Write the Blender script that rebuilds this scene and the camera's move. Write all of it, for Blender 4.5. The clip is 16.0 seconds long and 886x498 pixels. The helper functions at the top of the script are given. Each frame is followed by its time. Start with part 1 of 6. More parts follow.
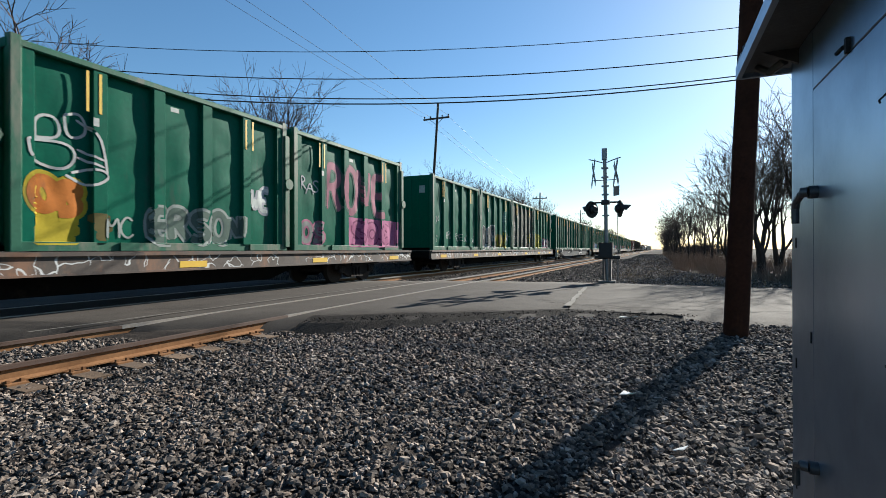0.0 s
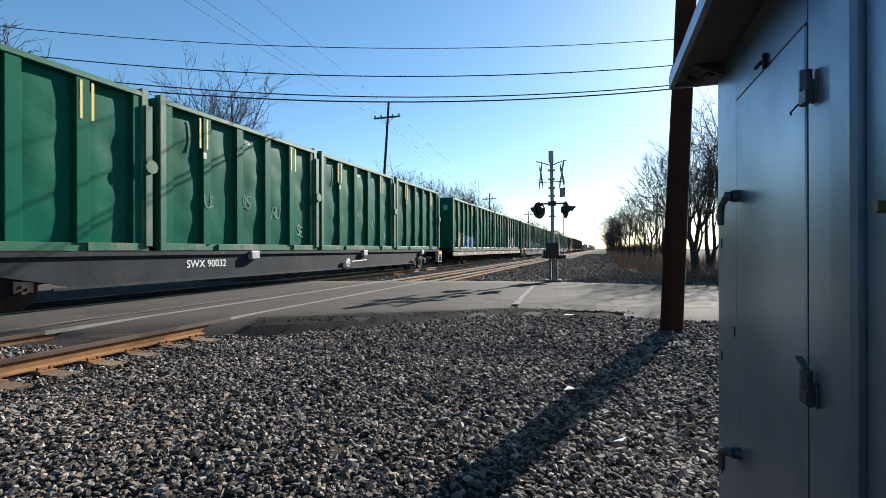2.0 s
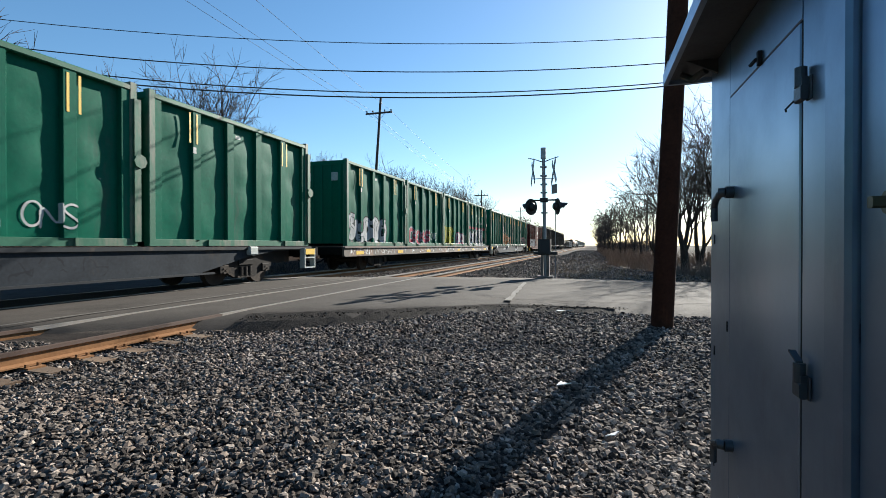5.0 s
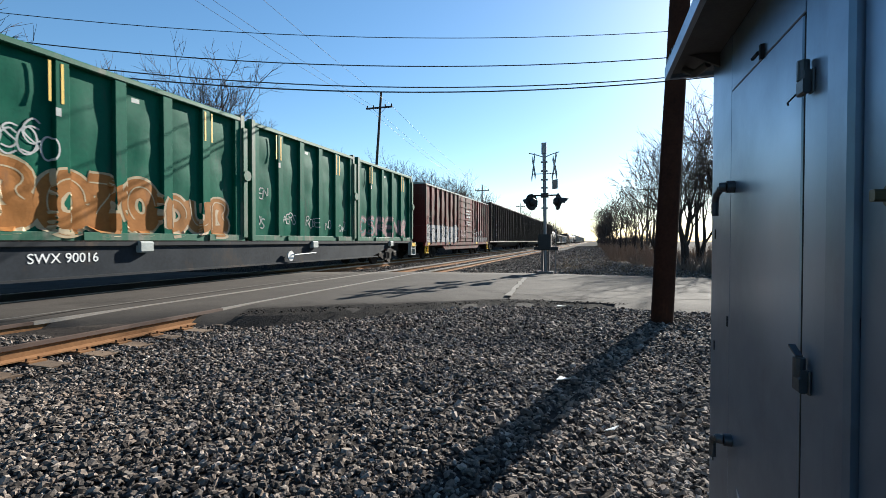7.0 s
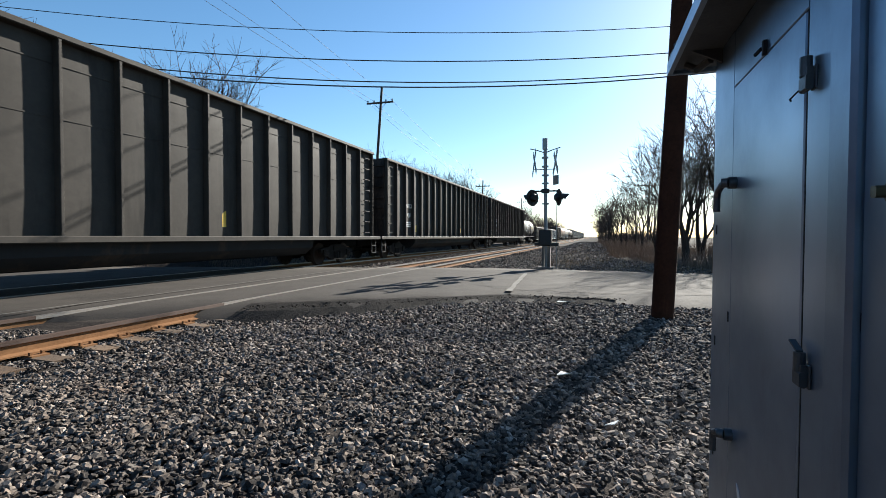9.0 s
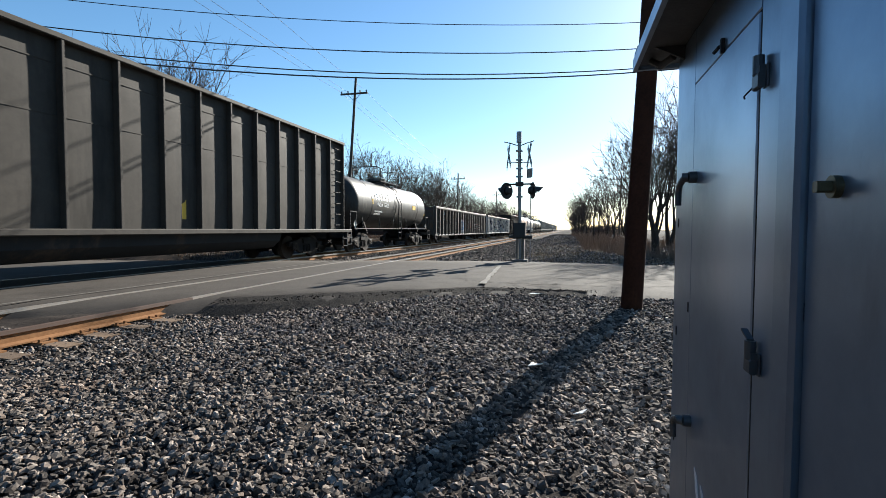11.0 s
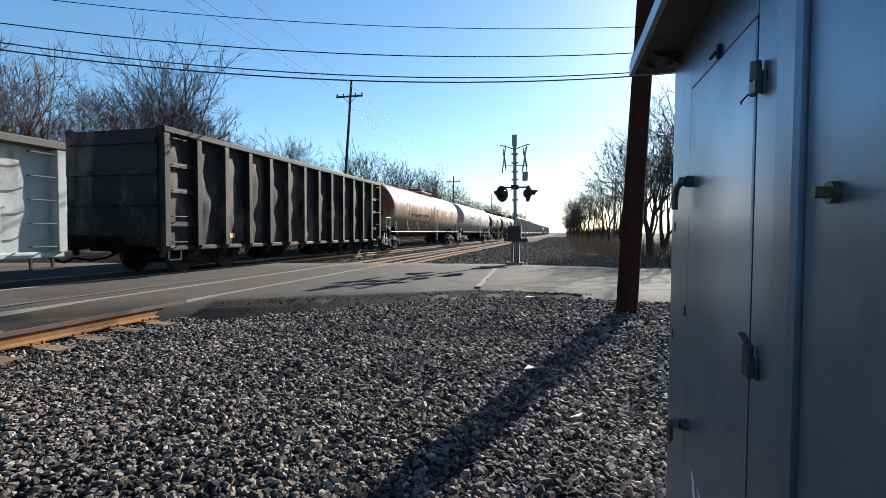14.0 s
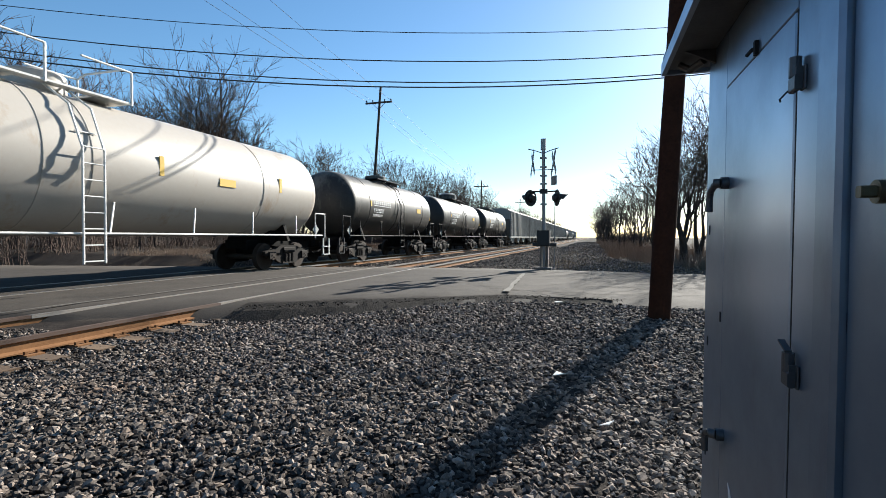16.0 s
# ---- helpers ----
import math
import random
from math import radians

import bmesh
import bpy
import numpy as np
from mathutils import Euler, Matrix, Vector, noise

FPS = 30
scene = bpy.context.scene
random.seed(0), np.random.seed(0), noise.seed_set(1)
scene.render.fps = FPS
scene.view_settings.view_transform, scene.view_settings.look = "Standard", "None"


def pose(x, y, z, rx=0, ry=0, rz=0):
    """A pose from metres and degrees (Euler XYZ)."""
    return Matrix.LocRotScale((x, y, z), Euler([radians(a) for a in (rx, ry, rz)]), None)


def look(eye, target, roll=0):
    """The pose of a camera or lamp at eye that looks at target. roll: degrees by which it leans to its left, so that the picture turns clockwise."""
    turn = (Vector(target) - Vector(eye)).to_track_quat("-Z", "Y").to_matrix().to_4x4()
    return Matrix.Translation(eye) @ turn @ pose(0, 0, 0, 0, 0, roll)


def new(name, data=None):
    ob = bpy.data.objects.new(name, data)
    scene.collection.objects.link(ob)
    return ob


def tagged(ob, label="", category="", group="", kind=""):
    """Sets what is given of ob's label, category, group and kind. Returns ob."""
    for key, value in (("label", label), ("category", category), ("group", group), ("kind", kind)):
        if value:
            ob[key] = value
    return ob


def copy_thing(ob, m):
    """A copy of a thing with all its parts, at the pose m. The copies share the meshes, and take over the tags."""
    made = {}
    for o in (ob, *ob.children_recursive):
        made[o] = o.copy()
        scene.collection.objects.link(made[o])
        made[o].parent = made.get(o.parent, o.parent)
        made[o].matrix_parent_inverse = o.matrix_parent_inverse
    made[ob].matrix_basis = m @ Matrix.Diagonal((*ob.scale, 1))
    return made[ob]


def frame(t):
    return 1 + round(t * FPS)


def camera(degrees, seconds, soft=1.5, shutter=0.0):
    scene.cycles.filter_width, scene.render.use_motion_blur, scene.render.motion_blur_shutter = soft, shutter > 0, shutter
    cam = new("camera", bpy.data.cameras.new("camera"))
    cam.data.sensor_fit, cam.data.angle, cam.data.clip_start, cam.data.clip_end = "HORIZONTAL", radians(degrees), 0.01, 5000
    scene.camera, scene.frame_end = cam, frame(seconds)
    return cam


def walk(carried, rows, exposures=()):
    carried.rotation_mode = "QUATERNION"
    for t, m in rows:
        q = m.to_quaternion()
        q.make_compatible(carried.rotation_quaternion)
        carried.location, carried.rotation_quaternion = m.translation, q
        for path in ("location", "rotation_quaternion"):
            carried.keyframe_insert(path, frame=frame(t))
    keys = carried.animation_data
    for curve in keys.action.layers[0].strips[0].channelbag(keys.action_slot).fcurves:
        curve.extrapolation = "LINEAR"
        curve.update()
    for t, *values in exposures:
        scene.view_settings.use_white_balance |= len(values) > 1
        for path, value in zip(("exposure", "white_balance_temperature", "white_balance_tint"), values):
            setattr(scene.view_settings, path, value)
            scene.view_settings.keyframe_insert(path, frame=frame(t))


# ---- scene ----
cam = camera(85.0, 16.0, soft=0.75, shutter=0.03)
PATH = [
    (0.0, pose(-0.012, 0.003, 1.144, 90.07, 0.14, 24.11)),
    (0.5, pose(0.002, 0.012, 1.143, 89.82, 0.30, 21.56)),
    (1.0, pose(0.002, 0.011, 1.143, 89.87, 0.24, 19.98)),
    (1.5, pose(0.001, 0.006, 1.144, 89.96, 0.19, 18.94)),
    (2.0, pose(0.003, 0.006, 1.145, 90.03, 0.14, 18.30)),
    (2.5, pose(0.001, 0.003, 1.144, 90.12, 0.15, 17.92)),
    (3.0, pose(-0.003, -0.002, 1.147, 90.08, 0.08, 17.68)),
    (3.5, pose(-0.008, 0.001, 1.145, 89.99, 0.09, 17.45)),
    (4.0, pose(-0.010, -0.000, 1.143, 89.84, 0.07, 17.35)),
    (6.5, pose(-0.014, -0.001, 1.138, 89.22, -0.06, 17.36)),
    (7.0, pose(-0.012, 0.002, 1.137, 89.03, -0.09, 17.36)),
    (7.5, pose(-0.012, 0.005, 1.137, 88.85, -0.08, 17.56)),
    (8.0, pose(-0.017, 0.001, 1.135, 88.73, -0.20, 17.92)),
    (10.5, pose(-0.007, -0.013, 1.138, 87.94, -0.20, 15.30)),
    (11.0, pose(0.010, -0.004, 1.137, 87.65, -0.21, 14.52)),
    (11.5, pose(0.012, -0.005, 1.136, 87.21, -0.30, 14.23)),
    (12.0, pose(0.015, 0.005, 1.136, 86.97, -0.36, 14.25)),
    (12.5, pose(0.011, 0.001, 1.137, 87.06, -0.34, 14.34)),
    (13.0, pose(0.003, -0.001, 1.136, 87.46, -0.32, 14.31)),
    (13.5, pose(0.002, -0.002, 1.138, 87.78, -0.31, 14.30)),
    (14.0, pose(0.001, -0.005, 1.140, 87.98, -0.30, 13.96)),
    (14.5, pose(0.011, -0.005, 1.138, 88.07, -0.35, 13.84)),
    (15.0, pose(0.009, -0.006, 1.135, 88.06, -0.33, 13.97)),
    (15.5, pose(0.004, -0.006, 1.134, 88.09, -0.39, 14.63)),
    (16.0, pose(0.004, 0.000, 1.134, 88.52, -0.36, 17.26)),
]
walk(cam, PATH, exposures=[(0.0, 1.46, 6250, 8), (1.5, 1.62, 6250, 8), (8.0, 1.66, 6250, 8), (12.0, 1.74, 6250, 8), (16.0, 1.64, 6250, 8)])

# ---- light ----
SUN_AZ, SUN_EL = 17.0, 25.0     # degrees to the right of the tracks' direction, and above the horizon
world = bpy.data.worlds.new("world")
scene.world = world
world.use_nodes = True
wn = world.node_tree
sky = wn.nodes.new("ShaderNodeTexSky")
sky.sky_type = "NISHITA"
sky.sun_disc = False
sky.sun_elevation = radians(SUN_EL)
sky.sun_rotation = radians(SUN_AZ)
sky.dust_density = 0.22
sky.air_density = 1.0
sky.ozone_density = 3.0
bg = wn.nodes["Background"]
deep = wn.nodes.new("ShaderNodeHueSaturation")
deep.inputs["Saturation"].default_value = 1.12
deep.inputs["Hue"].default_value = 0.495
wn.links.new(sky.outputs[0], deep.inputs["Color"])
wn.links.new(deep.outputs[0], bg.inputs[0])
bg.inputs[1].default_value = 0.053
sun = new("sun", bpy.data.lights.new("sun", "SUN"))
sun.data.energy, sun.data.angle, sun.data.color = 5.0, radians(0.53), (1.0, 0.93, 0.82)
sun.matrix_world = look((math.sin(radians(SUN_AZ)) * 80, math.cos(radians(SUN_AZ)) * 80, 80 * math.tan(radians(SUN_EL))), (0, 0, 0))

# ---- materials ----
def mat(name, col, rough=0.7, metal=0.0, col2=None, scale=3.0, fine=40.0, amount=0.5, bump=0.2, stain=None,
        stain_amount=0.0, stain_scale=1.2, streak=1.0, stain_top=0.0, per_object=0.0, spec=0.5, bump_scale=None):
    """Paint or stone with a coarse and a fine variation, stains (streak > 1 draws them out downwards) and relief."""
    m = bpy.data.materials.new(name)
    m.use_nodes = True
    nt = m.node_tree
    N, L = nt.nodes, nt.links
    b = N["Principled BSDF"]
    co = N.new("ShaderNodeTexCoord")
    n1, n2 = N.new("ShaderNodeTexNoise"), N.new("ShaderNodeTexNoise")
    for n, s in ((n1, scale), (n2, fine)):
        n.inputs["Scale"].default_value = s
        n.inputs["Detail"].default_value = 6
        n.inputs["Roughness"].default_value = 0.62
        L.new(co.outputs["Object"], n.inputs["Vector"])
    mixf = N.new("ShaderNodeMath")
    mixf.operation = "MULTIPLY_ADD"
    L.new(n2.outputs["Fac"], mixf.inputs[0])
    mixf.inputs[1].default_value = 0.5
    half = N.new("ShaderNodeMath")
    half.operation = "MULTIPLY"
    L.new(n1.outputs["Fac"], half.inputs[0])
    half.inputs[1].default_value = 0.5
    L.new(half.outputs[0], mixf.inputs[2])
    ramp = N.new("ShaderNodeMapRange")
    ramp.inputs["From Min"].default_value, ramp.inputs["From Max"].default_value = 0.5 - 0.25, 0.5 + 0.25
    L.new(mixf.outputs[0], ramp.inputs["Value"])
    c2 = col2 or tuple(c * (1 - amount) for c in col)
    mx = N.new("ShaderNodeMix")
    mx.data_type = "RGBA"
    L.new(ramp.outputs[0], mx.inputs["Factor"])
    mx.inputs[6].default_value, mx.inputs[7].default_value = (*c2, 1), (*col, 1)
    out = mx.outputs[2]
    if stain:
        mp = N.new("ShaderNodeMapping")
        mp.inputs["Scale"].default_value = (1, 1, 1 / streak)
        L.new(co.outputs["Object"], mp.inputs["Vector"])
        n3 = N.new("ShaderNodeTexNoise")
        n3.inputs["Scale"].default_value, n3.inputs["Detail"].default_value = stain_scale, 8
        n3.inputs["Roughness"].default_value = 0.7
        L.new(mp.outputs[0], n3.inputs["Vector"])
        r3 = N.new("ShaderNodeMapRange")
        lo = 0.72 - 0.45 * stain_amount
        r3.inputs["From Min"].default_value, r3.inputs["From Max"].default_value = lo, lo + 0.16
        L.new(n3.outputs["Fac"], r3.inputs["Value"])
        if stain_top:                       # stains gather on the upper half
            sp, ma, ad = N.new("ShaderNodeSeparateXYZ"), N.new("ShaderNodeMath"), N.new("ShaderNodeMath")
            L.new(co.outputs["Object"], sp.inputs[0])
            ma.operation, ad.operation = "MULTIPLY_ADD", "ADD"
            L.new(sp.outputs[2], ma.inputs[0])
            ma.inputs[1].default_value, ma.inputs[2].default_value = stain_top, -2.6 * stain_top
            L.new(n3.outputs["Fac"], ad.inputs[0])
            L.new(ma.outputs[0], ad.inputs[1])
            L.new(ad.outputs[0], r3.inputs["Value"])
        m3 = N.new("ShaderNodeMix")
        m3.data_type = "RGBA"
        L.new(r3.outputs[0], m3.inputs["Factor"])
        L.new(out, m3.inputs[6])
        m3.inputs[7].default_value = (*stain, 1)
        out = m3.outputs[2]
    if per_object:
        oi = N.new("ShaderNodeObjectInfo")
        hs = N.new("ShaderNodeHueSaturation")
        vr = N.new("ShaderNodeMapRange")
        vr.inputs["To Min"].default_value, vr.inputs["To Max"].default_value = 1 - per_object, 1 + per_object
        L.new(oi.outputs["Random"], vr.inputs["Value"])
        L.new(vr.outputs[0], hs.inputs["Value"])
        L.new(out, hs.inputs["Color"])
        out = hs.outputs[0]
    L.new(out, b.inputs["Base Color"])
    rr = N.new("ShaderNodeMapRange")
    rr.inputs["To Min"].default_value, rr.inputs["To Max"].default_value = min(1, rough + 0.12), max(0.05, rough - 0.12)
    L.new(n1.outputs["Fac"], rr.inputs["Value"])
    L.new(rr.outputs[0], b.inputs["Roughness"])
    b.inputs["Metallic"].default_value = metal
    b.inputs["Specular IOR Level"].default_value = spec
    if bump:
        bp = N.new("ShaderNodeBump")
        bp.inputs["Strength"].default_value, bp.inputs["Distance"].default_value = bump, bump_scale or 0.01
        L.new(mixf.outputs[0], bp.inputs["Height"])
        L.new(bp.outputs[0], b.inputs["Normal"])
    return m


def graffiti(name, base_args, fills, line, y0, y1, z0, z1, cell=1.1, cover=0.55, seed=0.0, thin=False):
    """Spray-painted shapes in a band of the wall (local y0..y1, z0..z1), over new paint or over a material that has some already."""
    m = base_args if isinstance(base_args, bpy.types.Material) else mat(name, **base_args)
    nt = m.node_tree
    N, L = nt.nodes, nt.links
    b = N["Principled BSDF"]
    old = b.inputs["Base Color"].links[0].from_socket
    co = N.new("ShaderNodeTexCoord")
    sep = N.new("ShaderNodeSeparateXYZ")
    L.new(co.outputs["Object"], sep.inputs[0])
    comb = N.new("ShaderNodeCombineXYZ")
    L.new(sep.outputs[1], comb.inputs[0])
    L.new(sep.outputs[2], comb.inputs[1])
    comb.inputs[2].default_value = seed
    warp = N.new("ShaderNodeTexNoise")
    warp.inputs["Scale"].default_value = 1.6
    L.new(comb.outputs[0], warp.inputs["Vector"])
    add = N.new("ShaderNodeMixRGB")
    add.blend_type = "LINEAR_LIGHT"
    add.inputs[0].default_value = 0.35
    L.new(comb.outputs[0], add.inputs[1])
    L.new(warp.outputs["Color"], add.inputs[2])

    def band(sock, a, c, soft):
        r1, r2, mu = N.new("ShaderNodeMapRange"), N.new("ShaderNodeMapRange"), N.new("ShaderNodeMath")
        L.new(sock, r1.inputs["Value"])
        L.new(sock, r2.inputs["Value"])
        r1.inputs["From Min"].default_value, r1.inputs["From Max"].default_value = a, a + soft
        r2.inputs["From Min"].default_value, r2.inputs["From Max"].default_value = c, c - soft
        mu.operation = "MULTIPLY"
        L.new(r1.outputs[0], mu.inputs[0])
        L.new(r2.outputs[0], mu.inputs[1])
        return mu.outputs[0]

    sep2 = N.new("ShaderNodeSeparateXYZ")
    L.new(add.outputs[0], sep2.inputs[0])
    by, bz = band(sep2.outputs[0], y0, y1, 0.06), band(sep2.outputs[1], z0, z1, 0.06)
    inb = N.new("ShaderNodeMath")
    inb.operation = "MULTIPLY"
    L.new(by, inb.inputs[0])
    L.new(bz, inb.inputs[1])
    vo, ve = N.new("ShaderNodeTexVoronoi"), N.new("ShaderNodeTexVoronoi")
    ve.feature = "DISTANCE_TO_EDGE"
    for v in (vo, ve):
        v.inputs["Scale"].default_value = cell
        L.new(add.outputs[0], v.inputs["Vector"])
    sx = N.new("ShaderNodeSeparateXYZ")
    L.new(vo.outputs["Color"], sx.inputs[0])
    on = N.new("ShaderNodeMath")
    on.operation = "LESS_THAN"
    L.new(sx.outputs[0], on.inputs[0])
    on.inputs[1].default_value = cover
    ramp = N.new("ShaderNodeValToRGB")
    ramp.color_ramp.interpolation = "CONSTANT"
    while len(ramp.color_ramp.elements) < len(fills):
        ramp.color_ramp.elements.new(0.5)
    for i, c in enumerate(fills):
        ramp.color_ramp.elements[i].position = i / len(fills)
        ramp.color_ramp.elements[i].color = (*c, 1)
    L.new(sx.outputs[1], ramp.inputs[0])
    f1, f2 = N.new("ShaderNodeMath"), N.new("ShaderNodeMath")
    f1.operation = f2.operation = "MULTIPLY"
    L.new(on.outputs[0], f1.inputs[0])
    L.new(inb.outputs[0], f1.inputs[1])
    f1b = N.new("ShaderNodeMath")
    f1b.operation = "MULTIPLY"
    L.new(f1.outputs[0], f1b.inputs[0])
    f1b.inputs[1].default_value = 0.0 if thin else 0.9
    m1, m2 = N.new("ShaderNodeMix"), N.new("ShaderNodeMix")
    m1.data_type = m2.data_type = "RGBA"
    L.new(f1b.outputs[0], m1.inputs["Factor"])
    L.new(old, m1.inputs[6])
    L.new(ramp.outputs[0], m1.inputs[7])
    ed = N.new("ShaderNodeMapRange")
    ed.inputs["From Min"].default_value, ed.inputs["From Max"].default_value = 0.055, 0.03
    L.new(ve.outputs["Distance"], ed.inputs["Value"])
    L.new(ed.outputs[0], f2.inputs[0])
    L.new(f1.outputs[0], f2.inputs[1])
    L.new(f2.outputs[0], m2.inputs["Factor"])
    L.new(m1.outputs[2], m2.inputs[6])
    m2.inputs[7].default_value = (*line, 1)
    L.new(m2.outputs[2], b.inputs["Base Color"])
    return m


GREEN = dict(col=(0.0006, 0.098, 0.056), col2=(0.0004, 0.055, 0.036), rough=0.5, spec=0.07, scale=0.7, fine=9.0, bump=0.25, bump_scale=0.02,
             stain=(0.030, 0.062, 0.048), stain_amount=0.30, stain_scale=1.3, streak=5, per_object=0.06)
M = {}
M["green"] = mat("green_paint", **GREEN)
M["green_trim"] = mat("green_trim", (0.018, 0.098, 0.058), 0.55, col2=(0.004, 0.062, 0.034), scale=2, fine=15, stain=(0.13, 0.125, 0.1), stain_amount=0.45, streak=4, spec=0.25)
M["yellow"] = mat("yellow_reflector", (0.58, 0.36, 0.02), 0.5, amount=0.2, scale=6)
M["label"] = mat("label_white", (0.36, 0.39, 0.37), 0.6, amount=0.6, scale=8, fine=60)
M["white_ink"] = mat("white_ink", (0.72, 0.73, 0.72), 0.65, amount=0.25, scale=6)
M["sill_rust"] = mat("weathered_sill", (0.058, 0.045, 0.038), 0.8, col2=(0.038, 0.027, 0.022), scale=1.5, fine=14, stain=(0.120, 0.060, 0.033), stain_amount=0.5, streak=2)
M["sill_grey"] = mat("grey_sill", (0.018, 0.021, 0.025), 0.75, spec=0.15, col2=(0.018, 0.020, 0.023), scale=1.5, fine=14, stain=(0.066, 0.049, 0.038), stain_amount=0.35, streak=2)
M["black_iron"] = mat("dirty_black_iron", (0.007, 0.006, 0.006), 0.85, spec=0.08, col2=(0.003, 0.003, 0.003), scale=3, fine=30, stain=(0.024, 0.017, 0.012), stain_amount=0.3)
M["truck_iron"] = mat("cast_truck_iron", (0.016, 0.013, 0.011), 0.8, spec=0.12, col2=(0.010, 0.008, 0.008), scale=3, fine=30, stain=(0.057, 0.041, 0.029), stain_amount=0.35)
M["wheel_steel"] = mat("wheel_steel", (0.045, 0.032, 0.025), 0.7, 0.1, spec=0.15, col2=(0.016, 0.012, 0.010), scale=5, fine=30)
M["box_red"] = mat("boxcar_red", (0.115, 0.010, 0.010), 0.6, col2=(0.050, 0.007, 0.007), scale=0.9, fine=9, stain=(0.070, 0.030, 0.026), stain_amount=0.42, streak=4, bump=0.2, spec=0.25)
M["hopper_grey"] = mat("coal_car_grey", (0.056, 0.049, 0.042), 0.65, col2=(0.030, 0.027, 0.024), scale=1.1, fine=8, stain=(0.020, 0.018, 0.016), stain_amount=0.42, streak=6, spec=0.12)
M["gond_grey"] = mat("gondola_grey", (0.072, 0.066, 0.058), 0.65, col2=(0.041, 0.038, 0.035), scale=0.8, fine=9, stain=(0.070, 0.037, 0.020), stain_amount=0.36, streak=4, spec=0.25)
M["gond_black"] = mat("gondola_black", (0.014, 0.012, 0.011), 0.7, col2=(0.006, 0.005, 0.005), scale=0.8, fine=9, stain=(0.053, 0.037, 0.029), stain_amount=0.42, streak=3, spec=0.25)
M["tank_black"] = mat("tank_black", (0.040, 0.037, 0.034), 0.5, col2=(0.016, 0.015, 0.014), scale=0.8, fine=9, stain=(0.11, 0.10, 0.085), stain_amount=0.36, streak=3, stain_top=0.09, spec=0.25)
M["tank_white"] = mat("tank_white", (0.345, 0.320, 0.288), 0.5, spec=0.3, col2=(0.315, 0.282, 0.244), scale=0.6, fine=9, stain=(0.245, 0.177, 0.116), stain_amount=0.32, streak=3, bump=0.05)
M["tank_rusty"] = mat("tank_rusty", (0.33, 0.265, 0.185), 0.5, col2=(0.19, 0.125, 0.075), scale=0.9, fine=9, spec=0.25, stain=(0.155, 0.042, 0.018), stain_amount=0.62, stain_scale=1.1, streak=4.5, stain_top=0.17, bump=0.08)
M["cov_grey"] = mat("covered_hopper_grey", (0.245, 0.245, 0.231), 0.6, col2=(0.170, 0.170, 0.156), scale=0.8, fine=8, stain=(0.109, 0.082, 0.061), stain_amount=0.4, streak=4)
M["handrail"] = mat("white_handrail", (0.62, 0.62, 0.6), 0.5, amount=0.3, scale=8)
M["asphalt"] = mat("asphalt", (0.068, 0.059, 0.052), 0.97, col2=(0.028, 0.025, 0.022), scale=1.4, fine=45, bump=0.9, bump_scale=0.012, stain=(0.024, 0.021, 0.019), stain_amount=0.36, stain_scale=0.5, spec=0.12)
M["asphalt_dark"] = mat("broken_asphalt", (0.050, 0.045, 0.040), 1.0, spec=0.05, col2=(0.014, 0.012, 0.011), scale=3, fine=40, bump=1.0, bump_scale=0.03)
M["soil"] = mat("gravel_soil", (0.056, 0.048, 0.042), 1.0, spec=0.03, col2=(0.013, 0.011, 0.011), scale=1.2, fine=30, bump=1.0, bump_scale=0.03, stain=(0.056, 0.038, 0.026), stain_amount=0.35, stain_scale=0.8)
M["dry_soil"] = mat("dry_ground", (0.116, 0.088, 0.058), 0.95, col2=(0.054, 0.042, 0.031), scale=0.3, fine=9, bump=0.8, bump_scale=0.05)
M["rail_rust"] = mat("rail_rust", (0.235, 0.122, 0.056), 0.95, spec=0.1, col2=(0.12, 0.058, 0.028), scale=3, fine=30, stain=(0.10, 0.06, 0.04), stain_amount=0.3)
M["rail_worn"] = mat("rail_running_face", (0.30, 0.275, 0.25), 0.45, 0.5, col2=(0.18, 0.155, 0.135), scale=2, fine=30)
M["tie"] = mat("wooden_tie", (0.12, 0.072, 0.038), 0.95, col2=(0.05, 0.030, 0.018), scale=3, fine=25, bump=0.8, per_object=0.3)
M["pole_wood"] = mat("creosoted_pole_wood", (0.052, 0.021, 0.012), 0.95, spec=0.08, col2=(0.014, 0.007, 0.005), scale=2, fine=20, bump=0.8, stain=(0.085, 0.034, 0.016), stain_amount=0.4, streak=8)
M["far_wood"] = mat("weathered_pole_wood", (0.07, 0.055, 0.045), 0.9, scale=3, fine=20)
M["mast_alu"] = mat("mast_aluminium", (0.218, 0.224, 0.231), 0.45, 0.6, amount=0.3, scale=5)
M["signal_black"] = mat("signal_black", (0.006, 0.006, 0.006), 0.6, amount=0.4, scale=5)
M["sign_back"] = mat("sign_back", (0.204, 0.211, 0.211), 0.55, 0.3, amount=0.3, scale=5)
M["lens_red"] = mat("red_lens", (0.16, 0.008, 0.006), 0.15, amount=0.2)
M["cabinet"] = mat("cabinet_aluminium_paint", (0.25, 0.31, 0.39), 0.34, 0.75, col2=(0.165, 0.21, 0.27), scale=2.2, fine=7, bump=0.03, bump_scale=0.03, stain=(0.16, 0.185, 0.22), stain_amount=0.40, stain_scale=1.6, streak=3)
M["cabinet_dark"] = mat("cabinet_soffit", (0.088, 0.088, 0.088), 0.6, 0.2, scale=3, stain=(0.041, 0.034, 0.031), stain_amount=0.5)
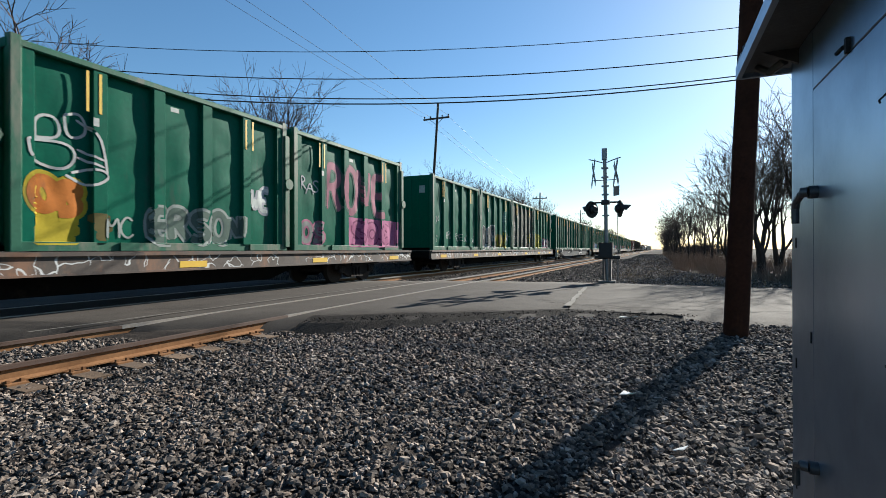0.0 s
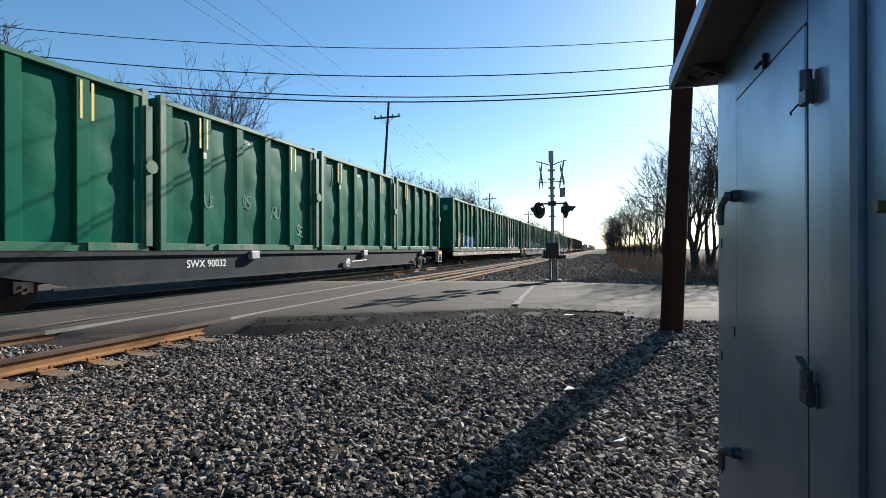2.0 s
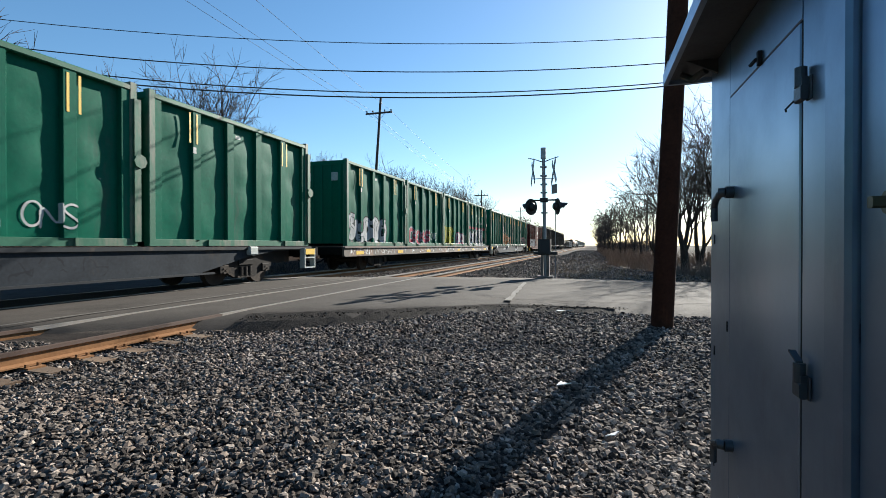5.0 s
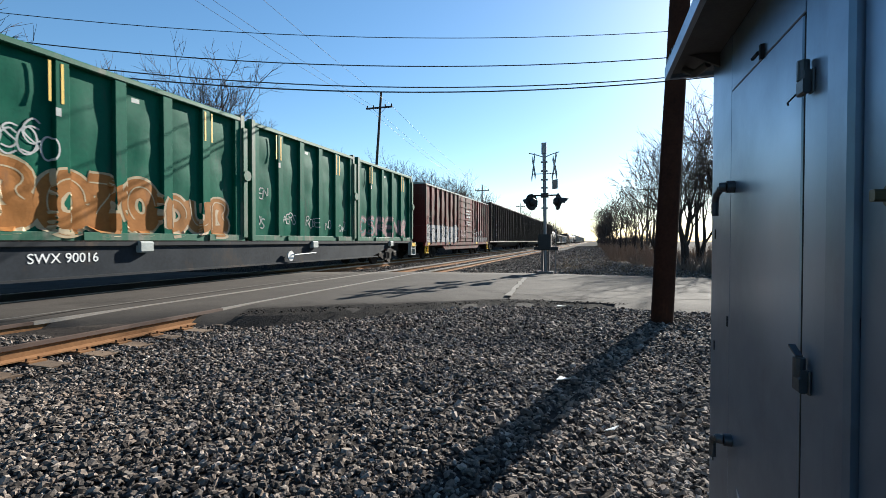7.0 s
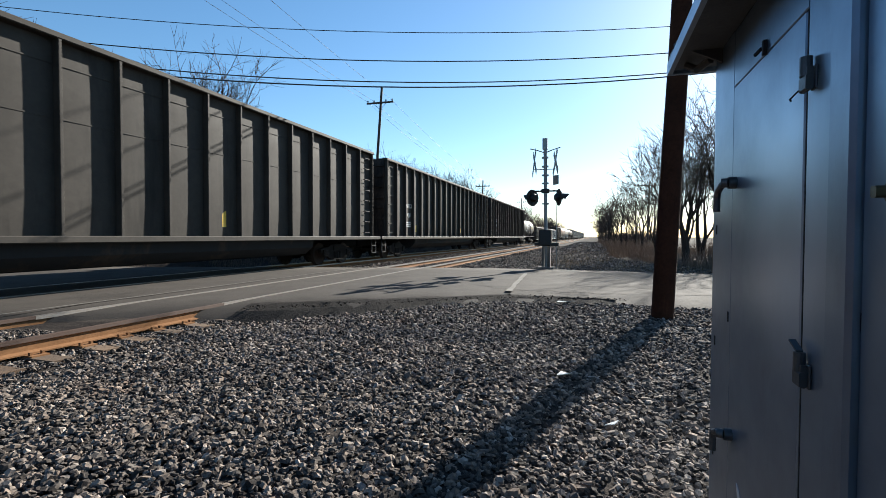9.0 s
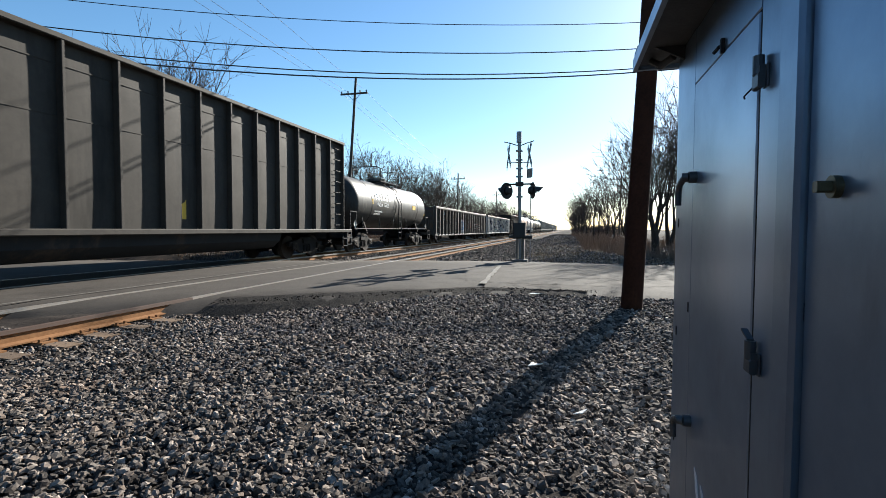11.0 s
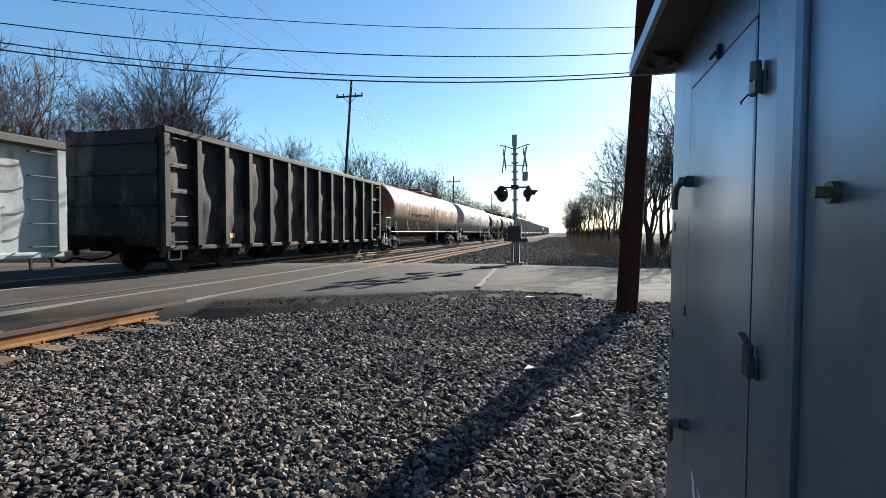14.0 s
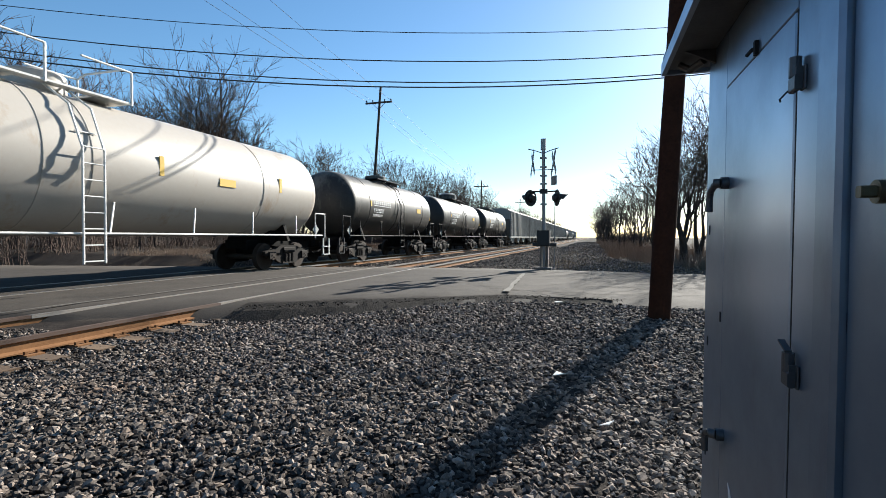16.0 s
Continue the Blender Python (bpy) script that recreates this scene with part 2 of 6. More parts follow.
M["handle"] = mat("handle_steel", (0.10, 0.105, 0.11), 0.45, 0.6, amount=0.4, scale=9)
M["brass"] = mat("dull_brass", (0.150, 0.122, 0.068), 0.5, 0.7, amount=0.4, scale=9)
M["seam"] = mat("seam_gap", (0.02, 0.02, 0.022), 0.9)
M["bark"] = mat("bark", (0.060, 0.048, 0.040), 0.95, spec=0.1, col2=(0.026, 0.021, 0.018), scale=3, fine=12, bump=0.6)
M["twig"] = mat("twigs", (0.088, 0.064, 0.052), 0.95, spec=0.1, col2=(0.046, 0.035, 0.030), scale=0.4, fine=3, bump=0)
M["brush"] = mat("dry_brush", (0.300, 0.235, 0.185), 0.95, spec=0.1, col2=(0.165, 0.128, 0.102), scale=0.3, fine=2, bump=0)
M["grass_dry"] = mat("dry_grass", (0.312, 0.228, 0.120), 0.95, col2=(0.156, 0.114, 0.066), scale=0.4, fine=3, bump=0)
M["wire"] = mat("black_wire", (0.012, 0.012, 0.014), 0.6, amount=0.2)
M["concrete"] = mat("old_concrete", (0.150, 0.129, 0.109), 0.9, col2=(0.082, 0.068, 0.058), scale=1.5, fine=20, bump=0.5, stain=(0.061, 0.048, 0.037), stain_amount=0.4)
M["litter"] = mat("white_litter", (0.7, 0.7, 0.68), 0.8, amount=0.15)
M["rail_top"] = mat("dark_rail_top", (0.055, 0.028, 0.018), 0.7, 0.1, col2=(0.05, 0.026, 0.016), scale=3, fine=30)
M["road_paint"] = mat("worn_road_paint", (0.17, 0.16, 0.145), 0.95, col2=(0.06, 0.056, 0.05), scale=4, fine=25, spec=0.15)


def stone_material():
    m = mat("crushed_stone", (0.205, 0.184, 0.166), 0.92, spec=0.12, col2=(0.066, 0.058, 0.052), scale=5, fine=60, bump=0.5, stain=(0.13, 0.085, 0.058), stain_amount=0.34, stain_scale=0.55)
    N, L = m.node_tree.nodes, m.node_tree.links
    b = N["Principled BSDF"]
    old = b.inputs["Base Color"].links[0].from_socket
    g = N.new("ShaderNodeNewGeometry")
    ramp = N.new("ShaderNodeValToRGB")
    cols = [(0.14, 0.13, 0.13), (0.36, 0.34, 0.33), (0.8, 0.77, 0.75), (1.15, 0.98, 0.86), (2.1, 2.0, 1.9)]
    while len(ramp.color_ramp.elements) < len(cols):
        ramp.color_ramp.elements.new(0.5)
    for i, c in enumerate(cols):
        ramp.color_ramp.elements[i].position = i / (len(cols) - 1)
        ramp.color_ramp.elements[i].color = (*c, 1)
    L.new(g.outputs["Random Per Island"], ramp.inputs[0])
    mx = N.new("ShaderNodeMixRGB")
    mx.blend_type = "MULTIPLY"
    mx.inputs[0].default_value = 1.0
    L.new(old, mx.inputs[1])
    L.new(ramp.outputs[0], mx.inputs[2])
    L.new(mx.outputs[0], b.inputs["Base Color"])
    return m


M["stone"] = stone_material()


def pale_patch(m, cy, cz, ry, rz, col, share):
    """Paler base colour mixed in over a soft round patch (local y, z)."""
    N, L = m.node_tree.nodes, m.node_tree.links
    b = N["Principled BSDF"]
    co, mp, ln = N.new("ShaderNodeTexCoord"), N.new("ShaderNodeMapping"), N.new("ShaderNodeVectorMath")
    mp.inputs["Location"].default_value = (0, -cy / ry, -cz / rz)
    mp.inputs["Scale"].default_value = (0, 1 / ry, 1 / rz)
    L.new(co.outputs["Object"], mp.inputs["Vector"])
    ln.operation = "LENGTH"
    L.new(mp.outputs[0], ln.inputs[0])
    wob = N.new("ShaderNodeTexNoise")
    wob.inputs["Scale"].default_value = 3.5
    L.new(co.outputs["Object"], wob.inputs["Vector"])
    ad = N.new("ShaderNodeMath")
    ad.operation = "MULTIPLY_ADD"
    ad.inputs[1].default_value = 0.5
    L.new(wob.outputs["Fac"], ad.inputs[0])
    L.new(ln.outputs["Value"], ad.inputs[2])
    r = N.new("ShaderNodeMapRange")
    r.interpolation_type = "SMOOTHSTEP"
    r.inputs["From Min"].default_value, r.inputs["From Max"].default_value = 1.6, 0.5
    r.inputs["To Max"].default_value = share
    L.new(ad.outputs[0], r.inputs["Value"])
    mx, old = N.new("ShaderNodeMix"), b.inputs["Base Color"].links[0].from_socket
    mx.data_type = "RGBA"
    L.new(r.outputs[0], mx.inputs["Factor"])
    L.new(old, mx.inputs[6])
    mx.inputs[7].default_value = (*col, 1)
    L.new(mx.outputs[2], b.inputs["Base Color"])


# the cabinet's colour is lighter in a soft oval about the middle of the door
pale_patch(M["cabinet"], 1.92, 1.16, 0.40, 0.46, (0.62, 0.69, 0.78), 0.7)


def let_light_through(m, share):
    """Thin dry blades glow a little when the sun stands behind them."""
    N, L = m.node_tree.nodes, m.node_tree.links
    b = N["Principled BSDF"]
    tr, mx = N.new("ShaderNodeBsdfTranslucent"), N.new("ShaderNodeMixShader")
    L.new(b.inputs["Base Color"].links[0].from_socket, tr.inputs["Color"])
    mx.inputs[0].default_value = share
    L.new(b.outputs[0], mx.inputs[1])
    L.new(tr.outputs[0], mx.inputs[2])
    L.new(mx.outputs[0], N["Material Output"].inputs["Surface"])


let_light_through(M["brush"], 0.5)
let_light_through(M["grass_dry"], 0.5)


# ---- mesh tools ----
class Shape:
    """Vertices and faces of one part, put together from simple solids."""
    def __init__(self):
        self.v, self.f = [], []

    def add(self, v, f):
        o = len(self.v)
        self.v += [tuple(p) for p in v]
        self.f += [tuple(i + o for i in q) for q in f]
        return self

    def box(self, x0, x1, y0, y1, z0, z1, b=0.0):
        """A box; b chamfers its four long edges along the longest side."""
        if not b:
            v = [(x, y, z) for x in (x0, x1) for y in (y0, y1) for z in (z0, z1)]
            return self.add(v, [(0, 1, 3, 2), (4, 6, 7, 5), (0, 4, 5, 1), (2, 3, 7, 6), (0, 2, 6, 4), (1, 5, 7, 3)])
        d = (x1 - x0, y1 - y0, z1 - z0)
        k = d.index(max(d))
        lo, hi = (x0, y0, z0), (x1, y1, z1)
        i, j = [a for a in range(3) if a != k]
        ring = [(lo[i] + b, lo[j]), (hi[i] - b, lo[j]), (hi[i], lo[j] + b), (hi[i], hi[j] - b), (hi[i] - b, hi[j]), (lo[i] + b, hi[j]),
                (lo[i], hi[j] - b), (lo[i], lo[j] + b)]
        return self.extrude(ring, k, lo[k], hi[k])

    def extrude(self, ring, axis, a, c):
        """A closed outline in the two other axes, in order, drawn out along axis from a to c."""
        n = len(ring)
        i, j = [q for q in range(3) if q != axis]
        v = []
        for s in (a, c):
            for p in ring:
                w = [0, 0, 0]
                w[i], w[j], w[axis] = p[0], p[1], s
                v.append(w)
        f = [(q, (q + 1) % n, n + (q + 1) % n, n + q) for q in range(n)] + [tuple(range(n))[::-1], tuple(range(n, 2 * n))]
        return self.add(v, f)

    def cyl(self, p, q, r, r2=None, n=12):
        p, q = Vector(p), Vector(q)
        d = (q - p).normalized()
        u = d.orthogonal().normalized()
        w = d.cross(u)
        v = []
        for c, rad in ((p, r), (q, r if r2 is None else r2)):
            v += [c + rad * (math.cos(2 * math.pi * k / n) * u + math.sin(2 * math.pi * k / n) * w) for k in range(n)]
        return self.add(v, [(k, (k + 1) % n, n + (k + 1) % n, n + k) for k in range(n)] + [tuple(range(n))[::-1], tuple(range(n, 2 * n))])

    def tube(self, pts, r, n=8):
        for a, b in zip(pts, pts[1:]):
            self.cyl(a, b, r, n=n)
        return self

    def lathe(self, prof, axis="y", n=32, centre=(0, 0, 0)):
        """Rings of (place along the axis, radius)."""
        v = []
        for s, r in prof:
            for k in range(n):
                a = 2 * math.pi * k / n
                c, d = r * math.cos(a), r * math.sin(a)
                p = (c, s, d) if axis == "y" else ((s, c, d) if axis == "x" else (c, d, s))
                v.append((p[0] + centre[0], p[1] + centre[1], p[2] + centre[2]))
        m = len(prof)
        f = [(i * n + k, i * n + (k + 1) % n, (i + 1) * n + (k + 1) % n, (i + 1) * n + k) for i in range(m - 1) for k in range(n)]
        return self.add(v, f + [tuple(range(n))[::-1], tuple(range((m - 1) * n, m * n))])

    def mesh(self, name, material, smooth=False):
        me = bpy.data.meshes.new(name)
        me.from_pydata(self.v, [], self.f)
        bm = bmesh.new()
        bm.from_mesh(me)
        bmesh.ops.recalc_face_normals(bm, faces=bm.faces)
        bm.to_mesh(me)
        bm.free()
        me.materials.append(material)
        if smooth:
            me.shade_smooth()
            me.set_sharp_from_angle(angle=radians(35))
        return me


def part(name, shape, material, parent=None, label="", smooth=False, at=None):
    ob = new(name, shape.mesh(name, material, smooth) if isinstance(shape, Shape) else shape)
    if parent:
        ob.parent = parent
    if at:
        ob.matrix_basis = at
    if label:
        tagged(ob, label)
    return ob


def thing(name, label, category, group="", kind="", at=None):
    ob = new(name)
    ob.empty_display_size = 0.3
    if at:
        ob.matrix_basis = at
    return tagged(ob, label, category, group, kind)


def big_mesh(name, v, f, material, kind="", label="", category="", parent=None):
    """One mesh from numpy arrays: vertices (n, 3), faces (m, 3 or 4)."""
    me = bpy.data.meshes.new(name)
    me.from_pydata(np.asarray(v).tolist(), [], np.asarray(f).tolist())
    me.materials.append(material)
    ob = new(name, me)
    if parent:
        ob.parent = parent
    return tagged(ob, label, category, "", kind)


def paint_text(body, size, material, parent, at, name="lettering", squeeze=1.0):
    cu = bpy.data.curves.new(name, "FONT")
    cu.body, cu.size, cu.align_x, cu.align_y = body, size, "CENTER", "CENTER"
    cu.extrude = 0.002
    ob = bpy.data.objects.new(name, cu)
    me = bpy.data.meshes.new_from_object(ob)
    bpy.data.objects.remove(ob)
    for v in me.vertices:
        v.co.x *= squeeze
    me.materials.append(material)
    o = new(name, me)
    o.parent = parent
    o.matrix_basis = at
    return o


SIDE = Euler((radians(90), 0, radians(90))).to_matrix().to_4x4()     # lays lettering on a wall that faces +x


def on_side(x, y, z):
    return Matrix.Translation((x, y, z)) @ SIDE

# ---- ground, road, tracks ----
TRACK_NEAR, TRACK_FAR = -6.72, -11.05
GAUGE = 0.755


def road_near(x):
    """The ragged near edge of the road, which crosses the tracks at a slant."""
    if x < -5.6:
        return 6.5 + (x + 5.6) * 0.85
    if x < -1.7:
        return 6.5 + (x + 5.6) * 0.78
    return 9.55 + (x + 1.7) * 0.10


def road_far(x):
    return 18.0 + (x + 1.7) * (0.32 if x < -1.7 else 0.05)


def ground_z(x, y):
    z = -0.14 - 0.10 * min(1, max(0, (-2.6 - x) / 2.4))
    if x > 0:
        z -= 0.02 * min(x, 4)
    if y > 19 and x > -4.5:
        z -= 0.03
    if x > 5 and y > 20:
        z += min((x - 5) * 0.12, 0.8)
    if x < -13.3 and not (-40 < x and road_near(max(x, -20)) - 1 < y < road_far(max(x, -20)) + 1):
        z += min((-13.3 - x) * 0.35, 0.6)
    return z


def build_ground():
    xs = np.concatenate([[-3000, -800, -200, -80, -45], np.arange(-30, 16, 1.0), [20, 30, 60, 200, 800, 3000]])
    ys = np.concatenate([[-3000, -600, -150, -40, -15], np.arange(-6, 45, 1.0), [50, 60, 80, 120, 200, 400, 900, 3000]])
    v = [(x, y, ground_z(x, y) + (0.02 * noise.noise((x * 0.7, y * 0.7, 0)) if abs(x) < 40 else 0)) for x in xs for y in ys]
    n = len(ys)
    f = [(i * n + j, (i + 1) * n + j, (i + 1) * n + j + 1, i * n + j + 1) for i in range(len(xs) - 1) for j in range(n - 1)]
    ob = big_mesh("ground", v, f, M["soil"], "structure", "grey crushed stone and dry soil beside the railway", "ground")
    ob.data.shade_smooth()
    return ob


def build_road():
    """One sheet of old asphalt, flush with the rails, with ragged edges and a broken lip."""
    xs = np.concatenate([np.arange(-60, -20, 4.0), np.arange(-20, 12, 0.25), np.arange(12, 60.1, 4.0)])
    v, f = [], []
    k = 9
    for x in xs:
        jit = 0.22 * noise.noise((x * 1.9, 3.0, 0)) + 0.12 * noise.noise((x * 6.0, 8.0, 0))
        a, b = road_near(x) + jit, road_far(x) + 0.15 * noise.noise((x * 1.5, 12, 0))
        if x < -20:
            a, b = road_near(-20) + (x + 20) * 0.3, road_far(-20) + (x + 20) * 0.3
        slope = -0.012 * max(0, x + 5)
        slope = max(slope, -0.09)
        v.append((x, a - 0.4, ground_z(x, a) - 0.04))
        for i in range(k):
            y = a + (b - a) * i / (k - 1)
            z = -0.009 + slope + 0.007 * noise.noise((x * 0.8, y * 0.8, 1)) - (0.035 if i == 0 else 0)
            v.append((x, y, z))
        v.append((x, b + 0.1, ground_z(x, b) - 0.05))
    m = k + 2
    for i in range(len(xs) - 1):
        for j in range(m - 1):
            f.append((i * m + j, (i + 1) * m + j, (i + 1) * m + j + 1, i * m + j + 1))
    ob = big_mesh("road", v, f, M["asphalt"], "structure", "worn grey asphalt road crossing the tracks", "road")
    ob.data.shade_smooth()


RAIL = [(-0.07, -0.17), (0.07, -0.17), (0.07, -0.155), (0.012, -0.135), (0.01, -0.05), (0.036, -0.038), (0.036, -0.006), (0.028, 0.0),
        (-0.028, 0.0), (-0.036, -0.006), (-0.036, -0.038), (-0.01, -0.05), (-0.012, -0.135), (-0.07, -0.155)]


def build_track(name, xc, label):
    t = thing(name, label, "railway track", kind="structure")
    for side in (-1, 1):
        x = xc + side * GAUGE
        s = Shape()
        s.extrude([(x + p, q) for p, q in RAIL], 1, -40, 700)
        rail = part("rail", s, M["rail_rust"], t, "rusty steel rail")
        start = 3.0 if xc < -8 else (6.6 if side > 0 else 4.7)
        head = Shape()
        head.box(x - 0.0375, x + 0.0375, -40, start, -0.039, 0.003)
        part("rail_top", head, M["rail_top"], rail, "dark rusty top of the rail")
        head = Shape()
        head.box(x - 0.039, x + 0.039, start, 700, -0.045, 0.004)
        part("running_face", head, M["rail_worn"], rail, "worn pale top of the rail")
    return t


def build_ties(track, xc, y0, y1, far=False):
    """Wooden ties under the rails, the near ones each a piece of its own, with plates and spikes."""
    base = Shape()
    base.box(-1.3, 1.3, -0.115, 0.115, -0.16, 0, 0.012)
    tie = base.mesh("tie", M["tie"])
    pl = Shape()
    for sx in (-GAUGE, GAUGE):
        pl.box(sx - 0.19, sx + 0.19, -0.09, 0.09, 0, 0.018)
        for dx in (-0.12, 0.12):
            for dy in (-0.06, 0.06):
                pl.box(sx + dx - 0.018, sx + dx + 0.018, dy - 0.014, dy + 0.014, 0.018, 0.05)
    plate = pl.mesh("tie_plate", M["rail_rust"])
    y = y0
    while y < y1:
        o = part("tie", tie, None, track, at=pose(xc + random.uniform(-0.04, 0.04), y, -0.188, 0, 0, random.uniform(-1.2, 1.2)))
        if not far:
            part("tie_plate", plate, None, o)
        y += 0.52 + random.uniform(-0.02, 0.02)


def ballast_bed(name, x0, x1, y0, y1, top, label):
    """Shoulders of crushed stone under a track."""
    ys = np.arange(y0, y1 + 0.1, 1.0 if y1 - y0 < 80 else 6.0)
    xs = [x0 - 0.55, x0, (x0 + x1) / 2, x1, x1 + 0.55]
    v = [(x, y, (top if 0 < i < 4 else -0.32) + 0.02 * noise.noise((x * 2, y * 2, 5))) for y in ys for i, x in enumerate(xs)]
    f = [(j * 5 + i, j * 5 + i + 1, (j + 1) * 5 + i + 1, (j + 1) * 5 + i) for j in range(len(ys) - 1) for i in range(4)]
    return big_mesh(name, v, f, M["soil"], "structure", label, "ballast")


def stones(name, areas, label, seed):
    """Loose crushed stones: irregular little solids strewn over areas (x0, x1, y0, y1, height, how many, size, keep-test)."""
    rng = np.random.default_rng(seed)
    cube_v = np.array([(x, y, z) for x in (-0.75, 0.75) for y in (-0.75, 0.75) for z in (-0.75, 0.75)], float)
    cube_f = np.array([(0, 1, 3, 2), (4, 6, 7, 5), (0, 4, 5, 1), (2, 3, 7, 6), (0, 2, 6, 4), (1, 5, 7, 3)])
    ring = [(math.cos(k * math.pi / 3), math.sin(k * math.pi / 3)) for k in range(6)]
    slab_v = np.array([(p, q, -0.35) for p, q in ring] + [(p * 0.66, q * 0.66, 0.7) for p, q in ring], float)
    slab_f = np.array([(k, (k + 1) % 6, 6 + (k + 1) % 6, 6 + k) for k in range(6)] + [(6, 7, 8, 9), (6, 9, 10, 11), (0, 3, 2, 1), (0, 5, 4, 3)])
    V, Fc, base = [], [], 0
    for x0, x1, y0, y1, z, n, size, keep in areas:
        x, y = rng.uniform(x0, x1, n), rng.uniform(y0, y1, n)
        ok = np.array([keep(a, b) for a, b in zip(x, y)])
        x, y = x[ok], y[ok]
        n = len(x)
        near = size < 0.026
        oct_v, oct_f, m = (slab_v, slab_f, 12) if near else (cube_v, cube_f, 8)
        s = size * np.minimum(rng.lognormal(0, 0.32, n), 1.75)
        dims = rng.uniform(0.6, 1.2, (n, 1, 3)) * s[:, None, None] * np.array([1.15, 0.85, 0.6])
        loc = (oct_v[None] + rng.normal(0, 0.13 if near else 0.2, (n, m, 3))) * dims
        a, b, c = rng.uniform(0, 6.28, n), rng.normal(0, 0.42, n), rng.normal(0, 0.42, n)
        for th, (i, j) in ((b, (1, 2)), (c, (0, 2)), (a, (0, 1))):
            p, q = loc[:, :, i].copy(), loc[:, :, j].copy()
            loc[:, :, i] = p * np.cos(th)[:, None] - q * np.sin(th)[:, None]
            loc[:, :, j] = p * np.sin(th)[:, None] + q * np.cos(th)[:, None]
        h = np.array([z(p, q) for p, q in zip(x, y)])
        loc[:, :, 0] += x[:, None]
        loc[:, :, 1] += y[:, None]
        loc[:, :, 2] += (h + s * rng.uniform(0.0, 0.6, n))[:, None]
        V.append(loc.reshape(-1, 3))
        Fc.append((oct_f[None] + (np.arange(n) * m)[:, None, None] + base).reshape(-1, 4))
        base += m * n
    return big_mesh(name, np.concatenate(V), np.concatenate(Fc), M["stone"], "stuff", label, "gravel")


build_ground()
build_road()
near_track = build_track("track_1", TRACK_NEAR, "rusty railway track on wooden ties, sunk into the road")
far_track = build_track("track_2", TRACK_FAR, "railway track under the passing freight train")
ballast_bed("ballast", -8.1, -5.35, -30, 6.2, -0.225, "crushed stone under the rusty track")
ballast_bed("ballast", -7.43, -6.4, -30, 6.4, -0.11, "fine crushed stone filled up between the rusty rails")
ballast_bed("ballast", -12.5, -9.6, -30, 2.5, -0.2, "crushed stone under the far track")
ballast_bed("ballast", -12.8, -5.2, 18.5, 600, -0.2, "crushed stone under both tracks beyond the road")
# ---- the train ----
V_TRAIN = 24.5
ALONG = 0.976        # one factor for all lengths along the train


def along(u):
    return 12.0 + (u - 12.0) * ALONG


MOVERS, WHEELSETS = [], []


def rail_thing(name, label, category, u, group=""):
    """A thing that rides on the far track; u is its middle's place along the track at the start."""
    ob = thing(name, label, category, group, at=pose(TRACK_FAR, u, 0))
    MOVERS.append((ob, u, 0.0))
    return ob


def wheelset_mesh():
    s = Shape()
    for sx in (-1, 1):
        x = sx * 0.755
        s.lathe([(x - 0.07, 0.455 if sx > 0 else 0.43), (x + 0.07, 0.43 if sx > 0 else 0.455)], "x", 28)
        s.lathe([(x - 0.075, 0.20), (x + 0.075, 0.20)], "x", 16)
        s.lathe([(sx * 1.02 - 0.10, 0.10), (sx * 1.02 + 0.12, 0.10)], "x", 12)
        for k in range(3):
            a = 2.1 * k
            s.box(sx * 1.14 - 0.02, sx * 1.14 + 0.02, 0.06 * math.cos(a) - 0.02, 0.06 * math.cos(a) + 0.02, 0.06 * math.sin(a) - 0.02, 0.06 * math.sin(a) + 0.02)
    s.lathe([(-0.95, 0.085), (0.95, 0.085)], "x", 12)
    return s.mesh("wheelset", M["wheel_steel"], True)


def sideframe_mesh():
    """A three-piece truck's cast side frame, in its arched outline, with spring nest."""
    s = Shape()
    ring = [(-1.22, 0.50), (-1.22, 0.62), (-0.70, 0.70), (-0.42, 0.80), (0.42, 0.80), (0.70, 0.70), (1.22, 0.62), (1.22, 0.50), (0.98, 0.46),
            (0.62, 0.30), (0.40, 0.20), (-0.40, 0.20), (-0.62, 0.30), (-0.98, 0.46)]
    for x in (-1.08, 0.95):
        s.extrude(ring, 0, x, x + 0.13)
        ex = 1.08 if x > 0 else -1.09
        for sg in (-1, 1):
            s.box(ex - 0.05, ex + 0.06, sg * 0.90 - 0.16, sg * 0.90 + 0.16, 0.34, 0.60, 0.03)
        for dy in (-0.19, 0.0, 0.19):
            s.cyl((ex, dy, 0.26), (ex, dy, 0.52), 0.075, n=10)
        s.box(ex - 0.05, ex + 0.05, -0.36, 0.36, 0.20, 0.26)
        s.box(ex - 0.04, ex + 0.05, -0.30, 0.30, 0.56, 0.74, 0.02)
    s.box(-1.0, 1.0, -0.22, 0.22, 0.5, 0.78)
    return s.mesh("truck", M["truck_iron"])


TRUCK, WHEELSET = sideframe_mesh(), wheelset_mesh()


def trucks(car, half):
    for sg in (-1, 1):
        tr = part("truck", TRUCK, None, car, "cast iron truck side frames", at=pose(0, sg * half, 0))
        for ax in (-0.9, 0.9):
            w = part("wheelset", WHEELSET, None, tr, "steel wheels on an axle", at=pose(0, ax, 0.44))
            WHEELSETS.append((w, ax))


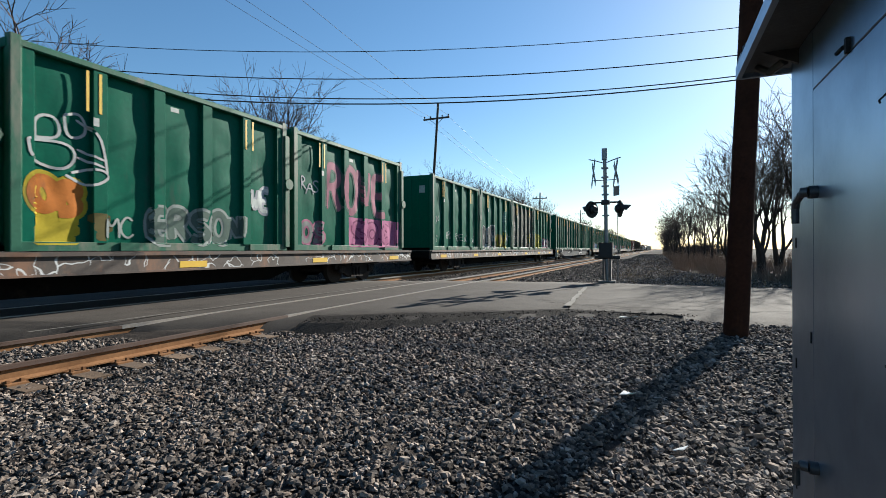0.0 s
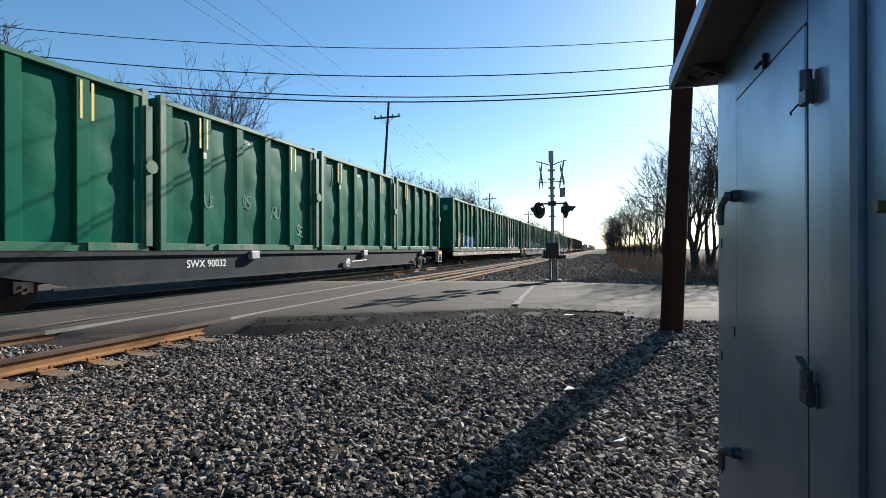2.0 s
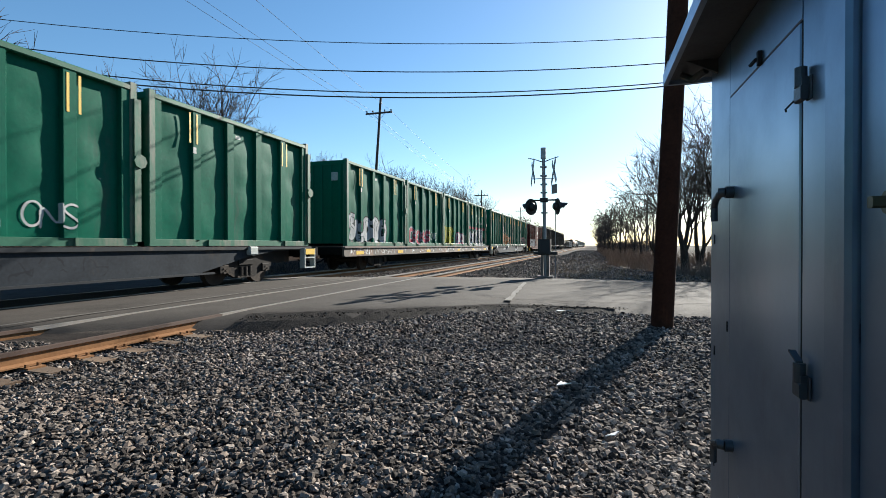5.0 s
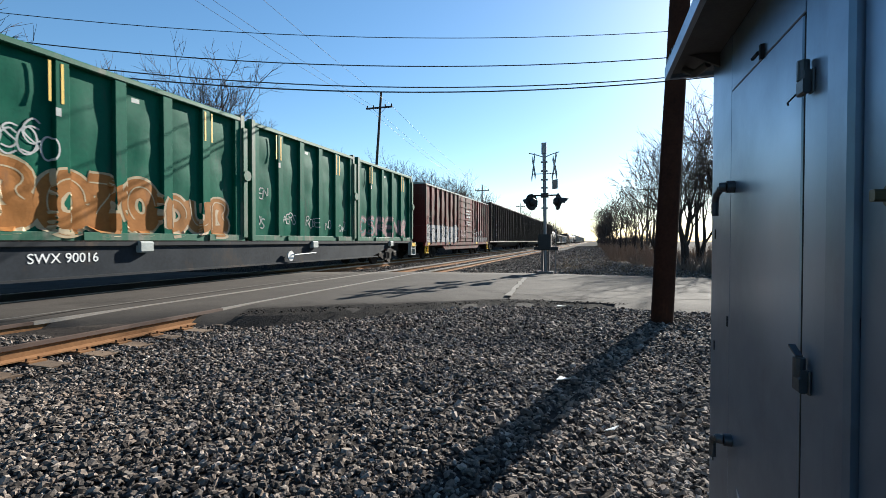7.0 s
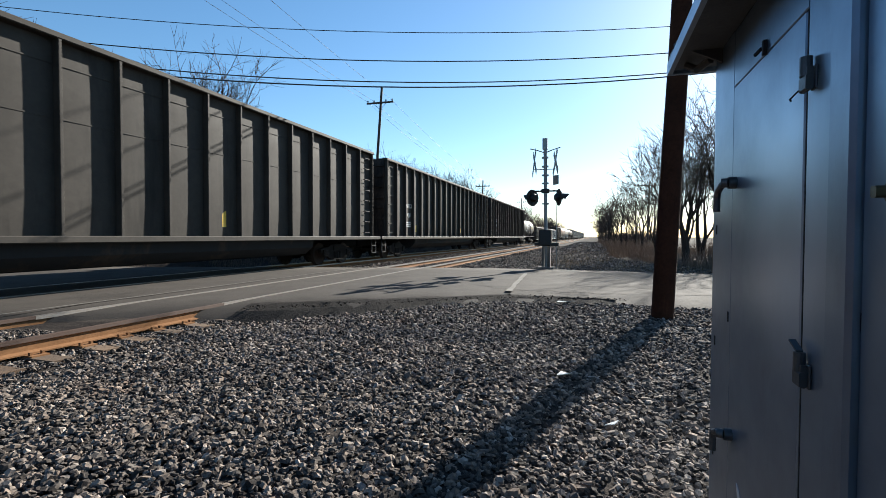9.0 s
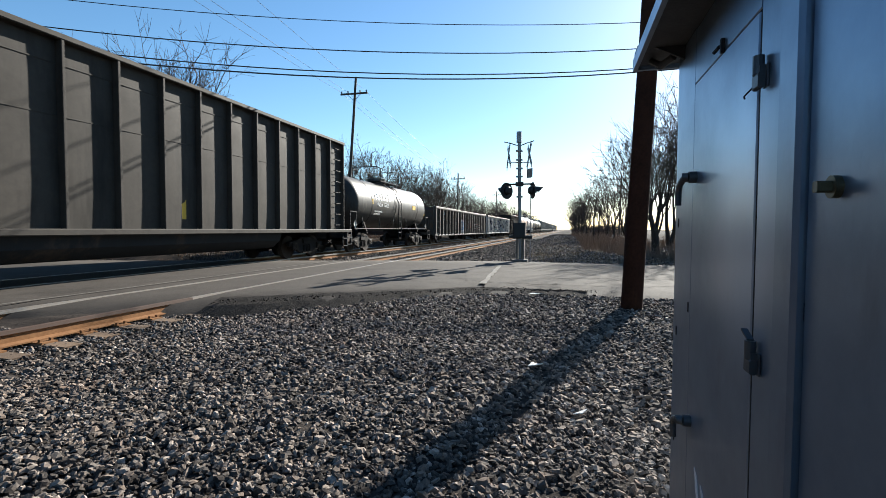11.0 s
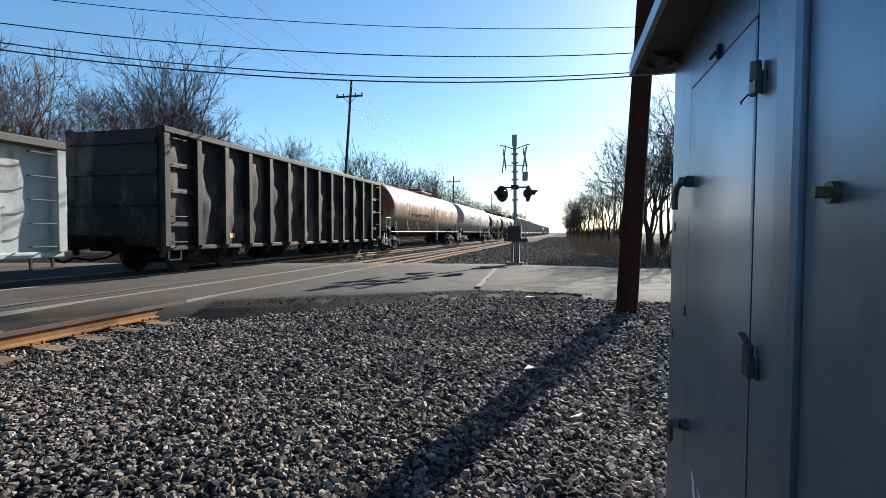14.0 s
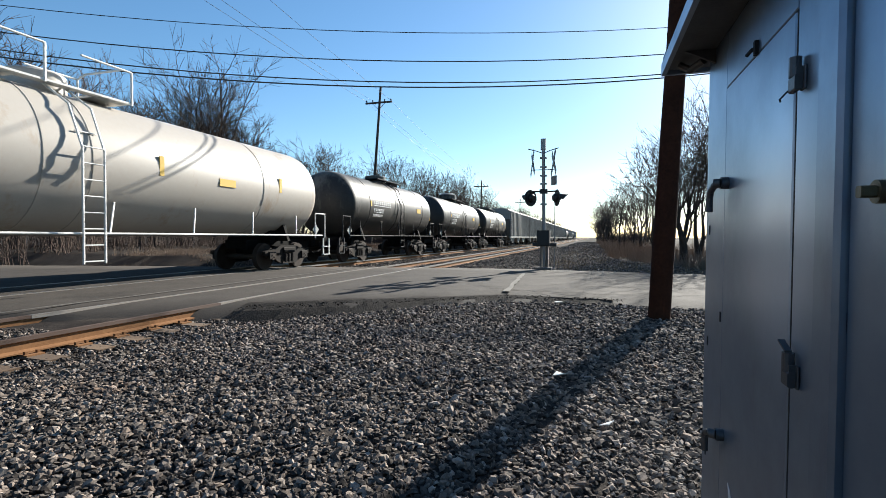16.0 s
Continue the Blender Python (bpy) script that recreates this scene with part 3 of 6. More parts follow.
def coupler(car, y, sg):
    s = Shape()
    s.box(-0.12, 0.12, min(y, y + sg * 0.75), max(y, y + sg * 0.75), 0.74, 0.96, 0.03)
    s.box(-0.2, 0.2, y + sg * 0.75 - 0.16, y + sg * 0.75 + 0.16, 0.68, 1.02, 0.05)
    s.tube([(0.45, y, 0.62), (0.45, y + sg * 0.3, 0.5), (0.3, y + sg * 0.6, 0.42), (0.2, y + sg * 0.9, 0.5)], 0.03, 6)
    part("coupler", s, M["black_iron"], car, "knuckle coupler with air hose")


def ladder(car, x, y0, y1, z0, z1, n, mat_, r=0.014, off=0.09):
    for k in range(n):
        s = Shape()
        z = z0 + (z1 - z0) * k / (n - 1)
        s.tube([(x, y0, z), (x + off, y0, z), (x + off, y1, z), (x, y1, z)], r, 5)
        part("grab_iron", s, mat_, car)


def ladder_rails(car, x, y0, y1, z0, z1, n, mat_):
    s = Shape()
    for y in (y0, y1):
        s.box(x, x + 0.05, y - 0.02, y + 0.02, z0, z1)
    for k in range(n):
        z = z0 + (z1 - z0) * (k + 0.5) / n
        s.cyl((x + 0.03, y0, z), (x + 0.03, y1, z), 0.014, n=5)
    part("ladder", s, mat_, car, "steel ladder")


def wall_depth(y, z, y0, y1, z0, z1, ribs, rib_w, bow, dent):
    """How far a plate bulges or is dented at (y, z): it is held at the ribs, the rails above and below."""
    pitch = (y1 - y0 - rib_w) / (ribs - 1)
    across = ((y - y0 - rib_w / 2) / pitch) % 1.0
    up = min(1.0, max(0.0, (z - z0) / (z1 - z0)))
    hold = math.sin(math.pi * across) * min(1.0, 6 * up * (1 - up))
    return hold * (bow + dent * noise.noise((y * 1.3 + z0, z * 1.1, ribs)) + 0.5 * dent * noise.noise((y * 3.1, z * 2.3, 7 + ribs)))


def ribbed_wall(car, material, x, y0, y1, z0, z1, ribs, rib_w, depth, side=1, thick=0.05, taper=0.0, bow=0.0, dent=0.0):
    """A plate at x, bulged and dented between upright ribs standing proud of it; ribs is their count, both ends included."""
    s = Shape()
    if bow or dent:
        s.box(min(x - side * 0.05, x - side * (0.05 + thick)), max(x - side * 0.05, x - side * (0.05 + thick)), y0, y1, z0, z1)
        ny, nz = (ribs - 1) * 8, 18
        v = [(x + side * wall_depth(y, z, y0, y1, z0, z1, ribs, rib_w, bow, dent), y, z) for y in np.linspace(y0, y1, ny + 1) for z in np.linspace(z0, z1, nz + 1)]
        s.add(v, [(i * (nz + 1) + j, (i + 1) * (nz + 1) + j, (i + 1) * (nz + 1) + j + 1, i * (nz + 1) + j + 1) for i in range(ny) for j in range(nz)])
    else:
        s.box(min(x, x - side * thick), max(x, x - side * thick), y0, y1, z0, z1)
    wall = part("side_wall", s, material, car, smooth=bool(bow or dent))
    for k in range(ribs):
        s = Shape()
        yc = y0 + rib_w / 2 + (y1 - y0 - rib_w) * k / (ribs - 1)
        xa, xb = sorted((x, x + side * depth))
        if taper:
            s.extrude([(x, z0 - taper), (x + side * depth, z0), (x + side * depth, z1), (x, z1)], 1, yc - rib_w / 2, yc + rib_w / 2)
        else:
            s.box(xa, xb, yc - rib_w / 2, yc + rib_w / 2, z0, z1, 0.008)
        part("rib", s, material, wall)
    return wall


def rail_bars(car, name, material, bars):
    """A plate and the bars that stand proud of it, each a piece of its own."""
    first = None
    for b in bars:
        s = Shape()
        s.box(*b)
        ob = part(name if first is None else "rib", s, material, first or car)
        first = first or ob
    return first


# -- waste containers --
C_LEN, C_W, C_Z0, C_Z1 = 6.52, 2.44, 1.13, 4.72


def build_container():
    c = thing("waste_container", "dark green ribbed steel waste container on a flatcar", "container")
    h, w, top = C_LEN / 2, C_W / 2, C_Z1 - C_Z0
    for side in (1, -1):
        ribbed_wall(c, M["green"], side * (w - 0.15), -h + 0.1, h - 0.1, 0.16, top - 0.12, 6, 0.26, 0.13, side, bow=0.03, dent=0.045)
        s = Shape()
        s.box(min(side * (w - 0.17), side * w), max(side * (w - 0.17), side * w), -h, h, top - 0.13, top, 0.02)
        part("top_rail", s, M["green_trim"], c, "scuffed top rail")
        s = Shape()
        s.box(min(side * (w - 0.17), side * (w - 0.05)), max(side * (w - 0.17), side * (w - 0.05)), -h, h, 0.0, 0.17)
        rail = part("bottom_rail", s, M["green_trim"], c, "scuffed bottom rail with fork pockets")
        for a, b in ((-h, -1.9), (-1.45, 1.45), (1.9, h)):
            s = Shape()
            s.box(min(side * (w - 0.045), side * w), max(side * (w - 0.045), side * w), a, b, 0.0, 0.17, 0.008)
            part("rail_plate", s, M["green_trim"], rail)
        for e in (-1, 1):
            s = Shape()
            s.box(min(side * (w - 0.18), side * (w + 0.004)), max(side * (w - 0.18), side * (w + 0.004)), min(e * (h - 0.17), e * (h + 0.004)), max(e * (h - 0.17), e * (h + 0.004)), 0, top + 0.06, 0.015)
            part("corner_post", s, M["green_trim"], c)
    for e in (-1, 1):
        y = e * (h - 0.08)
        bars = [(-w + 0.1, w - 0.1, min(y, y + e * 0.05), max(y, y + e * 0.05), 0.1, top - 0.02)]
        for k in range(5):
            x = -w + 0.35 + k * (C_W - 0.7) / 4
            bars.append((x - 0.07, x + 0.07, min(y, y + e * 0.085), max(y, y + e * 0.085), 0.12, top - 0.16))
        bars.append((-w + 0.1, w - 0.1, min(y, y + e * 0.09), max(y, y + e * 0.09), top - 0.16, top))
        rail_bars(c, "end_wall", M["green"], bars)
    for k, x in enumerate((-0.8, 0.5)):
        s = Shape()
        s.box(x, x + 0.3, -h - 0.014, -h + 0.0, 2.75, 3.1)
        part("data_plate", s, M["label"], c, "pale data sticker")
    s = Shape()
    for k in range(9):
        y = -h + 0.4 + k * (C_LEN - 0.8) / 8
        s.box(-w + 0.1, w - 0.1, y - 0.05, y + 0.05, top - 0.06, top + 0.02)
    s.box(-w + 0.08, w - 0.08, -h + 0.1, h - 0.1, top - 0.1, top - 0.04)
    part("lid", s, M["green"], c)
    s = Shape()
    s.box(w - 0.06, w + 0.05, h - 0.10, h + 0.06, 0.1, top - 0.3)
    s.cyl((w - 0.06, h + 0.02, top * 0.53), (w + 0.09, h + 0.02, top * 0.53), 0.16, n=8)
    part("door_hinge", s, M["green_trim"], c, "round latch on the corner")
    for yr in (-h + 1.31, h - 1.38):
        s = Shape()
        for d in (-0.13, 0.10):
            s.box(w - 0.02, w - 0.012, yr + d, yr + d + 0.05, top - 0.95, top - 0.18)
        part("reflector", s, M["yellow"], c, "yellow reflective strips")
    for y, z, b, a in ((-h + 1.9, top - 0.48, 0.24, 0.18), (-h + 3.1, top - 0.42, 0.2, 0.1), (h - 0.75, top - 0.52, 0.55, 0.2), (-h + 1.36, top - 1.12, 0.1, 0.16), (h - 0.72, 1.35, 0.12, 0.16)):
        s = Shape()
        x = w - 0.15 if abs(y - (-h + 1.36)) > 0.01 else w - 0.02
        s.box(x, x + 0.006, y - b / 2, y + b / 2, z - a / 2, z + a / 2)
        part("placard", s, M["label"], c, "white sticker")
    return c


CONT_TOPS = []
PINK, ORANGE, WHITE, BLUE, LIME, GREY, BLACK, RED = (0.440, 0.176, 0.272), (0.440, 0.192, 0.048), (0.440, 0.448, 0.440), (0.040, 0.160, 0.400), (0.320, 0.336, 0.024), (0.200, 0.208, 0.200), (0.008, 0.010, 0.010), (0.360, 0.032, 0.040)
SILVER, CREAM, BROWN, TEAL, NAVY, VIOLET = (0.33, 0.34, 0.36), (0.46, 0.40, 0.30), (0.10, 0.085, 0.03), (0.05, 0.26, 0.24), (0.012, 0.018, 0.075), (0.20, 0.10, 0.30)
SPRAY = {}


def spray_paint(col):
    """Matt spray paint, patchy and worn."""
    if col not in SPRAY:
        SPRAY[col] = mat("spray_paint", col, 0.75, col2=tuple(c * 0.62 for c in col), scale=2.5, fine=16, spec=0.12, bump=0.1, stain=tuple(0.3 * c + 0.02 for c in col), stain_amount=0.33, stain_scale=1.8, streak=3)
    return SPRAY[col]


# letter shapes as strokes in a unit box
ARC = [(0.5 + 0.45 * math.cos(a * 0.5236), 0.5 + 0.5 * math.sin(a * 0.5236)) for a in range(13)]
STROKES = {"R": [[(0, 0), (0, 1), (0.6, 1), (0.85, 0.78), (0.6, 0.55), (0, 0.5)], [(0.4, 0.5), (0.9, 0)]], "O": [ARC], "V": [[(0, 1), (0.45, 0), (0.9, 1)]],
           "E": [[(0.85, 1), (0, 1), (0, 0), (0.85, 0)], [(0, 0.5), (0.65, 0.5)]], "S": [[(0.85, 0.9), (0.45, 1), (0.05, 0.78), (0.4, 0.52), (0.85, 0.28), (0.45, 0), (0, 0.12)]],
           "B": [[(0, 0), (0, 1), (0.6, 1), (0.8, 0.77), (0.5, 0.52), (0.85, 0.26), (0.6, 0), (0, 0)]], "D": [[(0, 0), (0, 1), (0.55, 0.95), (0.9, 0.5), (0.55, 0.05), (0, 0)]],
           "A": [[(0, 0), (0.45, 1), (0.9, 0)], [(0.2, 0.4), (0.7, 0.4)]], "K": [[(0, 0), (0, 1)], [(0.85, 1), (0.05, 0.45), (0.9, 0)]], "N": [[(0, 0), (0, 1), (0.85, 0), (0.85, 1)]],
           "U": [[(0, 1), (0, 0.25), (0.42, 0), (0.85, 0.25), (0.85, 1)]], "M": [[(0, 0), (0.05, 1), (0.45, 0.35), (0.85, 1), (0.9, 0)]], "Z": [[(0, 1), (0.85, 1), (0, 0), (0.9, 0)]],
           "C": [[(0.85, 0.8), (0.5, 1), (0.05, 0.6), (0.1, 0.25), (0.5, 0), (0.9, 0.2)]], "W": [[(0, 1), (0.2, 0), (0.45, 0.7), (0.7, 0), (0.9, 1)]]}


def rounded(pts, closed=False, times=2):
    """Corners cut off a stroke."""
    for _ in range(times):
        out = [pts[0]]
        for p, q in zip(pts, pts[1:]):
            out += [(0.75 * p[0] + 0.25 * q[0], 0.75 * p[1] + 0.25 * q[1]), (0.25 * p[0] + 0.75 * q[0], 0.25 * p[1] + 0.75 * q[1])]
        pts = out + [pts[-1]]
    return pts


def painted(parent, surf, strokes, width, lift, col, label, name="graffiti"):
    """Paint along strokes (y, z) on a wall whose face lies at surf(y, z): bands with rounded ends that follow plate and ribs."""
    s = Shape()
    for pts in strokes:
        run = []
        for p, q in zip(pts, pts[1:]):
            n = max(1, int(math.hypot(q[0] - p[0], q[1] - p[1]) / 0.06))
            run += [(p[0] + (q[0] - p[0]) * i / n, p[1] + (q[1] - p[1]) * i / n) for i in range(n)]
        run.append(pts[-1])
        m = 2 if width < 0.1 else 6
        v, f = [], []
        for i, p in enumerate(run):
            a, b = run[max(0, i - 1)], run[min(len(run) - 1, i + 1)]
            d = math.hypot(b[0] - a[0], b[1] - a[1]) or 1.0
            ny, nz = -(b[1] - a[1]) / d, (b[0] - a[0]) / d
            wd = width * (0.55 if i in (0, len(run) - 1) else 1.0) * (1 + 0.12 * noise.noise((p[0] * 3, p[1] * 3, lift * 900)))
            for j in range(m + 1):
                o = wd * (j / m - 0.5)
                y, z = p[0] + ny * o, p[1] + nz * o
                v.append((surf(y, z) + lift, y, z))
            if i:
                f += [((i - 1) * (m + 1) + j, (i - 1) * (m + 1) + j + 1, i * (m + 1) + j + 1, i * (m + 1) + j) for j in range(m)]
        s.add(v, f)
    return part(name, s, spray_paint(col), parent, label)


def word(letters, y0, z0, wd, hd, rng, wild=0.06, gap=1.12):
    """The strokes of a word, each letter jostled a little."""
    out = []
    for i, c in enumerate(letters):
        dz, k, lean = rng.uniform(-wild, wild) * hd, rng.uniform(0.92, 1.1), rng.uniform(-0.15, 0.15)
        for st in STROKES[c]:
            out.append(rounded([(y0 + i * wd * gap + (p[0] * k + lean * p[1]) * wd, z0 + dz + p[1] * hd * k) for p in st]))
    return out


def throw_up(parent, surf, letters, y0, z0, wd, hd, fat, fill, line, seed, label, inner=None, wild=0.06):
    """Fat rounded letters: an outline, the fill upon it, a thin line inside."""
    rng = random.Random(seed)
    st = word(letters, y0, z0, wd, hd, rng, wild)
    painted(parent, surf, st, fat + 0.13, 0.003, line, "outline of " + label, "graffiti_outline")
    painted(parent, surf, st, fat, 0.006, fill, label)
    if inner:
        painted(parent, surf, [[(y + 0.03, z + 0.04) for y, z in q[:max(3, len(q) * 2 // 3)]] for q in st], 0.03, 0.009, inner, "thin lines in " + label, "graffiti_line")


def tag(parent, surf, letters, y0, z0, wd, hd, col, seed, label="thin spray-painted tag", width=0.045):
    painted(parent, surf, word(letters, y0, z0, wd, hd, random.Random(seed), 0.15, 0.85), width, 0.010, col, label, "graffiti_tag")


def patch(parent, surf, y0, y1, z0, z1, col, label, seed=0):
    """A filled field of paint with an uneven edge."""
    rng = random.Random(seed)
    rows, z = [], z0 + 0.09
    while z < z1:
        rows.append([(y0 + rng.uniform(0, 0.12), z), (y1 - rng.uniform(0, 0.12), z)])
        z += 0.17
    painted(parent, surf, rows, 0.2, 0.002, col, label, "graffiti_field")


def container_face(y, z):
    h, w, top = C_LEN / 2, C_W / 2, C_Z1 - C_Z0
    y0, y1 = -h + 0.1, h - 0.1
    pitch = (y1 - y0 - 0.26) / 5
    off = abs((y - y0 - 0.13 + pitch / 2) % pitch - pitch / 2)
    if off < 0.15 or z < 0.17:
        return w - 0.02 if z >= 0.17 else w + 0.001
    return w - 0.15 + max(0.0, wall_depth(y, z, y0, y1, 0.16, top - 0.12, 6, 0.26, 0.03, 0.045)) + 0.004


def decorate(ob, g):
    """What is sprayed on one container, by number."""
    F = container_face
    if g == "scribbles":
        for i, (l, y, z) in enumerate((("WS", -2.9, 0.4), ("AERS", -1.6, 0.6), ("ROSE", -0.2, 0.5), ("NO", 1.1, 0.45), ("CAZ", 2.1, 0.4), ("EN", -2.8, 1.3))):
            tag(ob, F, l, y, z, 0.22, 0.32, WHITE, i, "white spray-painted tag", 0.03)
    elif g == "faint":
        for i, (l, y, z) in enumerate((("UC", -1.9, 1.1), ("OS", -0.5, 1.25), ("RU", 0.9, 1.0), ("SE", 2.2, 0.5))):
            tag(ob, F, l, y, z, 0.24, 0.36, (0.12, 0.22, 0.18), i + 9, "pale faded tag", 0.04)
    elif g == "sun":
        patch(ob, F, -2.95, -2.1, 0.12, 0.75, (0.42, 0.33, 0.03), "yellow sprayed field", 1)
        throw_up(ob, F, "OB", -2.9, 0.75, 0.36, 0.45, 0.24, (0.45, 0.15, 0.03), (0.42, 0.33, 0.03), 2, "orange sprayed letters")
        patch(ob, F, -2.0, -1.5, 0.2, 0.8, BROWN, "dark brown sprayed block", 6)
        painted(ob, F, [rounded([(-2.85, 2.0), (-2.45, 2.05), (-2.5, 2.45), (-2.85, 2.4), (-2.85, 2.0)]), rounded([(-2.4, 2.5), (-2.1, 2.6), (-2.0, 2.2), (-2.35, 2.05), (-2.4, 2.5)]),
                        rounded([(-2.2, 2.45), (-1.85, 2.25), (-1.75, 1.9), (-1.7, 1.5)]), rounded([(-3.0, 1.95), (-2.95, 1.6), (-2.45, 1.45), (-2.2, 1.7), (-2.3, 2.0), (-3.0, 1.95)]),
                        rounded([(-2.4, 1.4), (-2.0, 1.2), (-1.6, 1.45), (-1.85, 1.6), (-2.3, 1.45)]), [(-2.2, 1.9), (-1.75, 1.75)], [(-2.2, 1.75), (-1.75, 1.62)]], 0.05, 0.01, WHITE, "white outline drawing", "graffiti_tag")
        throw_up(ob, F, "ERSON", -0.75, 0.25, 0.45, 0.62, 0.16, (0.09, 0.13, 0.11), (0.26, 0.29, 0.27), 3, "pale outlined letters")
        tag(ob, F, "MC", -1.7, 0.3, 0.35, 0.5, (0.3, 0.33, 0.31), 4)
        throw_up(ob, F, "WE", 2.0, 1.05, 0.32, 0.55, 0.10, (0.5, 0.52, 0.5), SILVER, 5, "white sprayed letters")
    elif g == "pink":
        throw_up(ob, F, "ROVE", -1.6, 1.35, 0.85, 1.55, 0.26, (0.30, 0.13, 0.17), (0.07, 0.12, 0.10), 7, "tall faded pink letters", None, 0.02)
        patch(ob, F, -0.5, 3.1, 0.12, 1.2, (0.42, 0.14, 0.26), "pink sprayed field", 8)
        throw_up(ob, F, "SOC", -0.1, 0.25, 0.8, 0.7, 0.22, (0.36, 0.11, 0.22), (0.20, 0.05, 0.12), 9, "dark pink letters")
        tag(ob, F, "RAS", -2.9, 1.8, 0.35, 0.4, SILVER, 2)
        throw_up(ob, F, "OS", -2.8, 0.3, 0.5, 0.6, 0.14, GREY, (0.3, 0.12, 0.18), 4, "grey outlined letters")
    elif g == "black bubbles":
        throw_up(ob, F, "DOB", -3.0, 0.3, 0.85, 0.95, 0.46, (0.045, 0.06, 0.065), WHITE, 1, "dark grey bubble letters edged in white", (0.01, 0.012, 0.014))
        patch(ob, F, -0.1, 1.6, 0.15, 1.0, BROWN, "dull brown sprayed field", 2)
        throw_up(ob, F, "MUAZ", -0.2, 0.2, 0.5, 0.85, 0.14, (0.30, 0.27, 0.02), BROWN, 3, "yellow letters on brown")
        painted(ob, F, [[(1.5, z), (1.9, z)] for z in (2.3, 2.15, 2.0)] + [[(1.7, 2.7), (1.7, 1.3)], [(1.3, 1.95), (2.1, 1.95)], [(1.45, 1.3), (1.95, 1.3)]], 0.07, 0.01, (0.25, 0.38, 0.34), "pale stencilled mark", "graffiti_tag")
        tag(ob, F, "AKE", 2.1, 0.5, 0.3, 0.5, WHITE, 5)
    elif g == "worn":
        patch(ob, F, -3.1, 3.1, 0.2, 3.3, (0.07, 0.075, 0.06), "grey-brown worn coat of paint", 4)
        for i, (l, y, z) in enumerate((("OS", -2.8, 1.4), ("A", -1.4, 1.5), ("OC", -0.6, 0.5), ("RB", 0.8, 0.6), ("EA", 2.1, 0.9), ("OU", -2.6, 0.4))):
            tag(ob, F, l, y, z, 0.4, 0.6, (0.36, 0.37, 0.35), i + 3)
        patch(ob, F, 0.9, 1.7, 0.15, 0.9, (0.30, 0.22, 0.22), "dull pink sprayed field", 2)
        tag(ob, F, "NM", 1.5, 0.5, 0.4, 0.9, (0.33, 0.28, 0.03), 8, "yellow tag", 0.08)
    elif g == "lime":
        patch(ob, F, -3.2, -0.7, 0.12, 1.3, (0.22, 0.22, 0.02), "lime yellow sprayed field", 1)
        throw_up(ob, F, "SUNB", -3.1, 0.2, 0.52, 1.0, 0.26, (0.33, 0.33, 0.02), BLACK, 2, "lime letters outlined in black", (0.12, 0.1, 0.01))
        throw_up(ob, F, "BOCO", 0.3, 0.3, 0.45, 0.55, 0.24, (0.45, 0.43, 0.44), (0.38, 0.08, 0.16), 3, "white bubble letters outlined in pink")
        patch(ob, F, 2.3, 3.0, 0.15, 0.9, (0.25, 0.25, 0.2), "pale sprayed field", 3)
    elif g == "blue":
        patch(ob, F, -2.0, -0.5, 0.2, 1.15, (0.16, 0.18, 0.14), "pale grey sprayed field", 2)
        throw_up(ob, F, "NMA", -1.9, 0.25, 0.5, 0.75, 0.12, (0.34, 0.35, 0.30), (0.10, 0.12, 0.10), 1, "grey block letters")
        throw_up(ob, F, "SCOOD", 0.0, 0.25, 0.52, 0.6, 0.24, (0.03, 0.17, 0.42), (0.38, 0.45, 0.50), 5, "blue bubble letters outlined in white", (0.3, 0.4, 0.5))
        tag(ob, F, "NR", -2.9, 0.6, 0.3, 0.5, (0.2, 0.26, 0.24), 6)
    elif g == "silver":
        throw_up(ob, F, "SUDBD", -3.0, 0.35, 0.72, 0.78, 0.40, (0.36, 0.37, 0.38), (0.012, 0.02, 0.02), 2, "silver bubble letters outlined in black", (0.05, 0.06, 0.06))
    elif g == "teal":
        throw_up(ob, F, "GRAD".replace("G", "C"), -2.9, 0.3, 0.6, 0.85, 0.24, (0.02, 0.03, 0.03), TEAL, 3, "black letters outlined in teal", (0.3, 0.32, 0.32))
        throw_up(ob, F, "ODEZ", 0.1, 0.2, 0.55, 0.8, 0.2, (0.22, 0.2, 0.3), (0.05, 0.07, 0.07), 4, "grey and violet letters", (0.4, 0.1, 0.12))
        tag(ob, F, "RS", 1.8, 0.3, 0.4, 0.5, (0.5, 0.36, 0.36), 5)
    elif g == "red":
        throw_up(ob, F, "BEKS", -2.6, 0.25, 0.75, 0.62, 0.2, (0.34, 0.04, 0.07), SILVER, 6, "red letters outlined in grey")
        tag(ob, F, "ONS", 1.0, 0.4, 0.4, 0.5, WHITE, 7)
    elif g == "swoops":
        patch(ob, F, -3.2, 3.2, 1.42, 1.68, (0.28, 0.03, 0.05), "dark red sprayed band", 1)
        throw_up(ob, F, "UNDSE", -3.0, 0.25, 1.0, 0.95, 0.62, (0.36, 0.37, 0.38), (0.02, 0.025, 0.025), 3, "large white letters with black edges")
        painted(ob, F, [rounded([(1.9, 0.4), (2.2, 0.8), (2.7, 0.8), (2.9, 0.5), (2.4, 0.35), (1.9, 0.4)]), rounded([(0.3, 1.1), (0.6, 0.6), (1.0, 0.45), (1.2, 0.7)])], 0.16, 0.012, (0.02, 0.025, 0.025), "black sprayed swoops", "graffiti_line")
        painted(ob, F, [[(1.5 + 0.08 * i, 2.0 + 0.09 * i - 0.06), (2.35 - 0.05 * i, 2.0 + 0.09 * i)] for i in range(6)], 0.05, 0.01, (0.34, 0.36, 0.33), "pale striped oval", "graffiti_tag")
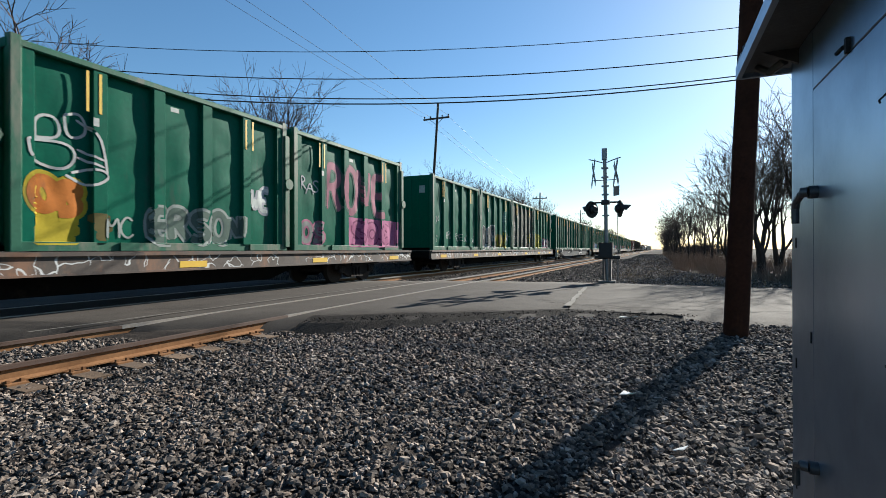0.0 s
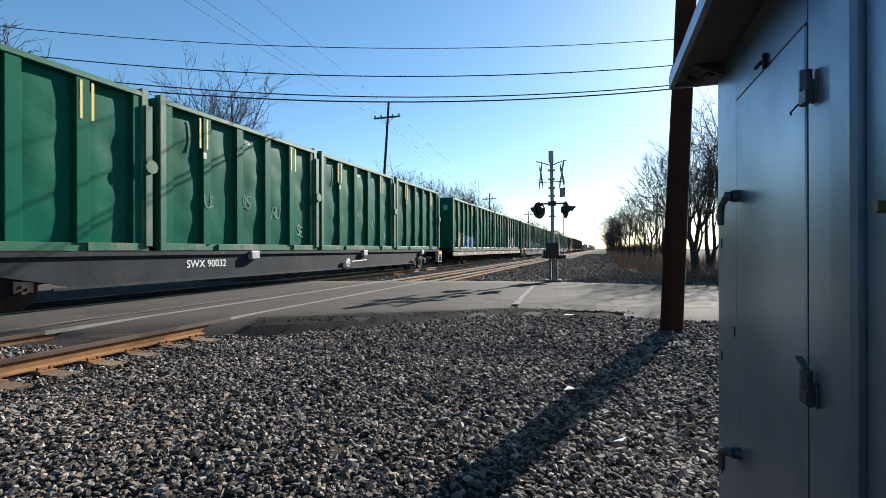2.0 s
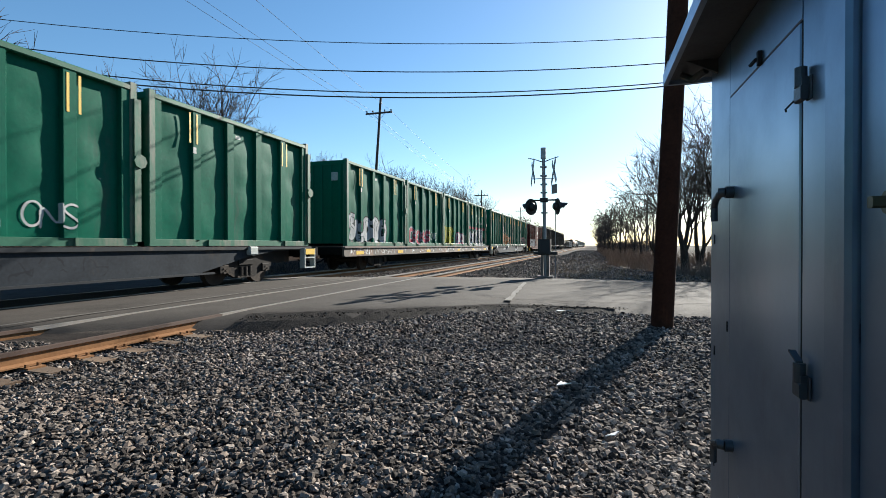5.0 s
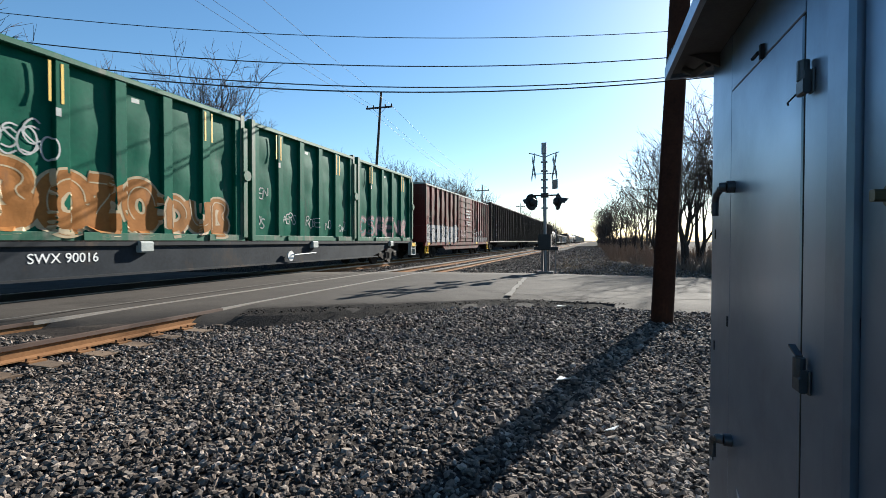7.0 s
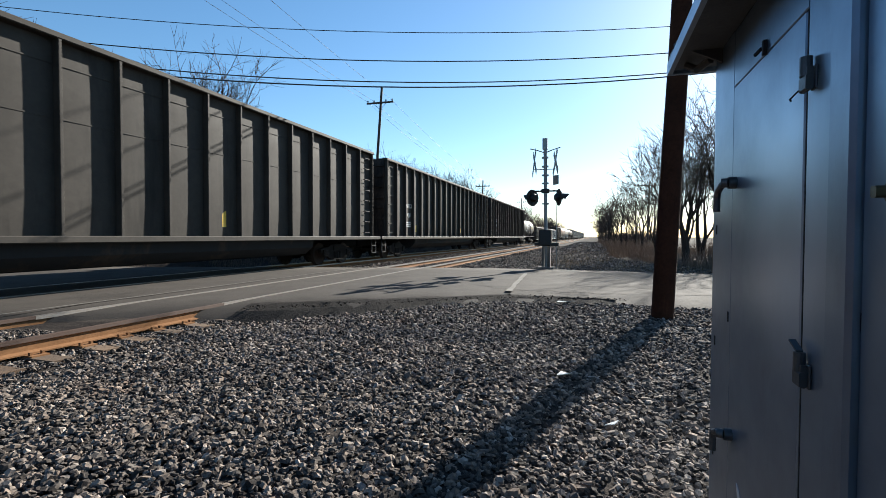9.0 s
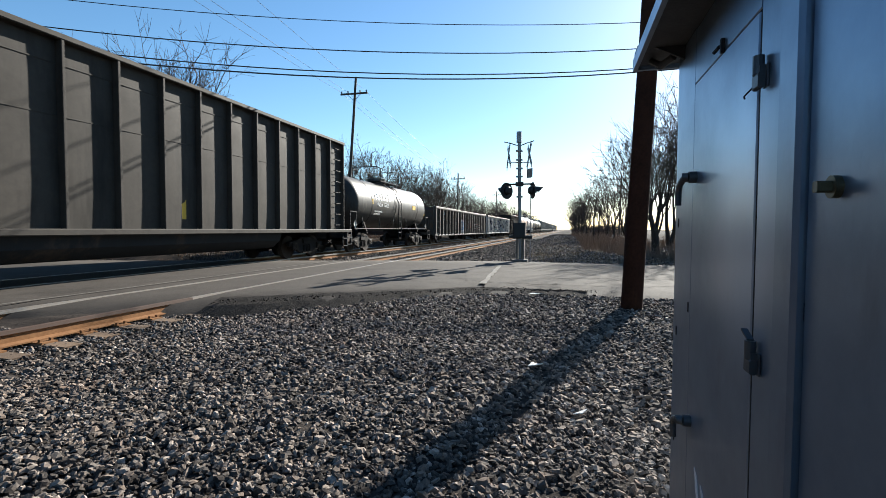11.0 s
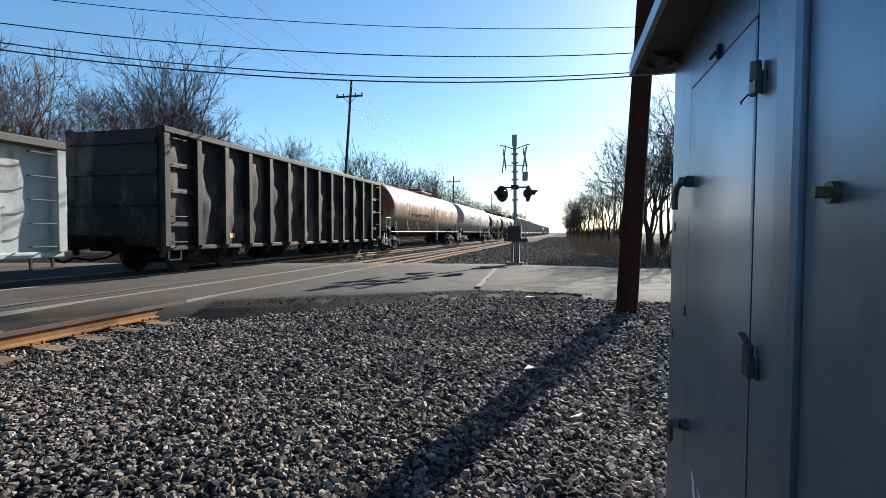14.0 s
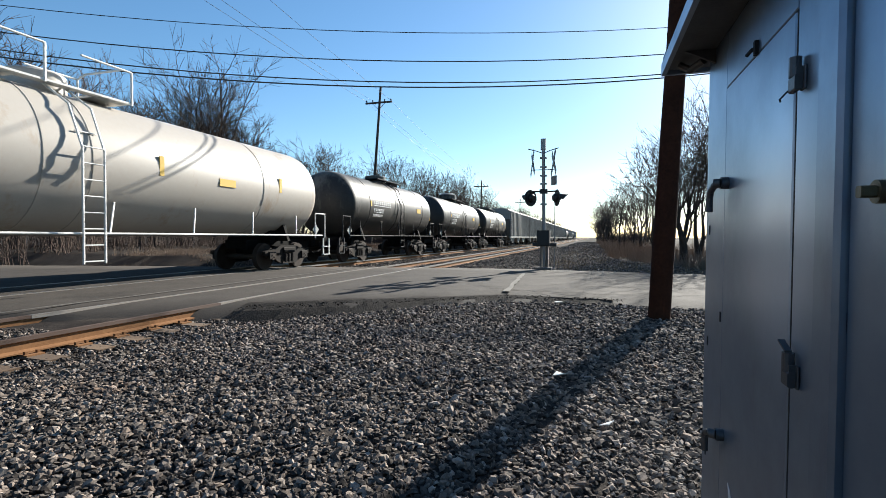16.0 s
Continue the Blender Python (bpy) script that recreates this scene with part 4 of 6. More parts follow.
        throw_up(ob, F, "OC", -0.4, 1.85, 0.7, 0.75, 0.14, (0.20, 0.24, 0.21), (0.05, 0.13, 0.09), 5, "pale curls")
    elif g == "dull pink":
        throw_up(ob, F, "CSRENR", -3.0, 0.3, 0.85, 0.75, 0.22, (0.27, 0.17, 0.17), (0.06, 0.11, 0.09), 3, "dull pink letters with dark edges", (0.35, 0.33, 0.33))
        painted(ob, F, word("CS", -3.0, 0.35, 0.7, 0.7, random.Random(4)), 0.05, 0.012, TEAL, "teal lines over pink letters", "graffiti_line")
    elif g == "orange":
        throw_up(ob, F, "BOZO", -3.05, 0.35, 0.78, 0.82, 0.44, (0.30, 0.125, 0.035), (0.42, 0.34, 0.22), 2, "orange-brown bubble letters outlined in cream", (0.42, 0.34, 0.22))
        throw_up(ob, F, "DUB", 0.7, 0.3, 0.62, 0.7, 0.30, (0.30, 0.14, 0.05), (0.42, 0.34, 0.24), 3, "orange-brown bubble letters outlined in cream", (0.42, 0.34, 0.24))
        for i, (l, y, z) in enumerate((("OSC", -3.1, 1.7), ("CO", -2.9, 1.5), ("SO", -2.5, 1.55))):
            tag(ob, F, l, y, z, 0.35, 0.5, WHITE, i + 4, "white scrawled tag", 0.035)


CONTAINER = build_container()


PAINT_LATER = []


def place_container(u, g):
    m = pose(TRACK_FAR, u, C_Z0, 0, 0, 0)
    if not CONT_TOPS:
        ob = CONTAINER
        ob.matrix_basis = m
    else:
        ob = copy_thing(CONTAINER, m)
    CONT_TOPS.append(ob)
    tagged(ob, ("dark green ribbed waste container on a flatcar" if g is None else "dark green ribbed waste container with spray-painted graffiti"), "container", "waste containers of the train")
    for ch in ob.children:
        if ch.name.startswith("side_wall"):
            for o in (ch, *ch.children):
                o.material_slots[0].link = "OBJECT"
                o.material_slots[0].material = M["green"]
    if g:
        PAINT_LATER.append((ob, g))
    MOVERS.append((ob, u, C_Z0))


DECK_GRAF = graffiti("sill_with_tags", dict(col=(0.074, 0.058, 0.048), col2=(0.030, 0.022, 0.017), rough=0.8, scale=1.5, fine=14, stain=(0.150, 0.075, 0.041), stain_amount=0.5, streak=2),
                     [WHITE, (0.4, 0.12, 0.12), (0.1, 0.35, 0.5), GREY], WHITE, -14, 14, 0.72, 1.08, 3.2, 0.4, 3.0, True)
GREY_GRAF = graffiti("grey_sill_with_tags", dict(col=(0.024, 0.030, 0.038), col2=(0.010, 0.012, 0.015), rough=0.8, spec=0.12, scale=1.5, fine=14, stain=(0.040, 0.032, 0.026), stain_amount=0.35, streak=2),
                     [(0.05, 0.09, 0.12), (0.10, 0.11, 0.12)], (0.012, 0.014, 0.018), 2, 6, 0.5, 0.9, 2.2, 0.5, 5.0, True)


def flatcar(u0, kind, mark):
    """A long flatcar under four containers, from u0 on."""
    L2 = 14.0
    mid = u0 + 13.51
    if kind == "deck":
        car = rail_thing("flatcar", "weathered long flatcar with graffiti on its side sill", "flatcar", mid, "flatcars of the train")
        for sg in (1, -1):
            s = Shape()
            x = sg * 1.36
            s.box(min(x, x - sg * 0.10), max(x, x - sg * 0.10), -L2, L2, 0.70, 1.10)
            sill = part("side_sill", s, DECK_GRAF, car, "rusty side sill with spray-painted tags")
            for z0, z1 in ((1.04, 1.11), (0.69, 0.73)):
                q = Shape()
                q.box(min(x, x + sg * 0.05), max(x, x + sg * 0.05), -L2, L2, z0, z1)
                part("flange", q, M["sill_rust"], sill)
            for y in (-12.6, -8.0, -3.5, 3.5, 8.0, 12.6):
                r = Shape()
                r.box(min(x, x + sg * 0.008), max(x, x + sg * 0.008), y - 0.35, y + 0.35, 0.76, 0.90)
                part("reflector", r, M["yellow"], car, "yellow reflector")
        s = Shape()
        s.box(-1.3, 1.3, -L2, L2, 1.03, 1.12)
        for y in np.arange(-13, 13.1, 2.0):
            s.box(-1.28, 1.28, y - 0.06, y + 0.06, 0.8, 1.04)
        part("deck", s, M["sill_rust"], car)
        s = Shape()
        s.extrude([(-L2 + 1, 1.04), (-L2 + 1, 0.6), (-L2 + 6.2, 0.55), (-L2 + 7.2, 0.27), (L2 - 7.2, 0.27), (L2 - 6.2, 0.55), (L2 - 1, 0.6), (L2 - 1, 1.04)], 0, -0.4, 0.4)
        part("centre_sill", s, M["black_iron"], car)
    else:
        car = rail_thing("flatcar", "skeleton container flatcar with a deep dark grey fishbelly sill", "flatcar", mid, "flatcars of the train")
        for sg in (1, -1):
            s = Shape()
            x = sg * 1.15
            ring = [(-L2 + 1.5, 1.08), (-L2 + 3.6, 0.80), (-L2 + 5.6, 0.38), (L2 - 5.6, 0.38), (L2 - 3.6, 0.80), (L2 - 1.5, 1.08)]
            s.extrude(ring, 0, min(x, x - sg * 0.12), max(x, x - sg * 0.12))
            sill = part("side_sill", s, GREY_GRAF, car, "dark grey fishbelly sill with faint tags")
            for y, dx, z0, z1 in ((L2 - 5.0, 0.07, 0.37, 0.42), (L2 - 0.3, 0.06, 1.02, 1.11)):
                q = Shape()
                q.box(min(x, x + sg * dx), max(x, x + sg * dx), -y, y, z0, z1)
                part("flange", q, M["sill_grey"], sill)
            for y in (-10.5, -3.5, 3.5, 10.5):
                q = Shape()
                q.box(min(x, x + sg * 0.16), max(x, x + sg * 0.16), y - 0.16, y + 0.16, 0.86, 1.115, 0.03)
                part("container_bracket", q, M["label"], car, "pale container bracket")
            for y in (-L2 + 0.25, L2 - 0.9):
                q = Shape()
                for yy in (y, y + 0.62):
                    q.box(min(x, x + sg * 0.2), max(x, x + sg * 0.2), yy - 0.02, yy + 0.03, 0.35, 1.06)
                q.box(min(x, x + sg * 0.2), max(x, x + sg * 0.2), y, y + 0.62, 0.35, 0.39)
                q.box(min(x, x + sg * 0.2), max(x, x + sg * 0.2), y, y + 0.62, 0.70, 0.74)
                part("step", q, M["label"], car, "pale sill step")
                r = Shape()
                r.box(min(x + sg * 0.19, x + sg * 0.21), max(x + sg * 0.19, x + sg * 0.21), y + 0.03, y + 0.6, 0.83, 1.03)
                part("reflector", r, M["yellow"], car, "yellow reflector")
            q = Shape()
            q.tube([(x + sg * 0.05, 2.0, 0.66), (x + sg * 0.22, 2.1, 0.66), (x + sg * 0.22, 3.4, 0.7)], 0.02, 6)
            q.lathe([(x + sg * 0.1, 0.17), (x + sg * 0.14, 0.17)], "x", 16, (0, 2.0, 0.62))
            part("hand_brake", q, M["handrail"], car, "hand brake wheel and rod")
        s = Shape()
        s.box(-1.1, 1.1, -L2 + 0.1, L2 - 0.1, 0.98, 1.10)
        s.box(-0.4, 0.4, -L2 + 0.5, L2 - 0.5, 0.55, 1.0)
        part("frame", s, M["sill_grey"], car)
    if mark:
        paint_text(mark, 0.27, M["white_ink"], car, on_side(1.368 if kind == "deck" else 1.156, 0.2 if kind == "deck" else -5.2, 0.89 if kind == "deck" else 0.78), squeeze=1.0)
    for sg in (-1, 1):
        s = Shape()
        s.box(-1.25, 1.25, sg * L2 - 0.08, sg * L2 + 0.08, 0.75, 1.08, 0.02)
        part("end_sill", s, M["black_iron"], car)
        coupler(car, sg * L2, sg)
    trucks(car, 10.35)
    return car


# start of the first container, kind of car, graffiti of each of the four containers
for u0, kind, tags in ((-9.8, "deck", (None, "faint", "sun", "pink")), (21.0, "deck", ("scribbles", "black bubbles", "worn", "lime")), (51.8, "skeleton", (None, "faint", "faint", None)),
                       (82.7, "deck", ("blue", "faint", "faint", "silver")), (113.1, "skeleton", ("teal", "blue", "red", None)), (143.7, "deck", ("silver", "red", "lime", "swoops")),
                       (173.9, "skeleton", ("faint", "orange", "scribbles", "dull pink"))):
    at = along(u0)
    flatcar(at, kind, {21.0: "USWX  40146", 51.8: "SWX 90032", 173.9: "SWX 90016"}.get(u0, ""))
    for k, g in enumerate(tags):
        place_container(at + C_LEN / 2 + 6.83 * k, g)
for box_, g in PAINT_LATER:
    decorate(box_, g)


def boxcar(y0, y1):
    car = rail_thing("boxcar", "weathered dark red boxcar with ribbed sides and a sliding door", "boxcar", (y0 + y1) / 2)
    h, w, z0, z1 = (y1 - y0) / 2, 1.5, 1.05, 4.5
    d0, d1 = -h + 7.2, -h + 11.6
    gm = mat("boxcar_red_scraped", (0.14, 0.009, 0.009), 0.65, col2=(0.050, 0.006, 0.006), spec=0.15, scale=0.9, fine=9, stain=(0.070, 0.046, 0.036), stain_amount=0.66, stain_scale=1.4, streak=2.2)
    for sg in (1, -1):
        for a, b, n in ((-h, d0, 8), (d1, h, 8)):
            ribbed_wall(car, gm, sg * w, a, b, z0, z1, n, 0.11, 0.09, sg, bow=0.01, dent=0.04)
        door = rail_bars(car, "door", gm, [(min(sg * (w - 0.05), sg * (w + 0.03)), max(sg * (w - 0.05), sg * (w + 0.03)), d0, d1, z0 + 0.05, z1 - 0.05)]
                         + [(min(sg * w, sg * (w + 0.065)), max(sg * w, sg * (w + 0.065)), d0 + 0.06, d1 - 0.06, z - 0.04, z + 0.04) for z in np.linspace(z0 + 0.35, z1 - 0.35, 7)]
                         + [(min(sg * w, sg * (w + 0.08)), max(sg * w, sg * (w + 0.08)), y - 0.04, y + 0.04, z0 + 0.05, z1 - 0.05) for y in (d0 + 0.04, d1 - 0.04, (d0 + d1) / 2)])
        tagged(door, "red sliding door with horizontal corrugations")
        s = Shape()
        s.cyl((sg * (w + 0.1), d0 + 0.5, z0 + 0.1), (sg * (w + 0.1), d0 + 0.5, z1 - 0.1), 0.03, n=6)
        part("lock_rod", s, M["black_iron"], door)
        s = Shape()
        s.box(min(sg * (w - 0.1), sg * (w + 0.04)), max(sg * (w - 0.1), sg * (w + 0.04)), -h, h, 0.85, z0)
        s.extrude([(-h + 3.4, 0.86), (-h + 4.2, 0.55), (h - 4.2, 0.55), (h - 3.4, 0.86)], 0, min(sg * (w - 0.09), sg * (w - 0.02)), max(sg * (w - 0.09), sg * (w - 0.02)))
        part("side_sill", s, gm, car)
        for y in (-h + 0.4, -4, 4, h - 0.8):
            r = Shape()
            r.box(min(sg * (w + 0.04), sg * (w + 0.05)), max(sg * (w + 0.04), sg * (w + 0.05)), y, y + 0.45, 0.9, 1.03)
            part("reflector", r, M["yellow"], car, "yellow reflector")
    def face(y, z):
        for a, b in ((-h, d0), (d1, h)):
            if a <= y <= b:
                pitch = (b - a - 0.11) / 7
                return w + (0.09 if abs((y - a - 0.055 + pitch / 2) % pitch - pitch / 2) < 0.08 else 0.03)
        return w + 0.066
    patch(car, face, -h + 0.2, d0 - 0.1, 1.08, 2.1, (0.33, 0.32, 0.32), "dirty white sprayed field", 2)
    throw_up(car, face, "ONKSEB", -h + 0.3, 1.15, 1.0, 0.85, 0.36, (0.36, 0.35, 0.35), (0.02, 0.02, 0.02), 4, "white letters outlined in black", (0.06, 0.05, 0.05))
    tag(car, face, "DUUUR", d0 + 0.5, 1.5, 0.45, 0.4, (0.36, 0.28, 0.28), 3, "pale outlined tag", 0.05)
    patch(car, face, d1 + 0.1, h - 0.3, 1.08, 1.5, (0.20, 0.18, 0.17), "grey worn paint", 5)
    tag(car, face, "ESNO", d1 + 0.5, 1.3, 0.8, 0.7, (0.34, 0.32, 0.31), 6, "pale tag", 0.07)
    for body, y, z, sz in (("CLOSE AND LOCK", 0, 3.45, 0.17), ("DOORS BEFORE", 0, 3.22, 0.17), ("MOVING CAR", 0, 2.99, 0.17), ("SIDE DOOR HEIGHT", 0, 2.6, 0.15), ("SIDE DOOR WIDTH", 0, 2.4, 0.15)):
        paint_text(body, sz, M["white_ink"], car, on_side(w + 0.085, (d0 + d1) / 2 + 0.6, z))
    s = Shape()
    s.box(-w, w, -h, h, z0 - 0.1, z0 + 0.02)
    part("floor_frame", s, M["black_iron"], car)
    for sg in (-1, 1):
        rail_bars(car, "end_wall", M["box_red"], [(-w, w, sg * h - 0.04, sg * h + 0.04, z0, z1)]
                  + [(-w + 0.1, w - 0.1, sg * h - 0.08, sg * h + 0.08, z0 + 0.23 + k * 0.38, z0 + 0.37 + k * 0.38) for k in range(9)])
        coupler(car, sg * (h + 0.1), sg)
        ladder(car, w, sg * (h - 0.55) - 0.2, sg * (h - 0.55) + 0.2, 1.2, 2.6, 5, M["box_red"])
        s = Shape()
        s.box(w - 0.06, w + 0.06, sg * (h - 0.3) - 0.22, sg * (h - 0.3) + 0.22, 0.4, 0.44)
        s.box(w - 0.04, w + 0.04, sg * (h - 0.3) - 0.22, sg * (h - 0.3) - 0.18, 0.4, 0.9)
        s.box(w - 0.04, w + 0.04, sg * (h - 0.3) + 0.18, sg * (h - 0.3) + 0.22, 0.4, 0.9)
        part("step", s, M["yellow"], car, "yellow sill step")
    s = Shape()
    s.extrude([(-w - 0.05, z1 - 0.03), (w + 0.05, z1 - 0.03), (w + 0.05, z1 + 0.05), (0, z1 + 0.2), (-w - 0.05, z1 + 0.05)], 1, -h, h)
    part("roof", s, M["cov_grey"], car, "galvanised roof")
    trucks(car, h - 2.6)


def coal_car(y0, y1, number):
    """A high-sided bathtub gondola: flat panels between deep upright ribs, round belly below."""
    car = rail_thing("coal_gondola", "tall dark grey high-sided coal gondola with deep ribs", "gondola car", (y0 + y1) / 2, "coal gondolas of the train")
    h, w, z0, z1 = (y1 - y0) / 2 - 0.2, 1.42, 1.12, 4.75
    for sg in (1, -1):
        wall = ribbed_wall(car, M["hopper_grey"], sg * w, -h, h, z0, z1, 20, 0.06, 0.17, sg, 0.035, bow=0.012)
        for zw in (3.3, 4.3):
            q = Shape()
            q.box(min(sg * w, sg * (w + 0.02)), max(sg * w, sg * (w + 0.02)), -h, h, zw, zw + 0.025)
            part("weld_seam", q, M["hopper_grey"], wall)
        s = Shape()
        s.box(min(sg * (w - 0.05), sg * (w + 0.125)), max(sg * (w - 0.05), sg * (w + 0.18)), -h - 0.05, h + 0.05, z1, z1 + 0.12, 0.02)
        part("top_chord", s, M["hopper_grey"], car)
        s = Shape()
        s.box(min(sg * (w - 0.1), sg * (w + 0.17)), max(sg * (w - 0.1), sg * (w + 0.20)), -h - 0.7, h + 0.7, z0 - 0.14, z0, 0.02)
        part("side_sill", s, M["hopper_grey"], car)
        for y in (-h + 4.2, h - 9):
            r = Shape()
            r.box(min(sg * w, sg * (w + 0.01)), max(sg * w, sg * (w + 0.01)), y, y + 0.14, z0 + 0.25, z0 + 0.85)
            part("reflector", r, M["yellow"], car, "faded yellow mark")
    tub = Shape()
    ring = [(-1.35, 1.05), (-1.28, 0.72), (-1.0, 0.48), (-0.3, 0.40), (0.3, 0.40), (1.0, 0.48), (1.28, 0.72), (1.35, 1.05)]
    tub.extrude(ring, 1, -h + 4.4, h - 4.4)
    part("belly", tub, M["sill_grey"], car, "rounded grey belly", True)
    s = Shape()
    s.box(-0.35, 0.35, -h - 0.7, h + 0.7, 0.68, 1.0)
    s.box(-w, w, -h, h, z0 - 0.02, z0 + 0.06)
    part("floor_frame", s, M["black_iron"], car)
    for sg in (-1, 1):
        rail_bars(car, "end_wall", M["gond_black"], [(-w, w, sg * h - 0.04, sg * h + 0.04, z0 - 0.1, z1 + 0.1)]
                  + [(-w, w, sg * h - 0.1, sg * h + 0.1, z0 + 0.85 + k * 0.5, z0 + 0.95 + k * 0.5) for k in range(6)])
        coupler(car, sg * (h + 0.6), sg)
        ladder(car, w + 0.03, sg * (h - 0.5) - 0.22, sg * (h - 0.5) + 0.22, 1.3, 4.5, 8, M["hopper_grey"])
        s = Shape()
        for q in (-0.2, 0.2):
            s.box(w + 0.04, w + 0.08, sg * (h + 0.25) + q - 0.02, sg * (h + 0.25) + q + 0.02, 0.38, 1.0)
        for z in (0.38, 0.7):
            s.box(w + 0.02, w + 0.1, sg * (h + 0.25) - 0.2, sg * (h + 0.25) + 0.2, z, z + 0.035)
        part("step", s, M["sill_grey"], car)
    paint_text("WVCX", 0.34, M["white_ink"], car, on_side(w + 0.02, -h + 3.15, 2.75), squeeze=0.85)
    paint_text(number, 0.32, M["white_ink"], car, on_side(w + 0.02, -h + 3.15, 2.25), squeeze=0.85)
    s = Shape()
    for row in range(3):
        q = -h + 2.4
        while q < -h + 3.0:
            wd = random.uniform(0.04, 0.12)
            s.box(w + 0.001, w + 0.02, q + 0.4, q + 0.4 + wd, 1.85 - row * 0.1, 1.91 - row * 0.1)
            q += wd + 0.04
    part("data_text", s, M["white_ink"], car, "small unreadable data lines")
    trucks(car, h - 2.3)


def tank_car(y0, y1, kind, r=1.5, dome=False, mid=0.0, rail=False):
    names = {"black": "dirty black tank car with pale dust on top", "white": "white tank car with ladder and top platform", "rusty": "white tank car covered in brown rust streaks"}
    car = rail_thing("tank_car", names[kind], "tank car", (y0 + y1) / 2, "tank cars of the train")
    h = (y1 - y0) / 2 - 0.6
    zc = 1.05 + r + 0.05
    body = Shape()
    d = 0.55 * r
    prof = [(-h, 0.02)] + [(-h + d * (1 - math.cos(a)), r * math.sin(a)) for a in np.linspace(0.2, math.pi / 2, 9)]
    prof = prof + [(-p, q) for p, q in prof[::-1]]
    body.lathe(prof, "y", 48, (0, 0, zc))
    tank = part("tank", body, M["tank_" + kind], car, smooth=True)
    for y in (-h * 0.62, -h * 0.05, h * 0.05, h * 0.62):
        s = Shape()
        s.lathe([(y - 0.02, r + 0.012), (y + 0.02, r + 0.012)], "y", 48, (0, 0, zc))
        part("weld_band", s, M["tank_" + kind], tank, "", True)
    for sg in (-1, 1):
        s = Shape()
        s.box(-0.75, 0.75, sg * (h - 1.9) - 0.35, sg * (h - 1.9) + 0.35, 0.85, zc - r * 0.55)
        s.extrude([(-1.25, 0.95), (1.25, 0.95), (1.05, 1.5), (-1.05, 1.5)], 1, sg * (h - 1.9) - 0.06, sg * (h - 1.9) + 0.06)
        s.box(-0.4, 0.4, min(sg * (h - 3), sg * (h + 0.5)), max(sg * (h - 3), sg * (h + 0.5)), 0.7, 0.98)
        part("saddle", s, M["black_iron"], car, "underframe saddle")
        s = Shape()
        s.box(-1.3, 1.3, sg * (h + 0.35) - 0.12, sg * (h + 0.35) + 0.12, 0.95, 1.1, 0.02)
        part("end_sill", s, M["black_iron"], car)
        s = Shape()
        y, z = sg * (h - 0.35), 1.36
        s.extrude([(y - 0.2, z), (y, z - 0.2), (y + 0.2, z), (y, z + 0.2)], 0, 1.30, 1.312)
        board = part("placard", s, M["label"], car, "white diamond placard")
        s = Shape()
        s.box(1.22, 1.30, y - 0.03, y + 0.03, 1.02, 1.3)
        part("placard_bracket", s, M["black_iron"], board)
    rail_m = M["handrail"] if kind != "black" else M["sill_grey"]
    s = Shape()
    for sg in (-1, 1):
        s.tube([(sg * (r - 0.02), -h + 0.2, 1.15), (sg * (r - 0.02), h - 0.2, 1.15)], 0.025, 6)
        for y in np.arange(-h + 1.2, h - 1, 2.2):
            s.tube([(sg * (r - 0.02), y, 1.15), (sg * (r * 0.86), y + 0.25, zc - r * 0.52)], 0.02, 5)
    part("side_rail", s, rail_m, car, "safety rail along the side")
    for sg in (-1, 1):
        for sx in (-1, 1):
            x, y = sx * 1.32, sg * (h + 0.35)
            s = Shape()
            s.tube([(x, y - sg * 0.1, 1.05), (x, y - sg * 0.1, 1.95), (x, y - sg * 0.75, 1.95), (x, y - sg * 0.75, 1.05)], 0.022, 6)
            part("end_handrail", s, rail_m, car)
            s = Shape()
            for z in (0.42, 0.72):
                s.box(x - 0.05, x + 0.05, y - 0.22, y + 0.22, z, z + 0.03)
            for q in (-0.2, 0.2):
                s.box(x - 0.02, x + 0.02, y + q - 0.02, y + q + 0.02, 0.42, 1.05)
            part("step", s, rail_m, car)
    # ladder, platform and valve housing at the middle
    s = Shape()
    for y in (-0.22, 0.22):
        s.tube([(r + 0.14, y, 0.55), (r + 0.14, y, zc + 0.2), (r * 0.80 + 0.08, y, zc + r * 0.72), (r * 0.3, y, zc + r + 0.12)], 0.022, 6)
    for z in np.arange(0.6, zc + 0.3, 0.32):
        s.cyl((r + 0.14, -0.22, z), (r + 0.14, 0.22, z), 0.015, n=5)
    for k in range(3):
        s.cyl((r * 0.95 - k * 0.25, -0.22, zc + 0.55 + 0.22 * k), (r * 0.95 - k * 0.25, 0.22, zc + 0.55 + 0.22 * k), 0.015, n=5)
    part("ladder", s, rail_m, car, "ladder up the side", at=pose(0, mid, 0))
    s = Shape()
    zt = zc + r
    s.lathe([(zt - 0.12, 0.55), (zt + 0.3, 0.55), (zt + 0.34, 0.5)] if not dome else [(zt - 0.2, 0.7), (zt + 0.45, 0.7), (zt + 0.6, 0.45)], "z", 20)
    part("valve_dome", s, M["tank_" + kind], car, "round valve housing on top", True, at=pose(0, mid, 0))
    s = Shape()
    for y in (-1.5, 0.75):
        s.box(-0.75, 0.75, y, y + 0.75, zt + 0.02, zt + 0.06)
    s.box(-0.85, -0.55, -1.5, 1.5, zt + 0.02, zt + 0.06)
    s.box(0.6, 0.85, -1.5, 1.5, zt + 0.02, zt + 0.06)
